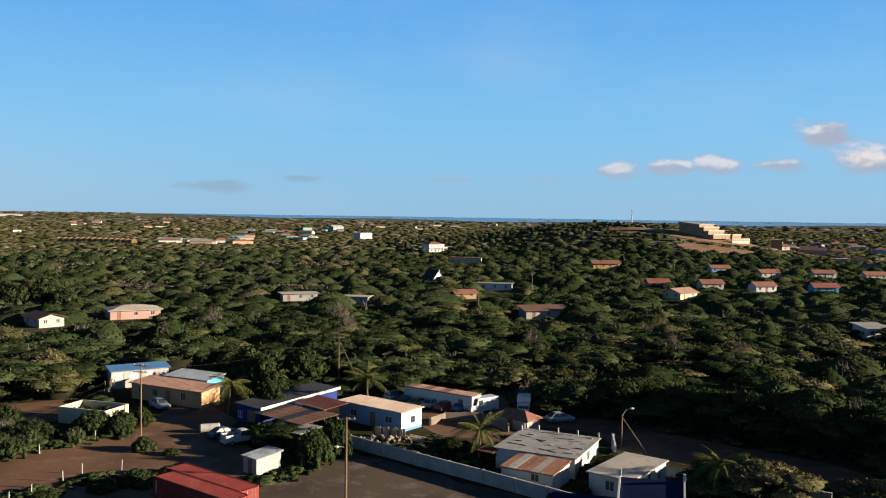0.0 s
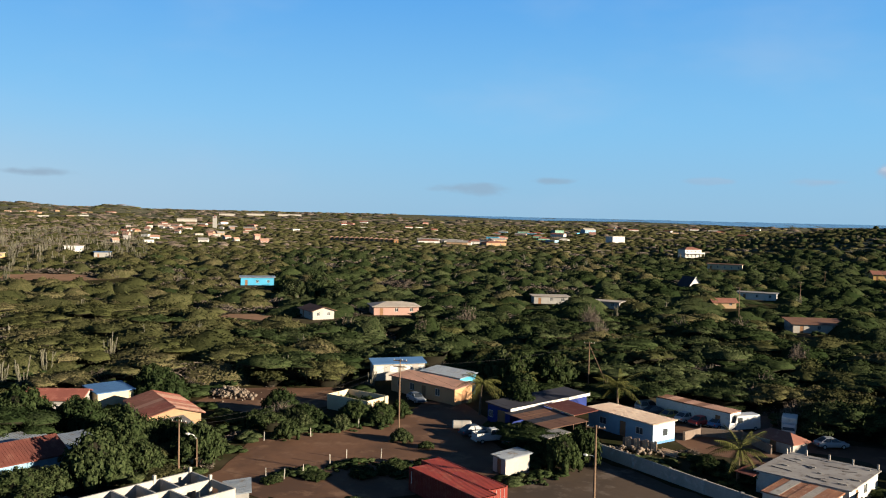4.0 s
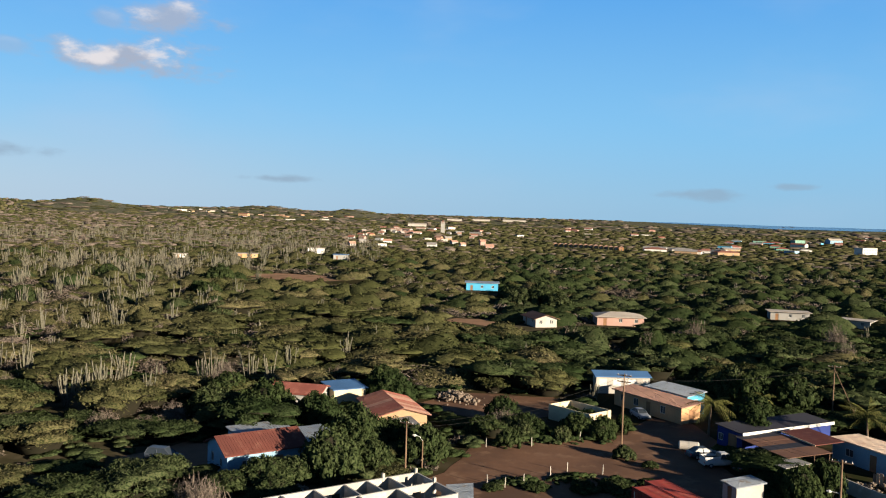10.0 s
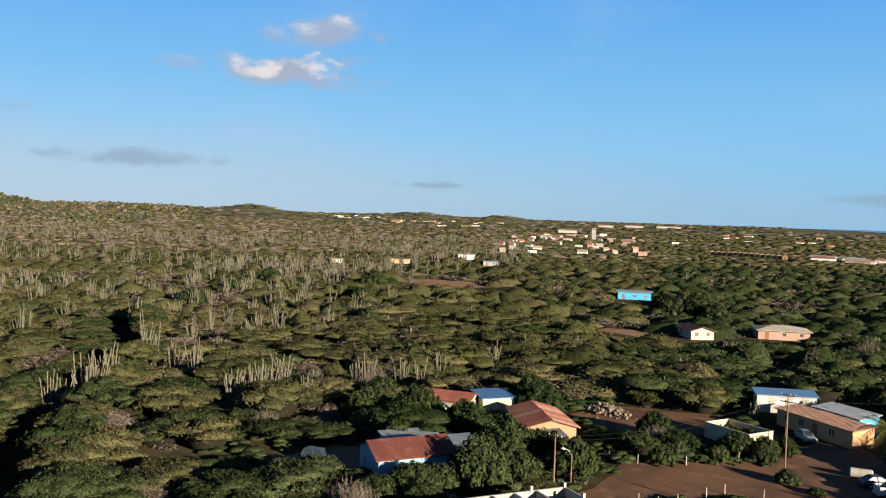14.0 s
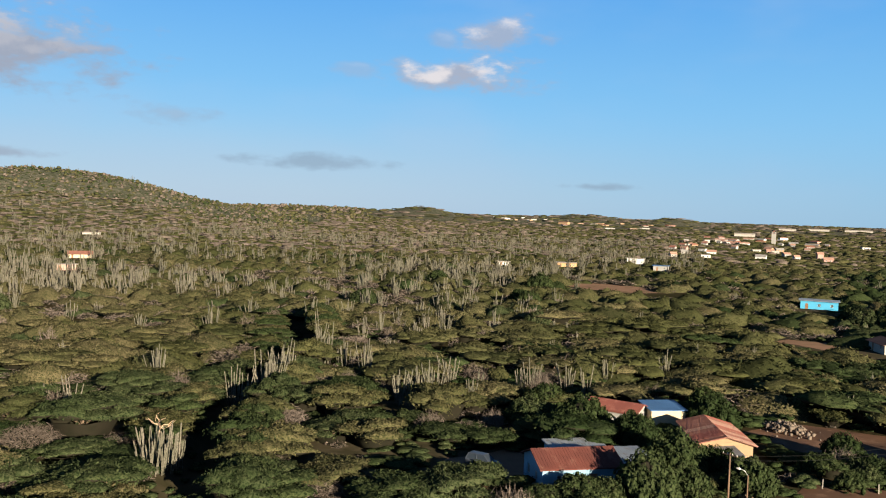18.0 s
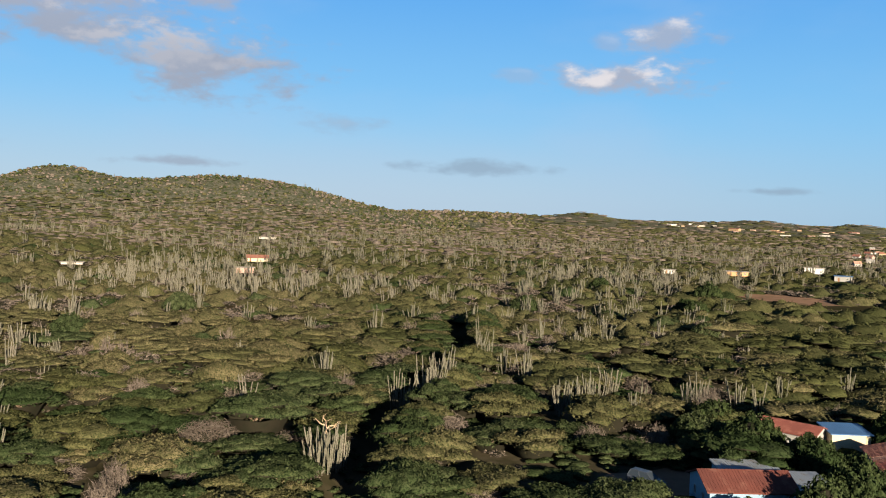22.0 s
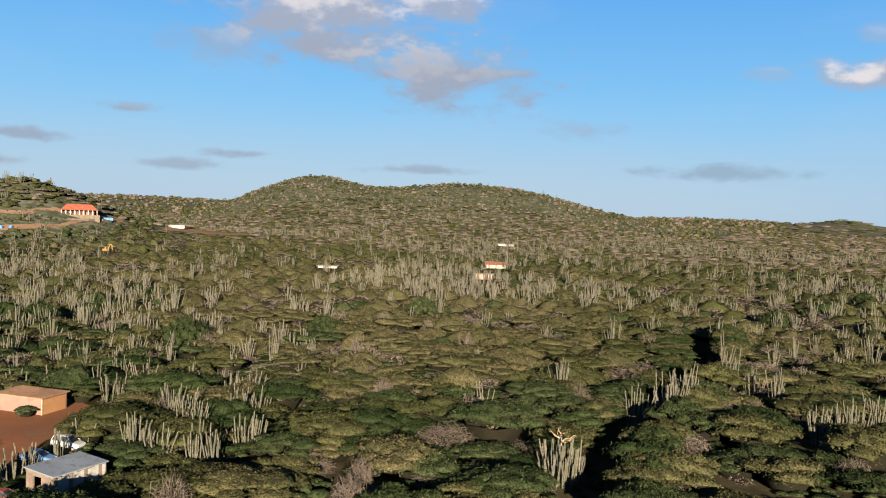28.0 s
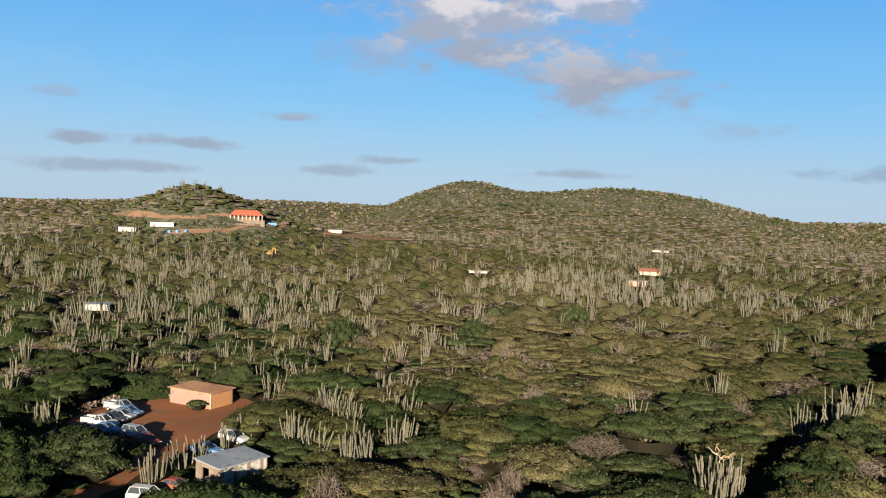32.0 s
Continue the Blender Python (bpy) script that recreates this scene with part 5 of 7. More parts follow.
# scrapped cars in the far yard
for kind, paint, x, y, ang, lab in [
    ("pickup_truck", "car_white", -125.0, -45.8, 80, "scrapped white pickup in a red dirt yard"), ("sedan", "car_dark", -127.4, -44.9, 78, "scrapped dark car in a row"), ("sedan", "car_silver", -129.6, -44.4, 76, "scrapped silver car in a row"),
    ("sedan", "car_blue", -131.8, -44.2, 76, "scrapped blue car in a row"), ("pickup_truck", "car_silver", -134.6, -46.4, 70, "scrapped pickup at the yard's edge"), ("sedan", "car_blue", -121.6, -43.6, 80, "scrapped blue car beside a bush"),
    ("suv", "car_silver", -119.6, -38.6, 62, "silver-blue station car in red dirt"), ("sedan", "car_rust", -116.4, -36.0, 55, "rusty red car under a bush"), ("sedan", "car_blue", -113.3, -27.2, 70, "blue car behind cacti"), ("suv", "car_white", -119.1, -25.0, 60, "white car behind cacti"),
    ("sedan", "car_rust", -98.4, -26.6, 75, "crushed red car beside a shed"), ("suv", "car_white", -94.6, -28.4, 80, "burnt-out white car beside a track"), ("sedan", "car_silver", -95.6, -24.6, 60, "silver car beside a shed"),
    ("sedan", "car_dark", -117.0, -48.0, 85, "dark car among bushes"), ("sedan", "car_rust", -129.6, -26.0, 70, "rusty car behind a bush"), ("sedan", "car_dark", -109.0, -37.6, 60, "dark blue car under a bush")]:
    park(kind, paint, x, y, ang, lab, "scrapped cars")
# blue barrels and a blue sheet beside the building plot
for x, y in ((-568, -177), (-569, -172), (-571, -167)):
    b = thing("water_barrel", pose(x, y, float(land(x, y)), 0, 0, 0), "blue plastic water barrel on red soil", "barrel", "blue barrels")
    part("shell", Form().tube([(0, 0, 0), (0, 0, 0.5), (0, 0, 1.4), (0, 0, 1.9)], [0.9, 1.05, 1.05, 0.8], 12), "tarp_blue", b)
    part("lid", Form().tube([(0, 0, 1.9), (0, 0, 2.0)], [0.6, 0.6], 12), "paint_blue", b)
lorry = thing("dump_truck", pose(-629, -121, float(land(-629, -121)), 0, 0, 100), "blue lorry parked on a dirt terrace", "truck")
part("load_box", Form().box(-3.6, -1.2, 1.1, 1.2, 1.2, 2.7), "tarp_blue", lorry)
part("cab", Form().box(1.3, -1.1, 0.7, 3.2, 1.1, 2.7, 0.08), "paint_blue", lorry)
part("chassis", Form().box(-3.5, -0.6, 0.6, 3.1, 0.6, 1.08), "rubber", lorry)
for x in (-2.6, -1.4, 2.3):
    for q in (-1, 1):
        part("wheel", Form().tube([(x, q * 0.8, 0.5), (x, q * 1.15, 0.5)], [0.5, 0.5], 12), "rubber", lorry)
ex, ey = -523, -101
digger = thing("excavator", pose(ex, ey, float(land(ex, ey)), 0, 0, 40), "yellow tracked excavator standing in scrub", "excavator")
clear(ex, ey, 5, 40)
for q in (-1, 1):
    part("track", Form().box(-1.9, q * 1.3 - 0.3, 0, 1.9, q * 1.3 + 0.3, 0.9, 0.15), "rubber", digger, "black crawler track")
part("body", Form().box(-2.0, -1.3, 0.95, 1.2, 1.3, 2.1, 0.1), "machine_yellow", digger)
cab_ = part("cab", Form().box(0.2, -1.2, 2.104, 1.6, 0.0, 3.4, 0.1), "machine_yellow", digger)
part("window", Form().box(1.55, -1.05, 2.3, 1.62, -0.15, 3.1), "glass_dark", cab_, "dark cab window")
part("boom", Form().tube([(1.2, 0.5, 1.9), (3.4, 0.5, 5.0), (5.4, 0.5, 4.6)], [0.35, 0.32, 0.25], 6), "machine_yellow", digger)
part("dipper", Form().tube([(5.2, 0.5, 4.9), (6.0, 0.5, 1.6)], [0.25, 0.18], 6), "machine_yellow", digger)
part("bucket", Form().box(5.4, -0.1, 0.5, 6.6, 1.1, 1.6, 0.2), "rubber", digger, "dark digging bucket")
brush = (-141, -50), (-137, -51.5), (-146, -41)
for k, (x, y) in enumerate(brush):
    rubble(x, y, 4, 2, 0.7, 60, 40 + k, "low heap of stones and cut brushwood")


# ---- landmark buildings ----
# white two-storey house with a verandah
tower = house("two_storey_house", -7, 652, 35, 14, 9, 6.0, "paint_white", "roof_terracotta", "white two-storey house with a small red roof", "hip", 1.6, 0.3, win_row(0, 4, 14, 4.0) + win_row(0, 4, 14, 0.8) + win_row(1, 2, 9, 4.0), front=60, margin=3)
part("balcony", Form().box(-8.2, -7.0, 2.9, 8.2, -4.55, 3.1), "paint_white", tower)
for i in range(6):
    part("column", Form().box(-8.0 + i * 3.15, -6.9, 0, -7.75 + i * 3.15, -6.65, 2.88), "paint_white", tower)
part("parapet", Form().box(-8.2, -7.0, 3.104, 8.2, -6.85, 4.0), "paint_white", tower)
# steep-roofed cottage
cot = house("steep_roof_cottage", -4, 389, -50, 8, 7.6, 0.9, "paint_white", "roof_dark", "cottage with a steep dark roof and white gable", "gable", 4.6, 0.5, [], front=16, margin=2)
part("verge_board", Form().hexa([(4.42, -4.4, .2), (4.56, -4.4, .2), (4.56, 0, 5.5), (4.42, 0, 5.5)], [(4.42, -4.4, .7), (4.56, -4.4, .7), (4.56, 0, 5.95), (4.42, 0, 5.95)]), "paint_white", cot, "white verge board")
part("window", Form().box(4.0, -0.7, 1.7, 4.04, 0.7, 2.7), "glass_dark", cot, "dark gable window")
# stepped hillside residence
gx, gy = 202, 665
gz = float(land(gx, gy))
res = thing("terraced_residence", pose(gx, gy, gz - 2, 0, 0, 32) @ Matrix.Diagonal((0.72, 1, 0.88, 1)), "sandy stepped residence terraced into a hillside", "residence")
clear(gx, gy, 34, 70)
for i, (x0, x1, y0, y1, z0, z1) in enumerate([(-12, 15, -19, 15, 0, 3.6), (-12, 13, -14, 15, 3.604, 6.8), (-12, 12, -9.5, 15, 6.804, 9.8), (-12, 11, -5, 15, 9.804, 12.0)]):
    part("terrace", Form().box(x0, y0, z0, x1, y1, z1), "paint_sand", res)
    part("parapet", Form().box(x0 - .2, y0 - .3, z1 - .3, x1 + .2, y0 - .004, z1 + .7), "roof_cream", res, "pale cream parapet")
    k = int((x1 - x0) / 5.0)
    for j in range(k):
        u = x0 + (j + 0.5) * (x1 - x0) / k
        part("window", Form().box(u - 1.4, y0 - 0.06, z0 + 0.4, u + 1.4, y0 - 0.004, z0 + 2.0), "glass_dark", res, "dark window opening")
    for v in range(3):
        w = y0 + 4 + v * 7.5
        part("window", Form().box(x0 - 0.06, w, z0 + 1.2, x0 - 0.004, w + 1.1, z0 + 2.4), "glass_dark", res, "small dark side window")
part("roof", Form().hexa([(-12.6, -5.6, 12.004), (11.6, -5.6, 12.004), (11.6, 15.6, 12.004), (-12.6, 15.6, 12.004)], [(-12.6, -5.6, 12.3), (11.6, -5.6, 12.3), (11.6, 15.6, 14.6), (-12.6, 15.6, 14.6)]), "roof_grey", res)
part("annex", Form().box(16, -20, 0.5, 30, -10, 3.4), "paint_sand", res, "low sandy annex wing")
part("annex_parapet", Form().box(15.9, -20.3, 3.0, 30.2, -20.004, 4.2), "roof_cream", res, "pale cream parapet")
part("arched_wall", Form().box(4, -27, -4, 32, -26.2, 0.6), "roof_cream", res, "pale arched retaining wall")
for k in range(8):
    part("arch", Form().box(5.2 + k * 3.3, -27.06, -1.6, 7.2 + k * 3.3, -27.004, 0.0), "glass_dark", res, "dark arch opening")
pol = lambda a, r: (-math.sin(math.radians(a)) * r, math.cos(math.radians(a)) * r)
patch("bare_patch", [pol(-15.2, 644), pol(-15.9, 616), pol(-18, 608), pol(-20.3, 622), pol(-20.8, 658), pol(-18.5, 648), pol(-16.8, 652)], "dirt_tan", "sandy cut slope below a hillside house", z=0.3, seed=23)
patch("bare_patch", [pol(-10.9, 700), pol(-11.6, 722), pol(-13.2, 716), pol(-14.6, 708), pol(-14.9, 690), pol(-13.4, 694), pol(-12.0, 696)], "dirt_tan", "rubble-strewn sandy terrace on a ridge", z=0.3, seed=22)
for a in (-11.2, -12.2, -13.2, -14.2):
    clear(*pol(a, 696), 10, 40)
patch("bare_patch", [(172, 648), (185, 680), (240, 682), (252, 655), (228, 636), (190, 634)], "dirt_tan", "sandy cut slope round a hillside house", z=0.3, seed=21)
house("hill_house", 262, 668, -20, 8, 7, 8, "paint_orange", "roof_light", "tall orange block house on a hill", "flat", 0, .3, win_row(0, 2, 8, 5), margin=2, front=30)
house("hill_house", 300, 690, -20, 20, 9, 4, "paint_peach", "roof_terracotta", "house with a red roof on a hill", "gable", 2, .5, win_row(0, 4, 20), margin=2, front=40)
# red-roofed villa below the hill
vx, vy = -624, -139
vz = float(land(vx, vy))
villa = thing("hill_villa", pose(vx, vy, vz, 0, 0, 103), "villa with a long red hipped roof on a terrace", "villa")
clear(vx, vy, 18, 60)
# set-back wall coloured dark brown for the shade under the verandah roof
part("wall", Form().box(-9.5, -2.5, 0, 9.5, 4.5, 3.2), "door_shade_brown", villa)
ro = Form()
for q in (((-12, -6.5, 3.2), (12, -6.5, 3.2), (8, 0, 7.2), (-8, 0, 7.2)), ((12, -6.5, 3.2), (12, 6.5, 3.2), (8, 0, 7.2)), ((12, 6.5, 3.2), (-12, 6.5, 3.2), (-8, 0, 7.2), (8, 0, 7.2)), ((-12, 6.5, 3.2), (-12, -6.5, 3.2), (-8, 0, 7.2)), ((-12, 6.5, 3.2), (12, 6.5, 3.2), (12, -6.5, 3.2), (-12, -6.5, 3.2))):
    ro.face(*q)
part("roof", ro, "roof_orange", villa)
for x in (-6, -2, 2, 6):
    part("dormer", Form().hexa([(x - .9, -4.6, 4.0), (x + .9, -4.6, 4.0), (x + .9, -2.0, 4.0), (x - .9, -2.0, 4.0)], [(x - .1, -4.6, 5.2), (x + .1, -4.6, 5.2), (x + .1, -1.6, 5.4), (x - .1, -1.6, 5.4)]), "roof_orange", villa)
for i in range(9):
    part("column", Form().box(-11.4 + i * 2.8, -6.2, 0, -11.0 + i * 2.8, -5.8, 3.16), "paint_white", villa, "white verandah column")
for i in range(5):
    part("window", Form().box(-8 + i * 3.6, -2.56, 0.9, -6.6 + i * 3.6, -2.504, 2.3), "glass_dark", villa, "dark window")
part("terrace", Form().box(-13, -8, -7.0, 13, 7, -0.004), "rubble_mix", villa)
boundary_wall("retaining_wall", [(-634, -119), (-624, -124), (-614, -131), (-606, -142)], 1.2, 0.5, "rubble_mix", "pale retaining wall on a hillside")
for o in bpy.data.objects:
    if o.name.startswith("retaining_wall"):
        o.location.z = float(land(-618, -130))


# ---- towns in the distance ----
def town(n, a0, a1, r0, r1, seed, walls, roofs, size=(8, 16), label="distant town house"):
    rng = random.Random(seed)
    for i in range(n):
        a, r = math.radians(rng.uniform(a0, a1)), rng.uniform(r0, r1)
        x, y = -math.sin(a) * r, math.cos(a) * r
        wl, rf = rng.choice(walls), rng.choice(roofs)
        L = rng.uniform(*size)
        two = rng.random() < 0.08
        H = 5.4 if two else rng.uniform(2.6, 3.4)
        kd = "flat" if rf == "roof_light" else rng.choice(["gable", "gable", "hip"])
        tone = {"paint_white": "white", "paint_cream": "cream", "paint_peach": "peach", "paint_yellow": "yellow", "paint_cyan": "blue", "paint_green": "green", "paint_orange": "orange", "paint_lightblue": "light blue", "paint_grey": "grey", "paint_dull_white": "dull white", "paint_sand": "sandy"}[wl]
        house("town_house", x, y, math.degrees(a) + rng.uniform(-35, 35), L, L * rng.uniform(0.5, 0.75), H, wl, rf, tone + (" two-storey" if two else "") + " house with a " + {"roof_light": "pale", "roof_terracotta": "terracotta", "roof_red": "red", "roof_pink": "pinkish", "roof_grey": "grey"}[rf] + " roof in a distant town",
              kd, 1.6, 0.4, [(0, -L * 0.25, 1.2, 0.9, 1.2, "w"), (0, L * 0.2, 1.2, 0.9, 1.2, "w")], "town houses", margin=-1.0, front=8)


ALL_W = ["paint_dull_white", "paint_white", "paint_sand", "paint_peach", "paint_grey", "paint_dull_white"]
town(34, 28.5, 38.0, 720, 1300, 31, ALL_W, ["roof_terracotta", "roof_pink", "roof_grey", "roof_pink", "roof_light"], (5, 9))
town(16, 29, 36, 1150, 1600, 32, ALL_W, ["roof_pink", "roof_terracotta", "roof_grey"], (9, 18))
town(16, 38, 46, 2000, 2800, 33, ALL_W, ["roof_terracotta", "roof_light"], (12, 26))
town(14, 13, 19, 800, 1000, 34, ["paint_dull_white", "paint_white", "paint_sand"], ["roof_light", "roof_grey", "roof_terracotta"], (10, 24))
town(16, 6, 15, 950, 1500, 35, ["paint_white", "paint_peach", "paint_cyan", "paint_green", "paint_lightblue"], ["roof_red", "roof_grey", "roof_light"], (10, 20))
town(20, -28, -19.5, 560, 1200, 36, ["paint_white", "paint_cream", "paint_lightblue", "paint_orange"], ["roof_light", "roof_red", "roof_terracotta", "roof_grey"])
town(14, -4, 6, 1500, 2600, 37, ["paint_dull_white", "paint_white", "paint_sand"], ["roof_light", "roof_red"], (10, 24))
town(14, 46, 50, 2400, 2900, 38, ["paint_dull_white", "paint_white", "paint_sand"], ["roof_light"], (9, 17))
town(10, 17, 27, 1200, 2200, 39, ["paint_white", "paint_peach"], ["roof_red", "roof_light"], (10, 20))
# landmark blocks of the far town
house("white_block", -98, 1046, 50, 20, 12, 7.5, "paint_white", "roof_light", "large white two-storey block on the edge of town", "flat", 0, .2, win_row(0, 5, 20, 4.6, 1.6, 1.6) + win_row(0, 5, 20, 1.4, 1.6, 1.6), margin=4, front=110)
house("blue_white_house", -195, 1560, 45, 24, 14, 6, "paint_lightblue", "roof_light", "large blue and white house in a distant town", "gable", 3, .5, win_row(0, 5, 24, 2, 1.8, 1.8), margin=4, front=160)
house("green_house", -232, 1440, 45, 18, 12, 6, "paint_green", "roof_pink", "large green house with a pale roof", "flat", 0, .5, win_row(0, 4, 18, 2, 1.8, 1.8), margin=4, front=150)
for i, (a, r, L) in enumerate(((27.0, 3000, 80), (29.2, 2950, 60), (31.0, 2850, 50), (33.5, 1850, 40))):
    x, y = -math.sin(math.radians(a)) * r, math.cos(math.radians(a)) * r
    house("warehouse", x, y, a, L, 24, 5, "paint_dull_white", "roof_light", "long white warehouse far off on the plain", "gable", 2, .5, [], margin=8, front=120)
house("bell_tower", -700, 1130, 30, 6, 6, 17, "paint_grey", "roof_terracotta", "slender cream tower over a far town", "hip", 4, .3, [(0, 0, 1.6, 16, 3, "w")], margin=3)
# a row of like holiday houses
for i in range(14):
    a = math.radians(24.2 - i * 0.33)
    r = 925 - i * 5
    house("row_cottage", -math.sin(a) * r, math.cos(a) * r, math.degrees(a), 4.4, 5, 3.4, "paint_orange", "roof_pink", "small holiday house in a long row", "hip", 1.4, .3, [(0, 0, 1.2, 0.2, 2.0, "w")], "row of holiday houses", margin=1.5, front=80)
mast = thing("radio_mast", pose(-math.sin(math.radians(-12.5)) * 1400, math.cos(math.radians(-12.5)) * 1400, 8, 0, 0, 0), "thin white lattice radio mast on the skyline", "mast")
part("shaft", Form().tube([(0, 0, 0), (0, 0, 38)], [0.8, 0.45], 6), "paint_white", mast)
for k in range(4):
    part("antenna", Form().box(-1.2, -0.3, 22 + k * 4.4, 1.2, 0.3, 23.4 + k * 4.4), "paint_white", mast)


# ---- the sea on the horizon ----
def make_sea():
    az = np.radians(np.arange(-36, 18.5, 0.5))
    inner = 3300 + 260 * np.sin(az * 23) + 500 * smooth((np.degrees(az) - 2) / 16)
    f = Form()
    k = len(az)
    for a, r in zip(az, inner):
        for q in np.linspace(0, 1, 6):
            rr = r + (4915 - r) * q
            x, y = -math.sin(a) * rr, math.cos(a) * rr
            f.v.append((x, y, float(land(x, y)) + 1.2))
    for i in range(k - 1):
        for j in range(5):
            f.f.append((i * 6 + j, i * 6 + j + 1, i * 6 + j + 7, i * 6 + j + 6))
    ob = new("sea", f.mesh("sea"))
    ob.data.flip_normals()
    ob.data.materials.append(MATS["sea_water"])
    tagged(ob, "thin blue strip of sea on the horizon", "sea", kind="structure")


make_sea()


# ---- plants ----
rs = np.random.RandomState(7)
PHI = (1 + 5 ** 0.5) / 2
ICO_V = np.array([(-1, PHI, 0), (1, PHI, 0), (-1, -PHI, 0), (1, -PHI, 0), (0, -1, PHI), (0, 1, PHI), (0, -1, -PHI), (0, 1, -PHI), (PHI, 0, -1), (PHI, 0, 1), (-PHI, 0, -1), (-PHI, 0, 1)]) / math.hypot(1, PHI)
ICO_T = np.array([(0, 11, 5), (0, 5, 1), (0, 1, 7), (0, 7, 10), (0, 10, 11), (1, 5, 9), (5, 11, 4), (11, 10, 2), (10, 7, 6), (7, 1, 8), (3, 9, 4), (3, 4, 2), (3, 2, 6), (3, 6, 8), (3, 8, 9), (4, 9, 5), (2, 4, 11), (6, 2, 10), (8, 6, 7), (9, 8, 1)])


def unit(a):
    return a / np.maximum(1e-9, np.linalg.norm(a, axis=-1, keepdims=True))


def cards(points, normals, length, width, quad=True):
    """Small leaf sprays at points, lying roughly across the normals."""
    k = len(points)
    n = unit(normals + rs.normal(0, 0.45, (k, 3)))
    a = unit(np.cross(n, unit(rs.normal(0, 1, (k, 3)))))
    b = np.cross(n, a)
    l = (length * rs.uniform(0.6, 1.4, k))[:, None]
    w = (width * rs.uniform(0.6, 1.4, k))[:, None]
    if quad:
        v = np.stack([points - a * l, points - b * w, points + a * l, points + b * w], 1).reshape(-1, 3)
        i = np.arange(k)[:, None] * 4
        t = np.concatenate([i + [0, 1, 2], i + [0, 2, 3]])
    else:
        v = np.stack([points - a * l, points + a * l * 0.7 - b * w, points + a * l * 0.5 + b * w], 1).reshape(-1, 3)
        t = np.arange(k)[:, None] * 3 + [0, 1, 2]
    return v, t


def join(pieces):
    """One set of points and triangles from several; the third array marks faces coloured as shade."""
    vs, ts, ms, k = [], [], [], 0
    for v, t, *m in pieces:
        vs.append(v)
        ts.append(t + k)
        ms.append(m[0] if m else np.zeros(len(t), bool))
        k += len(v)
    return np.concatenate(vs), np.concatenate(ts), np.concatenate(ms)


def crown(R, H, pads, leaves, leaf, quad=True, dome=0.55, low=0.30, core=0.88, rag=0.86, inner=False):
    """A spreading crown of flat pads, each a ragged core under many leaf sprays. Rests on z = 0."""
    pieces = []
    ang = np.arange(pads) * 2.399 + rs.uniform(0, 6)
    rad = R * 0.78 * np.sqrt((np.arange(pads) + 0.3) / pads)
    per = max(1, leaves // pads)
    for a, d in zip(ang, rad):
        c = np.array([math.cos(a) * d, math.sin(a) * d, H * (1 - dome * (d / R) ** 2) * rs.uniform(rag, 1.0)])
        pr = R * rs.uniform(0.85, 1.3) * 1.15 / math.sqrt(pads)
        ph = max(0.35, H * rs.uniform(0.17, 0.26)) * (1.3 if pads < 5 else 1)
        c[2] -= ph
        v = ICO_V * rs.uniform(0.82, 1.12, (12, 1)) * np.array([pr, pr, ph]) * core + c
        pieces.append((v, ICO_T, np.zeros(20, bool)))
        n = unit(rs.normal(0, 1, (per, 3)) + [0, 0, 0.55])
        p = n * np.array([pr, pr, ph]) * rs.uniform(0.82, 1.12, (per, 1)) + c
        pieces.append(cards(p, n / np.array([pr, pr, ph]) * pr, leaf, leaf * 0.5, quad))
    # with inner set, the low core takes the shade colour
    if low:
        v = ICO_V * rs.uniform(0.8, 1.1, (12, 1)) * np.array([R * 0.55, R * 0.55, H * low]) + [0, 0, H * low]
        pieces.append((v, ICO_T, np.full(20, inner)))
    return join(pieces)


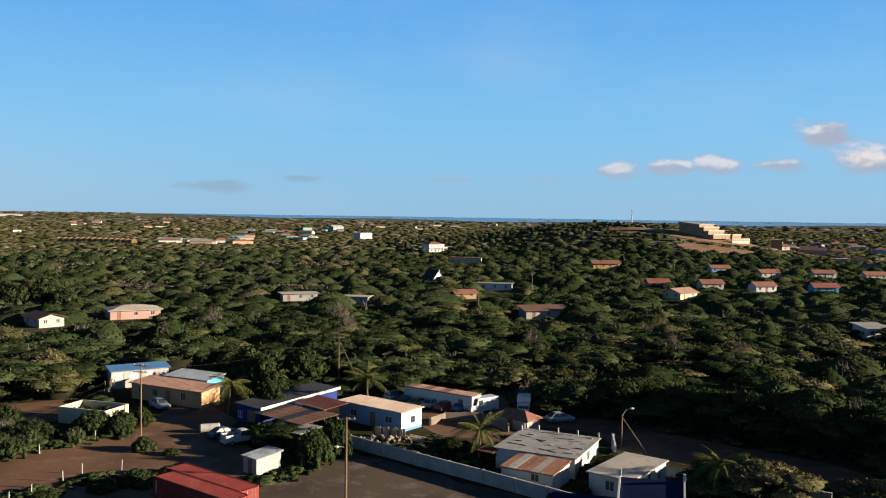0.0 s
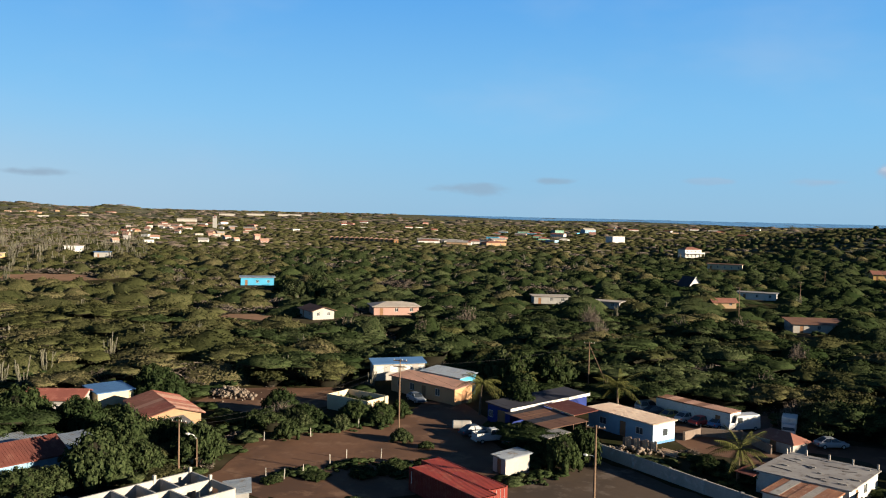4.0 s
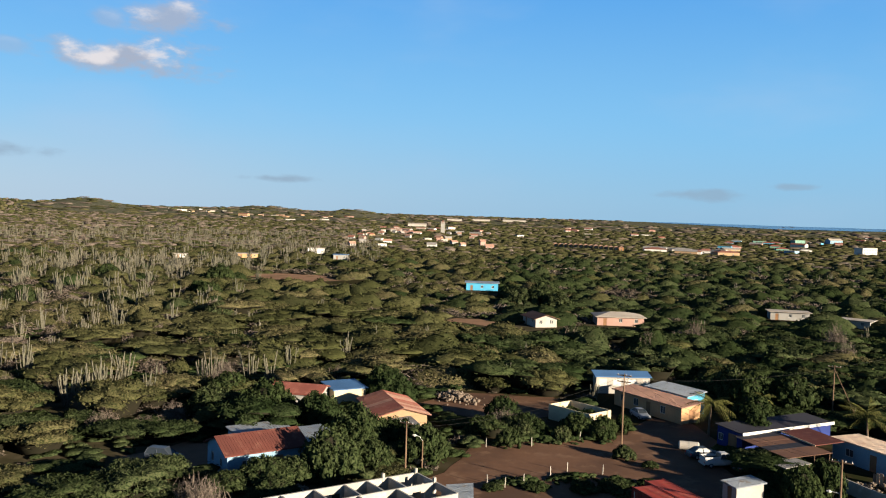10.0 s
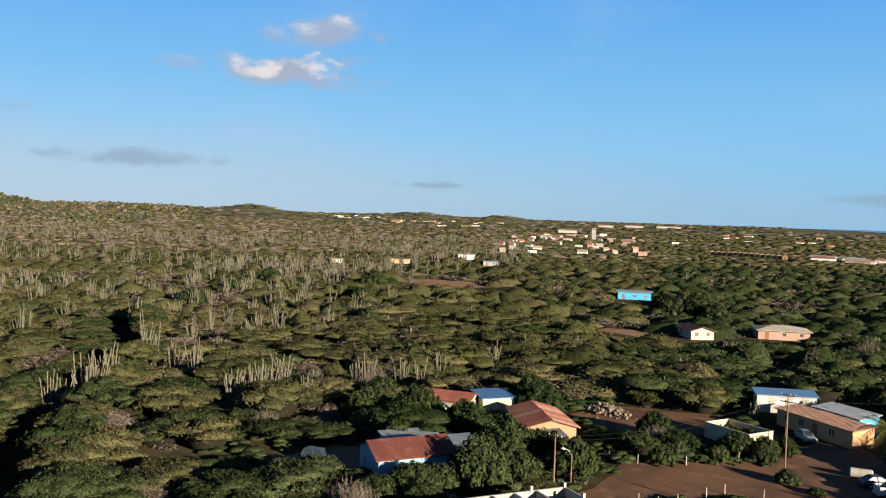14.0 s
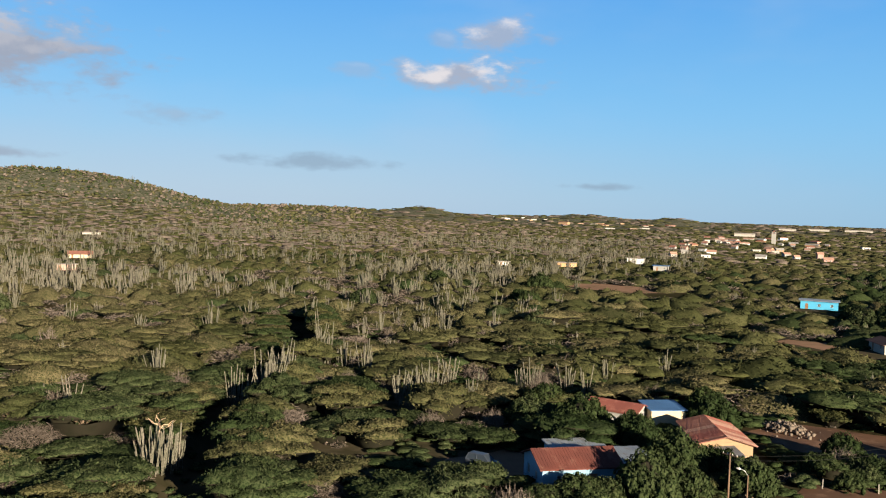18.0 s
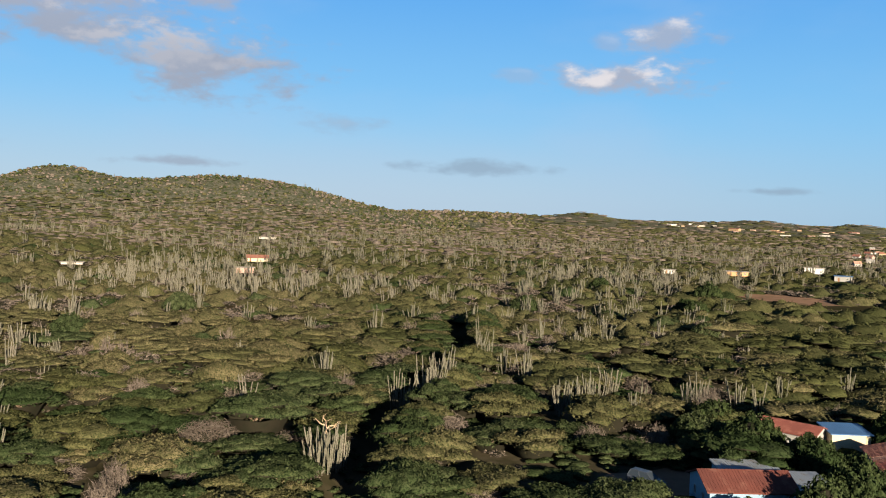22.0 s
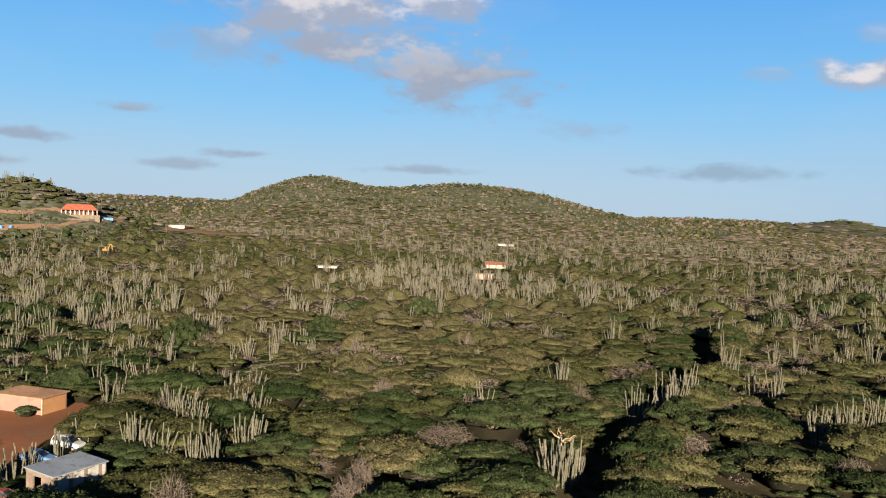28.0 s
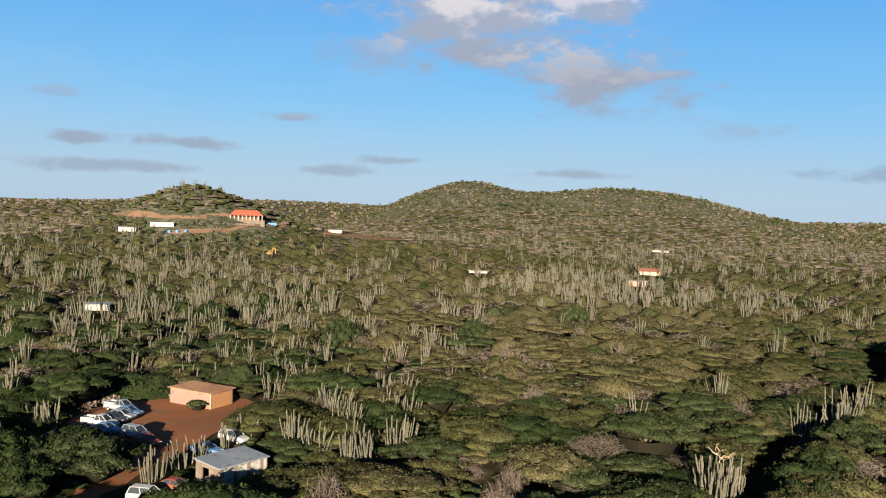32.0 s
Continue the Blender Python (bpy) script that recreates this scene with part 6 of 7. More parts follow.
def pad(c, R, th, sides, rings, leaves, leaf):
    """One flat, lumpy spray of a thorn tree's crown, its underside coloured dark for shade."""
    ph = rs.uniform(0, 6.28, 6)
    wave = rs.normal(0, 1, (3, 2)) * 3.0 / R

    def edge(t):
        return R * (0.9 + 0.16 * np.sin(2 * t + ph[0]) + 0.12 * np.sin(3 * t + ph[1]) + 0.08 * np.sin(5 * t + ph[2]))

    def top(x, y, f):
        return c[2] - th * (f ** 2.2 - 0.16 * sum(np.sin(x * w[0] + y * w[1] + p) for w, p in zip(wave, ph[3:])))

    t = np.arange(sides) * 2 * math.pi / sides + ph[3]
    vs = [np.array([[0, 0, top(0.0, 0.0, 0.0)]])]
    for f in np.linspace(0, 1, rings + 1)[1:] ** 0.8:
        r = edge(t) * f * rs.uniform(0.86, 1.1, sides)
        x, y = np.cos(t) * r, np.sin(t) * r
        vs.append(np.stack([x, y, top(x, y, f) - th * rs.uniform(0.0, 0.3, sides) * f], -1))
    r = edge(t) * 0.62
    vs.append(np.stack([np.cos(t) * r, np.sin(t) * r, c[2] - th * rs.uniform(1.4, 2.0, sides)], -1))
    k = np.arange(sides)
    q = (k + 1) % sides
    tr = [np.stack([k * 0, 1 + k, 1 + q], -1)]
    for i in range(rings):
        a, b = 1 + i * sides, 1 + (i + 1) * sides
        tr += [np.stack([a + k, b + k, b + q], -1), np.stack([a + k, b + q, a + q], -1)]
    tr = np.concatenate(tr)
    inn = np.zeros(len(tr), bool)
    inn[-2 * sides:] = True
    v = np.concatenate(vs) + [c[0], c[1], 0]
    if not leaves:
        return [(v, tr, inn)]
    f = np.sqrt(rs.uniform(0, 1.15, leaves))
    a = rs.uniform(0, 6.28, leaves)
    r = edge(a) * f
    x, y = np.cos(a) * r, np.sin(a) * r
    p = np.stack([x + c[0], y + c[1], top(x, y, f) + rs.uniform(-0.5, 0.7, leaves) * leaf * 0.7 - (f > 0.8) * rs.uniform(0, 0.7, leaves) * th], -1)
    n = np.stack([np.cos(a) * th / R * 2.2 * f, np.sin(a) * th / R * 2.2 * f, np.ones(leaves)], -1)
    lv, lt = cards(p, n, leaf, leaf * 0.42, False)
    return [(v, tr, inn), (lv, lt)]


def thorn(R, H, pads, sides, rings, leaves, leaf, stem=6):
    """A broad, low thorn tree: flat sprays at uneven heights over a hollow coloured dark for shade."""
    pieces = []
    spin = rs.uniform(0, 6)
    for i in range(pads):
        a, d = i * 2.399 + spin, R * 0.72 * math.sqrt((i + 0.25) / pads) if pads > 1 else 0.0
        pr = R * rs.uniform(0.75, 1.25) * (1.25 / math.sqrt(pads) if pads > 1 else 0.85)
        c = (math.cos(a) * d, math.sin(a) * d, H * (1 - 0.38 * (d / R) ** 2) * rs.uniform(0.84, 1.04))
        pieces += pad(c, pr, pr * rs.uniform(0.15, 0.27), sides, rings, leaves // pads, leaf)
    # a skirt in the shade colour fills the hollow under the sprays
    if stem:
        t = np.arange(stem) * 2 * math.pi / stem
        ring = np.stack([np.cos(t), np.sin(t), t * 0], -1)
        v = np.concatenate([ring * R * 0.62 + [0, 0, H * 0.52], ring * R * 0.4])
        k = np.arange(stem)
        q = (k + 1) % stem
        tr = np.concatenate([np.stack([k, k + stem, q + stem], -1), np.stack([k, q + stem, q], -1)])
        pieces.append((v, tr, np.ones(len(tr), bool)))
    return join(pieces)


def mound(R, H, sides, rings, leaves, leaf):
    """A low, rounded thorn bush whose crown reaches the ground, with leaf sprays all over."""
    ph = rs.uniform(0, 6.28, 4)
    t = np.arange(sides) * 2 * math.pi / sides

    def at(a, f):
        r = R * f * (1 + 0.2 * np.sin(2 * a + ph[0]) + 0.12 * np.sin(3 * a + ph[1]))
        x, y = np.cos(a) * r, np.sin(a) * r
        lump = 0.10 * np.sin(x * 5.2 / R + ph[2]) + 0.10 * np.sin(y * 5.8 / R + ph[3])
        return np.stack([x, y, H * np.maximum(0, 1 - f ** 2.6 + 1.5 * lump * (1 - f ** 2))], -1)

    vs = [at(np.zeros(1), 0.0)]
    for f in np.linspace(0, 1, rings + 1)[1:]:
        vs.append(at(t, f) + rs.normal(0, 0.05, (sides, 3)) * [R, R, H * (f < 1)])
    k = np.arange(sides)
    q = (k + 1) % sides
    tr = [np.stack([k * 0, 1 + k, 1 + q], -1)]
    for i in range(rings - 1):
        a, b = 1 + i * sides, 1 + (i + 1) * sides
        tr += [np.stack([a + k, b + k, b + q], -1), np.stack([a + k, b + q, a + q], -1)]
    f, a = np.sqrt(rs.uniform(0, 0.9, leaves)), rs.uniform(0, 6.28, leaves)
    p = at(a, f) + rs.uniform(-0.3, 0.9, (leaves, 1)) * [0, 0, leaf]
    n = np.stack([np.cos(a) * f, np.sin(a) * f, np.full(leaves, 0.8)], -1)
    return join([(np.concatenate(vs), np.concatenate(tr)), cards(p, n, leaf, leaf * 0.42, False)])


def dry_mound(R, H, twigs, width, sides=7):
    """A leafless thorn bush: a mound of fine grey branches over a core coloured dark for shade."""
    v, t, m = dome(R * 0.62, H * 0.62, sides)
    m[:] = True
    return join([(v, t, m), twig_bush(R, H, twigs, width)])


def dome(R, H, sides=5):
    """A small rounded bush for the distance: two uneven rings and a tip."""
    t = np.arange(sides) * 2 * math.pi / sides
    ring = np.stack([np.cos(t), np.sin(t), t * 0], -1)
    a = ring * R * rs.uniform(0.75, 1.15, (sides, 1)) + [0, 0, H * 0.12]
    b = ring * R * rs.uniform(0.55, 0.9, (sides, 1)) + np.stack([t * 0, t * 0, H * rs.uniform(0.6, 0.85, sides)], -1)
    v = np.concatenate([a, b, [[rs.normal(0, R * 0.15), rs.normal(0, R * 0.15), H]]])
    k = np.arange(sides)
    q = (k + 1) % sides
    tr = np.concatenate([np.stack([k, q, q + sides], -1), np.stack([k, q + sides, k + sides], -1), np.stack([k + sides, q + sides, k * 0 + 2 * sides], -1)])
    return v, tr, np.zeros(len(tr), bool)


def twig_bush(R, H, twigs, width):
    """A leafless bush of fine branches."""
    n = unit(rs.normal(0, 1, (twigs, 3)) * [1, 1, 0.7] + [0, 0, 0.45])
    n[:, 2] = np.abs(n[:, 2])
    tip = n * np.array([R, R, H]) * rs.uniform(0.75, 1.08, (twigs, 1))
    root = tip * rs.uniform(0.45, 0.8, (twigs, 1)) + rs.normal(0, 0.16, (twigs, 3)) * [R, R, H]
    root[:, 2] = np.abs(root[:, 2])
    side = unit(np.cross(tip - root, rs.normal(0, 1, (twigs, 3)))) * width
    v = np.stack([root - side, root + side, tip], 1).reshape(-1, 3)
    t = np.arange(twigs)[:, None] * 3 + [0, 1, 2]
    return v, t, np.zeros(len(t), bool)


def cactus_far(stems, sides=4, r0=0.078):
    pieces = []
    for _ in range(stems):
        d, a = abs(rs.normal(0, 0.7)), rs.uniform(0, 6.28)
        h, r = rs.uniform(1.9, 4.4) * max(0.5, 1.1 - 0.3 * d), r0 * rs.uniform(0.85, 1.25)
        lean = rs.normal(0, 0.05, 2) + np.array([math.cos(a), math.sin(a)]) * 0.24 * d
        t = np.arange(sides) * 2 * math.pi / sides + rs.uniform(0, 3)
        ring = np.stack([np.cos(t) * r, np.sin(t) * r, t * 0], -1)
        foot = np.array([math.cos(a) * d, math.sin(a) * d, 0])
        tip = foot + [lean[0] * h, lean[1] * h, h]
        v = np.concatenate([ring * 0.8 + foot, ring + tip - [0, 0, r], (tip + [0, 0, r * 0.5])[None]])
        k = np.arange(sides)
        q = (k + 1) % sides
        tr = np.concatenate([np.stack([k, q, q + sides], -1), np.stack([k, q + sides, k + sides], -1), np.stack([k + sides, q + sides, k * 0 + 2 * sides], -1)])
        pieces.append((v, tr))
    return join(pieces)


def spread(templates, xs, ys, scale, squash):
    """Many plants in one mesh."""
    pick = rs.randint(0, len(templates), len(xs))
    zs = land(xs, ys)
    pieces, tones = [], []
    for i, (v, t, inn) in enumerate(templates):
        m = np.where(pick == i)[0]
        if not len(m):
            continue
        a = rs.uniform(0, 2 * math.pi, len(m))
        c, s = np.cos(a)[:, None], np.sin(a)[:, None]
        x = (v[None, :, 0] * c - v[None, :, 1] * s) * scale[m, None] + xs[m, None]
        y = (v[None, :, 0] * s + v[None, :, 1] * c) * scale[m, None] + ys[m, None]
        z = v[None, :, 2] * (scale[m] * squash[m])[:, None] + zs[m, None] - 0.05
        pieces.append((np.stack([x, y, z], -1).reshape(-1, 3), (t[None] + (np.arange(len(m)) * len(v))[:, None, None]).reshape(-1, 3), np.tile(inn, len(m))))
        tones.append(np.repeat(1.0 + np.clip(rs.uniform(0, 1, len(m)) + 0.6 * pale(xs[m], ys[m]), 0, 1), len(v)))
    return *join(pieces), np.concatenate(tones)


def pale(xs, ys):
    """Where the scrub is drier and paler: the open plain below the hill."""
    r, a = np.hypot(xs, ys), np.degrees(np.arctan2(-xs, ys))
    return smooth((a - 66) / 10) * smooth((104 - a) / 8) * smooth((r - 150) / 60) * smooth((520 - r) / 150)


def in_poly(xs, ys, poly):
    inside = np.zeros(len(xs), bool)
    for (x0, y0), (x1, y1) in zip(poly, poly[1:] + poly[:1]):
        hit = ((y0 > ys) != (y1 > ys)) & (xs < (x1 - x0) * (ys - y0) / (y1 - y0 + 1e-9) + x0)
        inside ^= hit
    return inside


def free(xs, ys, grow):
    """True off houses, yards and the trail, with grow metres to spare."""
    keep = np.ones(len(xs), bool)
    for bx, by, br in BLOCKED:
        keep &= np.hypot(xs - bx, ys - by) > br + grow
    for poly in YARDS:
        keep &= ~in_poly(xs, ys, poly)
        if math.hypot(*poly[0]) < 260:
            for (x0, y0), (x1, y1) in zip(poly, poly[1:] + poly[:1]):
                keep &= edge_distance(xs, ys, x0, y0, x1, y1) > grow * 0.8
    for (x0, y0), (x1, y1) in zip(TRAIL, TRAIL[1:]):
        keep &= edge_distance(xs, ys, x0, y0, x1, y1) > 2.8 + grow * 0.95
    return keep


def edge_distance(xs, ys, x0, y0, x1, y1):
    dx, dy = x1 - x0, y1 - y0
    t = np.clip(((xs - x0) * dx + (ys - y0) * dy) / (dx * dx + dy * dy), 0, 1)
    return np.hypot(xs - x0 - t * dx, ys - y0 - t * dy)


def scatter(r0, r1, cell, az0=-33.0, az1=122.0, grow=0.0, jitter=0.46):
    """Uneven even cover of a ring sector; grow keeps plants off yards by that much more."""
    g = np.arange(-r1, r1, cell)
    X, Y = np.meshgrid(g, g)
    xs = (X + rs.uniform(-jitter, jitter, X.shape) * cell).ravel()
    ys = (Y + rs.uniform(-jitter, jitter, X.shape) * cell).ravel()
    r, a = np.hypot(xs, ys), np.degrees(np.arctan2(-xs, ys))
    a = np.where(a < -90, a + 360, a)
    keep = (r >= r0) & (r < r1) & (a > az0) & (a < az1)
    xs, ys = xs[keep], ys[keep]
    keep = free(xs, ys, grow)
    return xs[keep], ys[keep]


def low_zone(xs, ys):
    """True where plants must stay low: in front of far houses."""
    low = np.zeros(len(xs), bool)
    for bx, by, hw, ln in STRIPS:
        d = math.hypot(bx, by)
        ux, uy = -bx / d, -by / d
        u, v = (xs - bx) * ux + (ys - by) * uy, (xs - bx) * uy - (ys - by) * ux
        low |= (u > -4) & (u < ln) & (np.abs(v) < hw + 2.5)
    return low


def field(xs, ys, s, ph=0.0):
    return 0.5 + 0.25 * (np.sin(xs * s + ph) * np.cos(ys * s * 1.3 + ph * 2) + np.sin((xs + ys) * s * 0.7 + 1.7 + ph) * np.sin((xs - ys) * s * 0.9 + ph))


SIZES = ((5.4, 3.3), (4.4, 2.9), (6.4, 3.8), (3.6, 2.7), (5.0, 4.0), (5.9, 3.1))
NEAR_T = [thorn(r, h, p, 9, 2, 2100, 0.25) for (r, h), p in zip(SIZES, (9, 7, 11, 6, 8, 9))]
GARDEN_T = [crown(r, h, p, 2300, 0.27, quad=False, dome=0.85, low=0.42, core=0.80, rag=0.78, inner=True) for r, h, p in ((4.6, 4.2, 30), (4.0, 3.8, 24), (5.0, 4.6, 34))]
NEAR_D = [dry_mound(3.6, 2.5, 1500, 0.04), dry_mound(2.8, 2.2, 1200, 0.035), dry_mound(4.4, 2.7, 1700, 0.04), twig_bush(2.4, 4.4, 600, 0.04)]
MID_T = [thorn(r, h, p, 8, 2, 400, 0.36, 5) for (r, h), p in zip(SIZES, (6, 5, 7, 4, 6, 6))] + [mound(r, h * 0.85, 10, 3, 400, 0.36) for r, h in SIZES]
MID_D = [dry_mound(3.6, 2.5, 380, 0.09), dry_mound(2.8, 2.2, 300, 0.085), dry_mound(4.4, 2.7, 420, 0.09), twig_bush(2.3, 4.8, 170, 0.07)]
FAR_T = [crown(r, h, p, 22, 0.9, quad=False, low=0, core=0.88) for r, h, p in ((4.6, 3.2, 3), (3.8, 2.8, 3), (5.2, 3.4, 4), (4.2, 3.7, 3))]
SCRUB_T = [mound(r, h * 0.95, 8, 3, 90, 0.5) for r, h in SIZES]
SCRUB_F = [mound(r, h * 0.95, 6, 2, 24, 0.7) for r, h in SIZES]
SCRUB_D = [dry_mound(3.4, 2.3, 76, 0.2, 5), dry_mound(4.4, 2.5, 90, 0.2, 5), dry_mound(2.6, 2.1, 60, 0.18, 5)]
FAR_D = [dry_mound(3.6, 2.4, 26, 0.4, 5), dry_mound(4.6, 2.6, 30, 0.4, 5)]
VFAR_T = [dome(r, h) for r, h in ((4.6, 1.7), (4.0, 1.6), (5.6, 1.9), (3.4, 2.3), (6.2, 1.7), (4.2, 2.0))]
CACT_T = [cactus_far(k, 4) for k in (9, 14, 20, 26, 5, 12)]
CACT_F = [cactus_far(k, 3, 0.13) for k in (5, 7, 9)]

trunk_mesh = Form()
trunk_mesh.tube([(0, 0, -0.1), (0.1, 0.05, 0.9), (0.3, 0.1, 1.7)], [0.22, 0.16, 0.1], 6)
for k in range(4):
    a = k * 1.6 + 0.4
    trunk_mesh.tube([(0.1, 0.05, 0.8), (math.cos(a) * 0.8, math.sin(a) * 0.8, 1.6), (math.cos(a) * 1.9, math.sin(a) * 1.9, 2.1)], [0.12, 0.09, 0.04], 5)
trunk_mesh = trunk_mesh.mesh("trunk")
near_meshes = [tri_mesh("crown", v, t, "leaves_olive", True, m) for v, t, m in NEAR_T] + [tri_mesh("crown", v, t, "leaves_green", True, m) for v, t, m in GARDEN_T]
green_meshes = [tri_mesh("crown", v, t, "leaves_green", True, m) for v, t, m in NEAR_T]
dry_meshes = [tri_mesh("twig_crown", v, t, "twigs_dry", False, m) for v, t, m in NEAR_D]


def tree(x, y, s, mesh, tall=1.0, dry=False):
    m = pose(x, y, float(land(x, y)) - 0.05, 0, 0, rs.uniform(0, 360)) @ Matrix.Diagonal((s, s, s * tall, 1))
    if dry:
        ob = thing("thorn_bush", m, "leafless grey-brown thorn bush in dry scrub", "bush", "dry thorn bushes")
        part("twig_crown", mesh, "", ob)
        return
    big = tall > 1.25
    ob = thing("garden_tree" if big else "thorn_tree", m, "broad dark green tree with a dense leafy crown" if big else "spreading olive-green thorn tree with a flat crown", "tree", "garden trees" if big else "thorn trees")
    part("crown", mesh, "", ob)
    part("trunk", trunk_mesh, "bark", ob)


# tall cactus clumps along the gully: place, stems, width
CLUMPS = [(-102, 36, 30, 2.8), (-104.5, 39, 10, 1.4), (-132, 59, 14, 1.8), (-132.5, 64.8, 22, 2.4), (-143, 72.5, 18, 2.2), (-154, 88, 7, 1.4), (-173, 97, 6, 1.2), (-139, 88, 7, 1.2), (-118, 82, 10, 1.8), (-118, 86, 12, 2.0), (-120, 90, 12, 2.0), (-127, 99, 9, 1.4),
                   (-117, 111, 8, 1.6), (-112, 115, 8, 1.4), (-104, 112, 5, .8), (-112, 126, 6, 1.0), (-108, 138, 5, 1.0), (-111, 154, 6, 1.2), (-115, 80, 5, 1.0), (-201, 82, 8, 1.4)]
for x, y, k, w in CLUMPS:
    clear(x, y, w * 0.6)
    for q in (3.5, 7.0):
        clear(x * (1 - q / math.hypot(x, y)), y * (1 - q / math.hypot(x, y)), 1.4)
for x, y, r in ((26.5, 105.5, 4.5), (31, 101, 4), (21.5, 113, 4), (17, 118, 3), (36, 97, 3)):
    clear(x, y, r)
ROADSIDE = [(18, 133), (29, 132), (41, 120), (50, 113), (58, 102), (66, 91)]
# garden trees round the houses, then the nearest scrub one by one
GARDEN = [(-62, 77, 1.2, 1.5), (-60, 82, 1.1, 1.4), (-57, 89, 1.3, 1.4), (-66.5, 88, 1.3, 1.4), (-64, 92, 1.0, 1.2), (-60, 94, .9, 1.2), (-76, 92, 1.2, 1.3), (-80, 96, 1.3, 1.3), (-86, 92, 1.4, 1.3), (-95, 90, 1.4, 1.2),
          (-100, 98, 1.3, 1.2), (-58, 105, .9, 1.1), (-52, 109, .8, 1.1), (-55, 113, .8, 1.0), (-47, 114, .8, 1.2)] + [
    (-44, 116.5, .8, 1.3), (-78, 112, 1.3, 1.3), (-84, 118, 1.4, 1.4), (-15.0, 100.8, .75, 1.8), (-13, 104.5, .85, 2.1),
          (-17, 103.5, .7, 1.6), (-19.6, 106.4, .45, 1.2), (-17.5, 112, .5, .9), (1.4, 106.5, .62, 1.2), (3.2, 109.5, .4, 1.0), (-30, 146, 1.5, 1.6), (-24, 148, 1.5, 1.5), (-34, 150, 1.3, 1.5), (-28, 139, 1.2, 1.2), (-62, 92, 1.0, 1.5)]
BUSHES = [(-51.8, 102, .6, 1.3), (-52.4, 107.0, .6, 1.3), (-47.4, 109.4, .6, 1.3), (-43, 113.4, .6, 1.2), (-42.4, 120, .5, 1.6), (-48.2, 121, .7, 1.25), (-51.4, 122, .65, 1.2), (-25.3, 125.6, .9, 1.6), (-54.5, 108, .7, 1.3), (-59, 114, .9, 1.3), (-34, 92.6, .45, .7), (-36.6, 90.2, .4, .7), (-23, 116.6, .35, 1.0), (-21, 114.8, .4, 1.0), (12.4, 88.2, .5, 1.0), (15.2, 90.6, .45, 1.2), (17.2, 97.6, .4, 1.4)] + [
    (33, 90, .5, .8), (36.5, 88, .5, .7), (41, 85, .6, .8), (28, 95, .35, .6), (-64.3, 73.2, .9, 1.0), (-62.5, 78.5, 1.0, 1.2), (-65.6, 70.2, 1.15, 1.0), (-67.5, 66.5, 1.0, .8), (-62, 68, .9, .9), (-77, 66, 1.1, .9), (-37.2, 106.2, .5, 1.1), (-33.2, 104.5, .35, .8), (-31, 97, .5, .6), (-34, 94, .6, .5), (-37, 92, .5, .6), (-29, 95.5, .6, .6), (-41, 88, .6, .5), (-45, 85, .5, .5)]
for x, y, r in ((-101, -30.5, 3.5), (-95, -29, 3.5), (-107, -29, 2.5), (-112, -28, 2)):
    clear(x, y, r)
# tall trees on the far side of the dirt road
for k in range(15):
    t_ = k / 14 * 4.999
    (x0, y0), (x1, y1) = ROADSIDE[int(t_)], ROADSIDE[int(t_) + 1]
    u_ = t_ - int(t_)
    if 92 < y0 + (y1 - y0) * u_ < 99.5:
        continue                     # a gap lets the low sun onto the road
    tree(x0 + (x1 - x0) * u_ + rs.uniform(-1, 1), y0 + (y1 - y0) * u_ + rs.uniform(-1, 1), rs.uniform(1.0, 1.3), green_meshes[rs.randint(6)], rs.uniform(1.3, 1.7))
# round dark green trees standing out in the olive scrub
for x, y, s_ in ((-131, 263, 1.5), (-124, 268, 1.7), (-116, 262, 1.4), (-137, 268, 1.3), (-218, 203, 1.3), (-226, 206, 1.1), (-262, 250, 1.4), (-300, 225, 1.3), (-176, 168, 1.0), (-240, 150, 1.2), (-205, -20, 1.2), (-215, 12, 1.1), (-238, -60, 1.3), (-262, 44, 1.1)):
    tree(x, y, s_, near_meshes[6 + rs.randint(3)], 1.3)
# bare grey trees standing over the woods
for x, y, s_ in ((-57, 211, 1.3), (-22.5, 205, 1.2), (-27, 225, 1.4), (48, 176, 1.2), (61.4, 174, 1.1), (-61, 188, 1.1), (20, 190, 1.0)):
    tree(x, y, s_, dry_meshes[3], 1.35, True)
# broad bushes round the scrap yard
BROAD = [(-145.2, -61.1, 1.0, 1.3), (-162.8, -59.7, 1.1, 1.3), (-154, -64, 1.2, 1.3), (-101.6, -37.4, 1.1, 1.0),(-136.9, -35.2, .34, 1.3), (-125.4, -20.8, 1.15, 1.0), (-121.5, -23.4, .8, 1.0), (-93.6, -14.2, 1.15, .75), (-97.6, -12.4, 1.3, .75), (-98.3, -7.6, 1.35, .75), (-97, -2.6, 1.3, .75), (-98.6, 2.4, 1.2, .8), (-130, -21.4, 1.3, .8), (-126.6, -17.4, 1.2, .8), (-146.5, -29.5, .8, 1.1), (-118.5, -6.6, .9, 1.0), (-108.2, -11, .9, .9),
         (-105.6, -40.4, 1.15, 1.15), (-107.8, -37.0, .95, .95), (-107.6, -45, 1.1, 1.2), (-112.4, -43.6, .9, 1.1), (-97.1, -44, 1.2, 1.3), (-92, -41.4, 1.0, 1.3), (-101, -43.4, .9, 1.3), (-139, -56, 1.2, 1.1), (-132, -58, 1.1, 1.1), (-102, -50, 1.1, 1.4), (-110, -57, 1.1, 1.3), (-118, -58, 1.1, 1.2), (-95, -52, 1.1, 1.3), (-86, -29, .8, .9)]
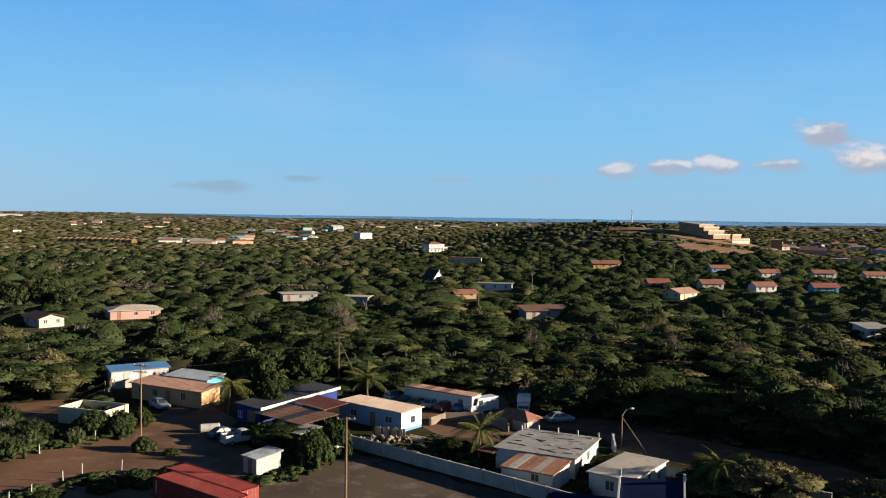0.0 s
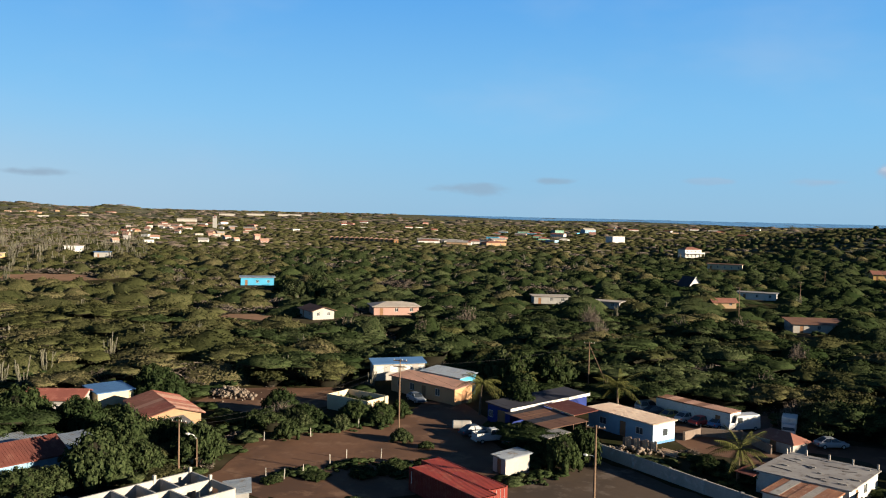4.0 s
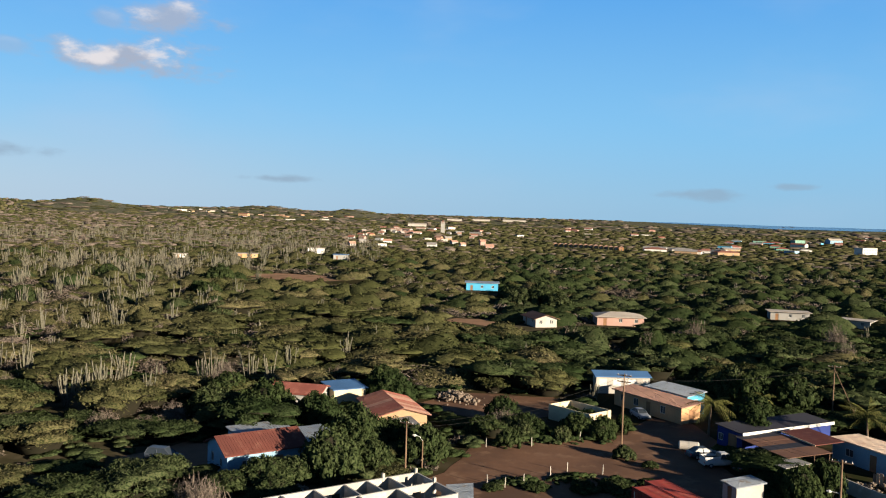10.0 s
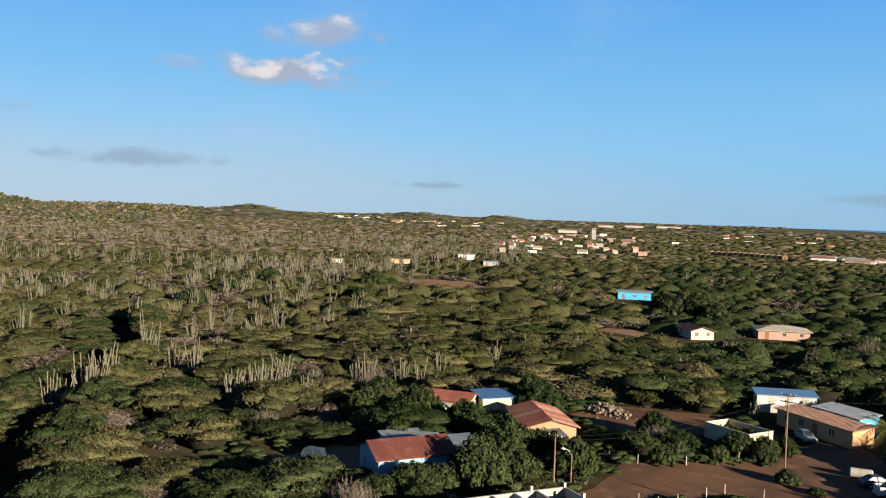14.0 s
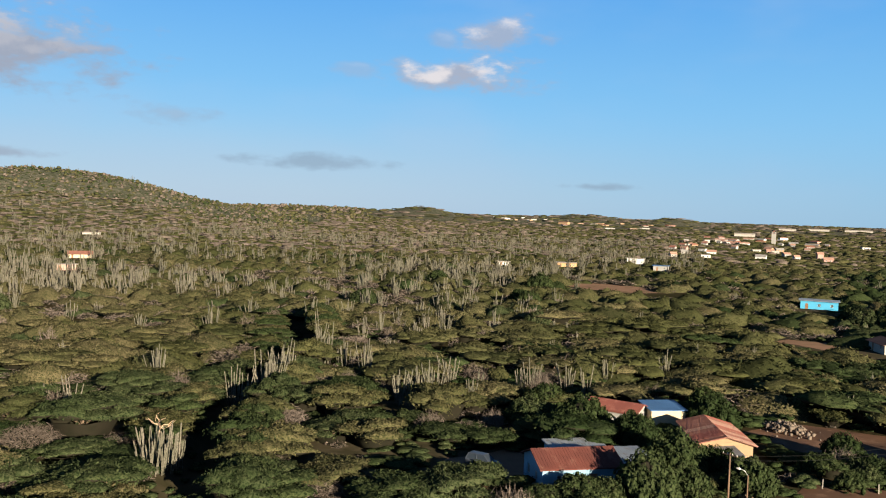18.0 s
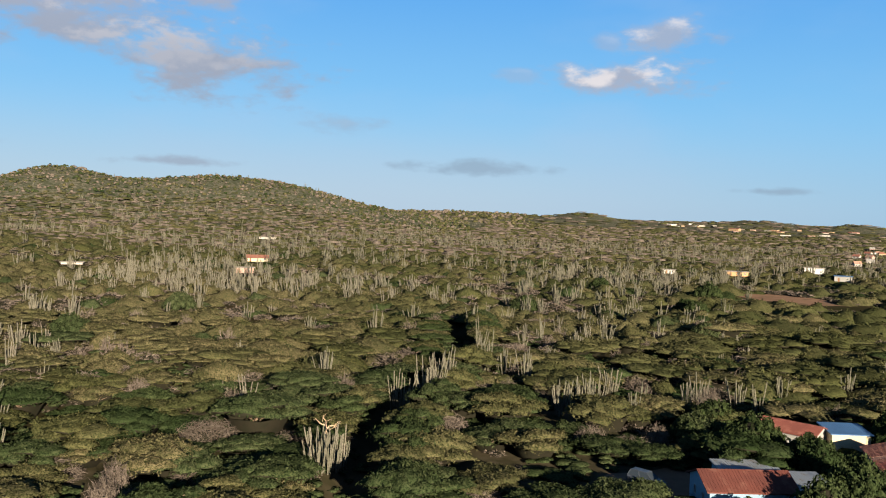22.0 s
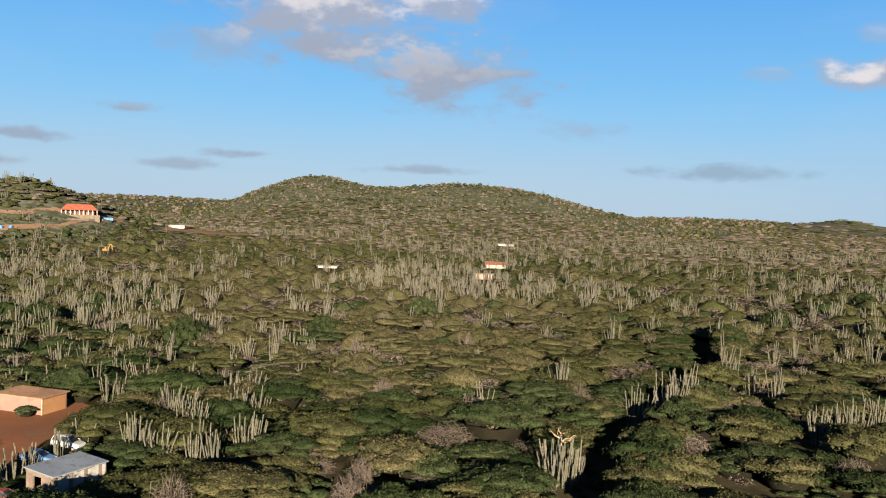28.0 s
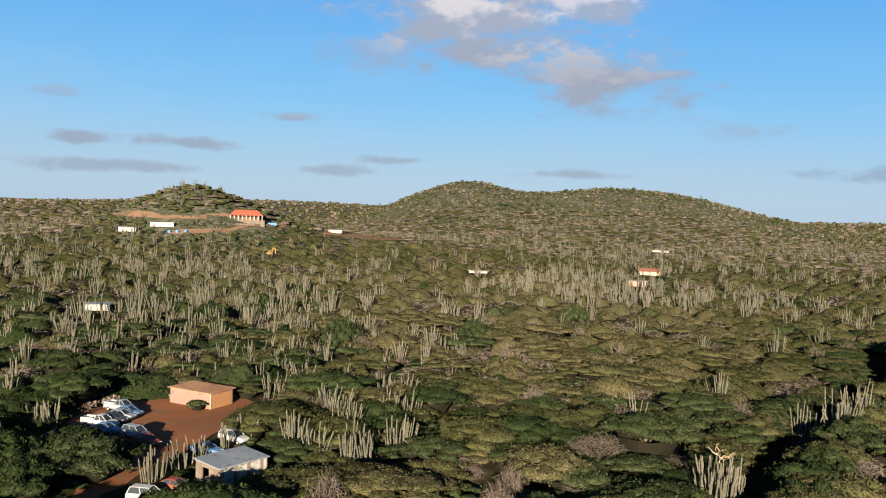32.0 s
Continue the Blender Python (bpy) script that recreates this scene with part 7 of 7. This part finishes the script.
for x, y, s, tall in BROAD:
    tree(x, y, s * 0.92, (green_meshes if y < -35 else near_meshes)[rs.randint(6)], tall)
    BLOCKED.append((x, y, 2.0))
for x, y, s, tall in GARDEN + BUSHES:
    tree(x, y, s * 0.72, near_meshes[6 + rs.randint(3)], tall * 1.1)
xs, ys = scatter(84, 250, 6.0, az0=-46.0, grow=3.0)
rr = np.hypot(xs + 1.5, ys - 1)
aa = np.degrees(np.arctan2(-xs, ys))
keep = rs.uniform(0, 1, len(xs)) < np.where(aa > 48, np.where(rr < 135, 0.76, 0.9), 0.92)
xs, ys, rr, aa = xs[keep], ys[keep], rr[keep], aa[keep]
order = np.argsort(rr)
n_obj = 290
for i in order[:n_obj]:
    dry = rs.uniform() < (0.2 if aa[i] > 30 else 0.1)
    s = rs.uniform(0.7, 1.25)
    tree(xs[i], ys[i], s, dry_meshes[rs.randint(4)] if dry else (green_meshes if 0 < aa[i] < 22 or rs.uniform() < 0.68 else near_meshes)[rs.randint(6)], rs.uniform(0.6, 1.22), dry)


def stuff(name, pieces, mat, label, category):
    v, t, inn, tone = pieces
    return tagged(new(name, tri_mesh(name, v, t, mat, True, inn, tone)), label, category, kind="stuff")


ux, uy = scatter(84, 260, 3.6, grow=0.9)
edge = ~free(ux, uy, 3.2) & (rs.uniform(0, 1, len(ux)) < 0.75)
ux, uy = ux[edge], uy[edge]
banks = []
for (x0, y0), (x1, y1) in zip(TRAIL, TRAIL[1:]):
    # taller trees along the sunny side keep the gully in shade
    ln = math.hypot(x1 - x0, y1 - y0)
    for q in np.arange(2, ln, 4.5):
        for off, tall in ((6.6, 1.5), (-6.4, 0.95)):
            u, v = (y1 - y0) / ln * off + rs.uniform(-.8, .8), -(x1 - x0) / ln * off + rs.uniform(-.8, .8)
            banks.append((x0 + (x1 - x0) * q / ln + u, y0 + (y1 - y0) * q / ln + v, tall))
    k = int(ln / 2.2)
    q = rs.uniform(0, 1, k)
    ux, uy = np.concatenate([ux, x0 + (x1 - x0) * q + rs.normal(0, 1.2, k)]), np.concatenate([uy, y0 + (y1 - y0) * q + rs.normal(0, 1.2, k)])
banks = np.array(banks)
banks = banks[np.all([np.hypot(banks[:, 0] - x, banks[:, 1] - y) > 4.0 + w * 0.5 for x, y, k, w in CLUMPS], axis=0)]
lit = rs.uniform(0, 1, len(banks)) < 0.45
for m, mat, lab in ((lit, "leaves_olive", "olive thorn trees along an overgrown gully"), (~lit, "leaves_green", "dark green thorn trees along an overgrown gully")):
    b_ = banks[m]
    stuff("gully_scrub", spread(NEAR_T, b_[:, 0], b_[:, 1], rs.uniform(0.7, 0.95, len(b_)), b_[:, 2] * rs.uniform(0.9, 1.15, len(b_))), mat, lab, "scrub")
for line in ([(-47.4, 87.4), (-43.5, 88.1), (-40.8, 91.5), (-39, 95.3), (-34.5, 96.4), (-31, 95.6)], [(-56, 99), (-52, 103.5), (-47, 109), (-43, 114)], [(-20, 93), (-17.5, 96), (-15.5, 99.7)], [(-37, 90), (-31, 92.5)], [(24, 90), (30, 88), (38, 84)], [(-3, 112), (3, 110), (7, 105)]):
    for (x0, y0), (x1, y1) in zip(line, line[1:]):
        k = int(math.hypot(x1 - x0, y1 - y0) * 2.2)
        q = rs.uniform(0, 1, k)
        ux = np.concatenate([ux, x0 + (x1 - x0) * q + rs.normal(0, 0.7, k)])
        uy = np.concatenate([uy, y0 + (y1 - y0) * q + rs.normal(0, 0.7, k)])
size = np.where(free(ux, uy, 0.3), rs.uniform(0.22, 0.45, len(ux)), rs.uniform(0.1, 0.26, len(ux)))
stuff("undergrowth", spread(FAR_T, ux, uy, size, rs.uniform(0.7, 1.3, len(ux))), "leaves_green", "low green bushes round yards and houses", "bushes")
gx_, gy_ = scatter(84, 230, 4.0, grow=0.4)
q = rs.uniform(0, 1, len(gx_))
for m, mat, lab in ((q < 0.7, "leaves_green", "low green undergrowth between thorn trees"), (q >= 0.7, "twigs_dry", "low dry brushwood between thorn trees")):
    k = int(m.sum())
    stuff("undergrowth", spread(FAR_T if mat == "leaves_green" else SCRUB_D, gx_[m], gy_[m], rs.uniform(0.3, 0.6, k), rs.uniform(0.4, 0.9, k)), mat, lab, "undergrowth")
rest = order[n_obj:]
dry = rs.uniform(0, 1, len(rest)) < np.where(aa[rest] > 40, 0.18, 0.12) + 0.34 * (field(xs[rest], ys[rest], 0.06) > 0.55) * (aa[rest] > 40)
green = (rs.uniform(0, 1, len(rest)) < np.where(aa[rest] < 30, np.where(aa[rest] < 0, 0.65, 0.8), np.where(aa[rest] > 96, 0.6, np.where(rr[rest] < 150, 0.2, 0.05)))) & ~dry
for name, m, tmpl, mat, lab in (("scrub", ~dry & ~green, MID_T, "leaves_olive", "dense olive-green thorn scrub"), ("scrub", green, MID_T, "leaves_green", "dense dark green thorn scrub"), ("dry_scrub", dry, MID_D, "twigs_dry", "leafless grey-brown thorn scrub")):
    q = rest[m]
    low = low_zone(xs[q], ys[q])
    stuff(name, spread(tmpl, xs[q], ys[q], rs.uniform(0.7, 1.3, len(q)) * np.where(low, 0.4, 1) * np.where((aa[q] < 48) & (rr[q] > 122), 1.22, 1.0), rs.uniform(0.62, 1.0, len(q)) * np.where(low, 0.5, 1)), mat, lab, "scrub")

# the plain under and behind the camera
for r0, r1, az0, az1 in ((4, 74, -90.0, 270.0), (74, 140, 124.0, 270.0), (74, 140, -90.0, -48.0)):
    xs, ys = scatter(r0, r1, 5.6, az0, az1, grow=1.0)
    stuff("scrub", spread(SCRUB_T, xs, ys, rs.uniform(0.6, 1.2, len(xs)), rs.uniform(0.6, 1.0, len(xs))), "leaves_olive", "low olive-green thorn scrub on the plain", "scrub")
for r0, r1 in ((250, 430), (430, 640)):
    xs, ys = scatter(r0, r1, 5.2, grow=2.4)
    keep = rs.uniform(0, 1, len(xs)) < 0.80 + 0.2 * (field(xs, ys, 0.05, 3.0) > 0.45)
    xs, ys = xs[keep], ys[keep]
    dry = rs.uniform(0, 1, len(xs)) < 0.12 + (0.16 + 0.3 * (field(xs, ys, 0.03, 1.0) > 0.50)) * (np.degrees(np.arctan2(-xs, ys)) > 4)
    green = (rs.uniform(0, 1, len(xs)) < np.where(np.degrees(np.arctan2(-xs, ys)) < 28, np.where(np.degrees(np.arctan2(-xs, ys)) < 4, 0.9, 0.75), np.where((np.degrees(np.arctan2(-xs, ys)) > 96) & (np.hypot(xs, ys) < 340), 0.45, 0.08))) & ~dry
    for name, m, tmpl, mat, lab in (("far_scrub", ~dry & ~green, SCRUB_T if r0 < 400 else SCRUB_F, "leaves_olive", "distant olive-green scrub"), ("far_scrub", green, SCRUB_T if r0 < 400 else SCRUB_F, "leaves_green", "distant dark green scrub"), ("far_dry_scrub", dry, SCRUB_D if r0 < 400 else FAR_D, "twigs_dry", "distant grey-brown scrub")):
        q = np.where(m)[0]
        low = low_zone(xs[q], ys[q])
        stuff(name, spread(tmpl, xs[q], ys[q], (0.45 + 0.85 * rs.uniform(0, 1, len(q)) ** 1.5) * np.where(low, 0.6, 1) * np.where(np.degrees(np.arctan2(-xs[q], ys[q])) < 48, 1.2, 1.0), rs.uniform(0.5, 0.82, len(q)) * np.where(low, 0.35, 1)), mat, lab, "scrub")
for r0, r1, cell, grow in ((640, 1150, 9.0, 1.15), (1150, 2000, 15.0, 1.8)):
    xs, ys = scatter(r0, r1, cell, grow=1)
    flat_ = (land(xs, ys) - 24.5 * smooth((np.hypot(xs, ys) - 500) / 4400) < 7) | (r1 < 1200) | (np.degrees(np.arctan2(-xs, ys)) > 103) | (np.degrees(np.arctan2(-xs, ys)) < 61)
    xs, ys = xs[flat_], ys[flat_]
    low = low_zone(xs, ys)
    sc = rs.uniform(0.7, 1.25, len(xs)) * grow
    # the dry share also greys the distance in place of haze
    dry = rs.uniform(0, 1, len(xs)) < 0.10 + 0.32 * smooth((np.degrees(np.arctan2(-xs, ys)) - 20) / 40)
    for m, mat, lab in ((~dry, "leaves_olive", "distant olive-green woods and scrub"), (dry, "twigs_dry", "distant leafless scrub, greyed partly in place of haze")):
        stuff("distant_woods", spread(VFAR_T, xs[m], ys[m], sc[m], (rs.uniform(0.55, 0.95, len(xs)) * np.where(low, 0.4, 1))[m]), mat, lab, "woods")
HILL_T = [dome(r, h, 6) for r, h in ((2.6, 2.4), (2.0, 2.2), (3.2, 2.6), (2.4, 2.8))]
for az0, az1, r0, r1, cell in ((62, 102, 1120, 1640, 6.4), (98, 112, 540, 740, 6.0), (-21, 3, 650, 860, 7.0)):
    xs, ys = scatter(r0, r1, cell, az0, az1, grow=1)
    for m, mat, lab in ((rs.uniform(0, 1, len(xs)) < 0.32, "leaves_olive", "low olive-green scrub on a slope"), (rs.uniform(0, 1, len(xs)) < (0.16 if r0 > 1000 else 0.5), "leaves_green", "low dark green scrub on a slope"), (rs.uniform(0, 1, len(xs)) < (0.2 if r0 > 1000 else 0.06), "twigs_dry", "low grey-brown scrub on a slope")):
        k = int(m.sum())
        stuff("hill_scrub", spread(HILL_T, xs[m], ys[m], 0.4 + 0.9 * rs.uniform(0, 1, k) ** 2, rs.uniform(0.7, 1.3, k)), mat, lab, "scrub")
xs, ys = scatter(560, 665, 7.0, 99, 112, grow=-30)
keep = (rs.uniform(0, 1, len(xs)) < 0.35) & np.array([all(math.hypot(x - u, y - v) > 15 for u, v in ((-624, -139), (-581, -186), (-572, -206))) for x, y in zip(xs, ys)])
stuff("hill_scrub", spread(HILL_T, xs[keep], ys[keep], rs.uniform(0.4, 0.8, int(keep.sum())), rs.uniform(0.6, 1.0, int(keep.sum()))), "leaves_olive", "sparse bushes on cleared soil", "scrub")
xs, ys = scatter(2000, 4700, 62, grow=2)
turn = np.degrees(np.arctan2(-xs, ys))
# thinned on the left so pale grass shows through like haze
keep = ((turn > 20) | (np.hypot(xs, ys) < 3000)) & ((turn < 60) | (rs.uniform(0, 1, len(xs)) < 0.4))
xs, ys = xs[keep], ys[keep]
# scrub on the plain behind the hills
hx, hy = scatter(1640, 2900, 26, 58, 122, grow=1)
q = rs.uniform(0, 1, len(hx))
for m, mat, lab in ((q < 0.5, "leaves_olive", "olive-green scrub on the far plain"), (q > 0.7, "twigs_dry", "grey-brown scrub on the far plain")):
    k = int(m.sum())
    stuff("distant_woods", spread(HILL_T, hx[m], hy[m], rs.uniform(1.0, 2.6, k), rs.uniform(0.6, 1.3, k)), mat, lab, "woods")
HORIZON_T = [dome(17, 3.4, 7), dome(12, 4.2, 7)]
# grey colour on part of the horizon woods imitates haze
hazy_dry = rs.uniform(0, 1, len(xs)) < 0.4
for m, mat, lab in ((~hazy_dry, "leaves_olive", "woods along the horizon"), (hazy_dry, "twigs_dry", "leafless scrub along the horizon, grey in place of haze")):
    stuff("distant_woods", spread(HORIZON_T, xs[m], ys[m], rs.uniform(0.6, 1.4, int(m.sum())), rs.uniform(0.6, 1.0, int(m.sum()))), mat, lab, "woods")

# ---- columnar cacti ----
stem_meshes = []
for h, r in ((2.4, 0.07), (3.2, 0.078), (4.0, 0.084), (4.8, 0.09), (2.9, 0.07), (3.6, 0.08)):
    f = Form()
    k, sides = len(f.v), 12
    zs = [0, 0.3, h * 0.33, h * 0.66, h - 0.35, h - 0.1, h]
    ra = [0.8, 1, 1.05, 1, 1, 0.75, 0.15]
    for z, q in zip(zs, ra):
        for s in range(sides):
            t = 2 * math.pi * s / sides
            w = r * q * (1.0 if s % 2 else 0.78)
            f.v.append((math.cos(t) * w, math.sin(t) * w, z))
    for i in range(len(zs) - 1):
        for s in range(sides):
            a, b = i * sides, (s + 1) % sides
            f.f.append((a + s, a + b, a + sides + b, a + sides + s))
    me = f.mesh("stem")
    me.materials.append(MATS["cactus_skin"])
    stem_meshes.append(me)


def cactus(x, y, stems, wide, tall=1.0):
    ob = thing("columnar_cactus", pose(x, y, float(land(x, y)) - 0.05, 0, 0, rs.uniform(0, 360)), "clump of tall grey-green columnar cactus stems", "cactus", "columnar cacti")
    for _ in range(stems):
        st = part("stem", stem_meshes[rs.randint(6)], "", ob)
        d, a = 0.75 * wide * math.sqrt(rs.uniform()), rs.uniform(0, 6.28)
        st.matrix_basis = pose(math.cos(a) * d, math.sin(a) * d, 0, rs.normal(0, 4) - math.sin(a) * 13 * d / wide, rs.normal(0, 4) + math.cos(a) * 13 * d / wide, 0) @ Matrix.Diagonal((1, 1, tall * rs.uniform(0.75, 1.18), 1))


for x, y, k, w in CLUMPS:
    cactus(x, y, int(k * 2.4), w * 1.1, 1.16 if x > -112 else 1.6 if x < -130 else 1.1)
for x, y, k, w in [(-138.7, -14.6, 10, 1.6), (-131.6, -12.5, 16, 2.0), (-123.7, -10.4, 14, 1.8), (-131.5, -10.4, 10, 1.8), (-110.5, -8.3, 9, 1.0), (-111, -6, 9, 1.4), (-134.7, -4.5, 12, 1.8), (-133, -2, 14, 2.0), (-118.6, -2.4, 16, 2.2), (-150.6, -6.4, 8, 1.6), (-148.3, -2.5, 9, 1.6),
                   (-118.6, -17.0, 9, 1.2), (-116.3, -15.4, 10, 1.2), (-114.6, -15.6, 9, 1.4), (-112.6, -13, 8, 1.2), (-147.6, -25, 10, 1.8), (-153, -21, 9, 1.5)]:
    cactus(x, y, int(k * 2.4), w * 1.35, 1.02)
for x, y, k, w in [(-120.2, -23.6, 7, 1.0), (-155.6, -42, 12, 2.2), (-155.5, -35.7, 10, 2.0), (-114.6, -25.4, 6, 1.0), (-125.4, -54.6, 12, 1.6), (-122.6, -52.6, 12, 1.6), (-109.4, -47.6, 6, .8), (-111.4, -51.7, 9, 1.6), (-102, -30.4, 14, 1.7), (-107, -28.4, 12, 1.6), (-110.3, -27.4, 8, 1.0),
                   (-171, -50, 12, 2.2), (-169, -63, 10, 1.6), (-179, -41, 12, 2.0), (-181, -31, 8, 1.6), (-147, -3, 6, 1.0), (-198, 19, 8, 1.2)]:
    cactus(x, y, int(k * 1.9), w * 1.2, 0.8)
xs, ys = scatter(130, 480, 7.4, 42, 122, grow=0.5)
turn = np.degrees(np.arctan2(-xs, ys))
dens = np.where(turn > 93, 0.18, 0.08) + np.where(turn > 84, np.where(np.hypot(xs, ys) > 300, 0.35, 0.7), 0.62) * smooth((field(xs, ys, 0.022, 0.6) - 0.42) / 0.25) * smooth((np.hypot(xs, ys) - np.where(turn > 84, 110, 190)) / 90)
keep = rs.uniform(0, 1, len(xs)) < dens
xs, ys = xs[keep], ys[keep]
stuff("cactus_field", spread(CACT_T, xs, ys, rs.uniform(0.8, 1.25, len(xs)) * (1 + 0.3 * smooth((np.hypot(xs, ys) - 170) / 100)), rs.uniform(0.85, 1.2, len(xs))), "cactus_skin", "many grey-green columnar cacti in the scrub", "cacti")
xs, ys = scatter(480, 1560, 13, 36, 122, grow=0.5)
keep = rs.uniform(0, 1, len(xs)) < (0.2 + 0.6 * smooth((field(xs, ys, 0.012, 2.0) - 0.4) / 0.25)) * (1 - 0.88 * smooth((np.hypot(xs, ys) - 1000) / 150))
xs, ys = xs[keep], ys[keep]
stuff("far_cactus_field", spread(CACT_F, xs, ys, rs.uniform(1.0, 1.6, len(xs)), rs.uniform(0.9, 1.2, len(xs))), "cactus_skin", "distant columnar cacti on the slopes", "cacti")
xs, ys = scatter(130, 700, 24, -30, 46, grow=0.5)
keep = rs.uniform(0, 1, len(xs)) < 0.3
stuff("cactus_field", spread(CACT_T, xs[keep], ys[keep], rs.uniform(0.7, 1.1, keep.sum()), rs.uniform(0.85, 1.2, keep.sum())), "cactus_skin", "scattered columnar cacti in the woods", "cacti")


# ---- palms and the dead tree ----
def palm(x, y, h, size, label="young coconut palm with drooping fronds"):
    p = thing("coconut_palm", pose(x, y, 0, 0, 0, rs.uniform(0, 360)), label, "palm", "palms")
    part("trunk", Form().tube([(0, 0, -0.2), (0.1, 0, h * 0.5), (0.25, 0.05, h)], [0.2, 0.15, 0.12], 8), "bark", p)
    for i in range(16):
        a, lift = i * 2.4 + rs.uniform(-0.2, 0.2), rs.uniform(-0.05, 1.25)
        ln = size * rs.uniform(0.8, 1.1)
        f = Form()
        rib = []
        for k in range(9):
            t = k / 8
            out = ln * t * math.cos(lift * (1 - t))
            up = ln * (math.sin(lift) * t - 0.68 * t * t * (1.1 - 0.5 * lift))
            rib.append(Vector((0.25 + math.cos(a) * out, 0.05 + math.sin(a) * out, h + up)))
        side = Vector((-math.sin(a), math.cos(a), 0))
        for k in range(8):
            for half in (0, 0.5):
                q = rib[k].lerp(rib[k + 1], half)
                d = (rib[k + 1] - rib[k]).normalized()
                w = size * 0.26 * math.sin(math.pi * min(0.95, (k + half + 1.2) / 9.5))
                for sgn in (-1, 1):
                    tip = q + side * sgn * w + d * w * 0.6 - Vector((0, 0, w * 0.55))
                    f.face(q - d * 0.07, q + d * 0.07, tip)
        f.tube(rib, [0.035] * 8 + [0.01], 4)
        part("frond", f, "palm_leaf", p)


palm(-31.3, 125.0, 4.8, 3.9, "coconut palm with yellowing fronds")
palm(-11.0, 128.4, 5.2, 3.6)
palm(4.9, 103.8, 3.9, 3.6)
palm(29.8, 90.2, 4.2, 3.4)
palm(-27.5, 143.0, 3.0, 2.6)


def dead_tree(x, y, h):
    d = thing("dead_tree", pose(x, y, 0, 0, 0, 30), "bare bleached dead tree with twisted branches", "tree")
    part("trunk", Form().tube([(0, 0, -0.2), (0.2, 0.1, h * 0.4), (0, 0.3, h * 0.75)], [0.16, 0.12, 0.09], 7), "wood_pale", d)
    for i in range(9):
        a = i * 0.75
        q = [Vector((0.1, 0.2, h * (0.5 + 0.03 * i)))]
        for k in range(4):
            a += rs.uniform(-0.7, 0.7)
            q.append(q[-1] + Vector((math.cos(a), math.sin(a), rs.uniform(-0.1, 0.9))) * 0.55)
        part("branch", Form().tube(q, [0.07, 0.06, 0.045, 0.03, 0.012], 5), "wood_pale", d)


dead_tree(-108.0, 37.9, 5.6)
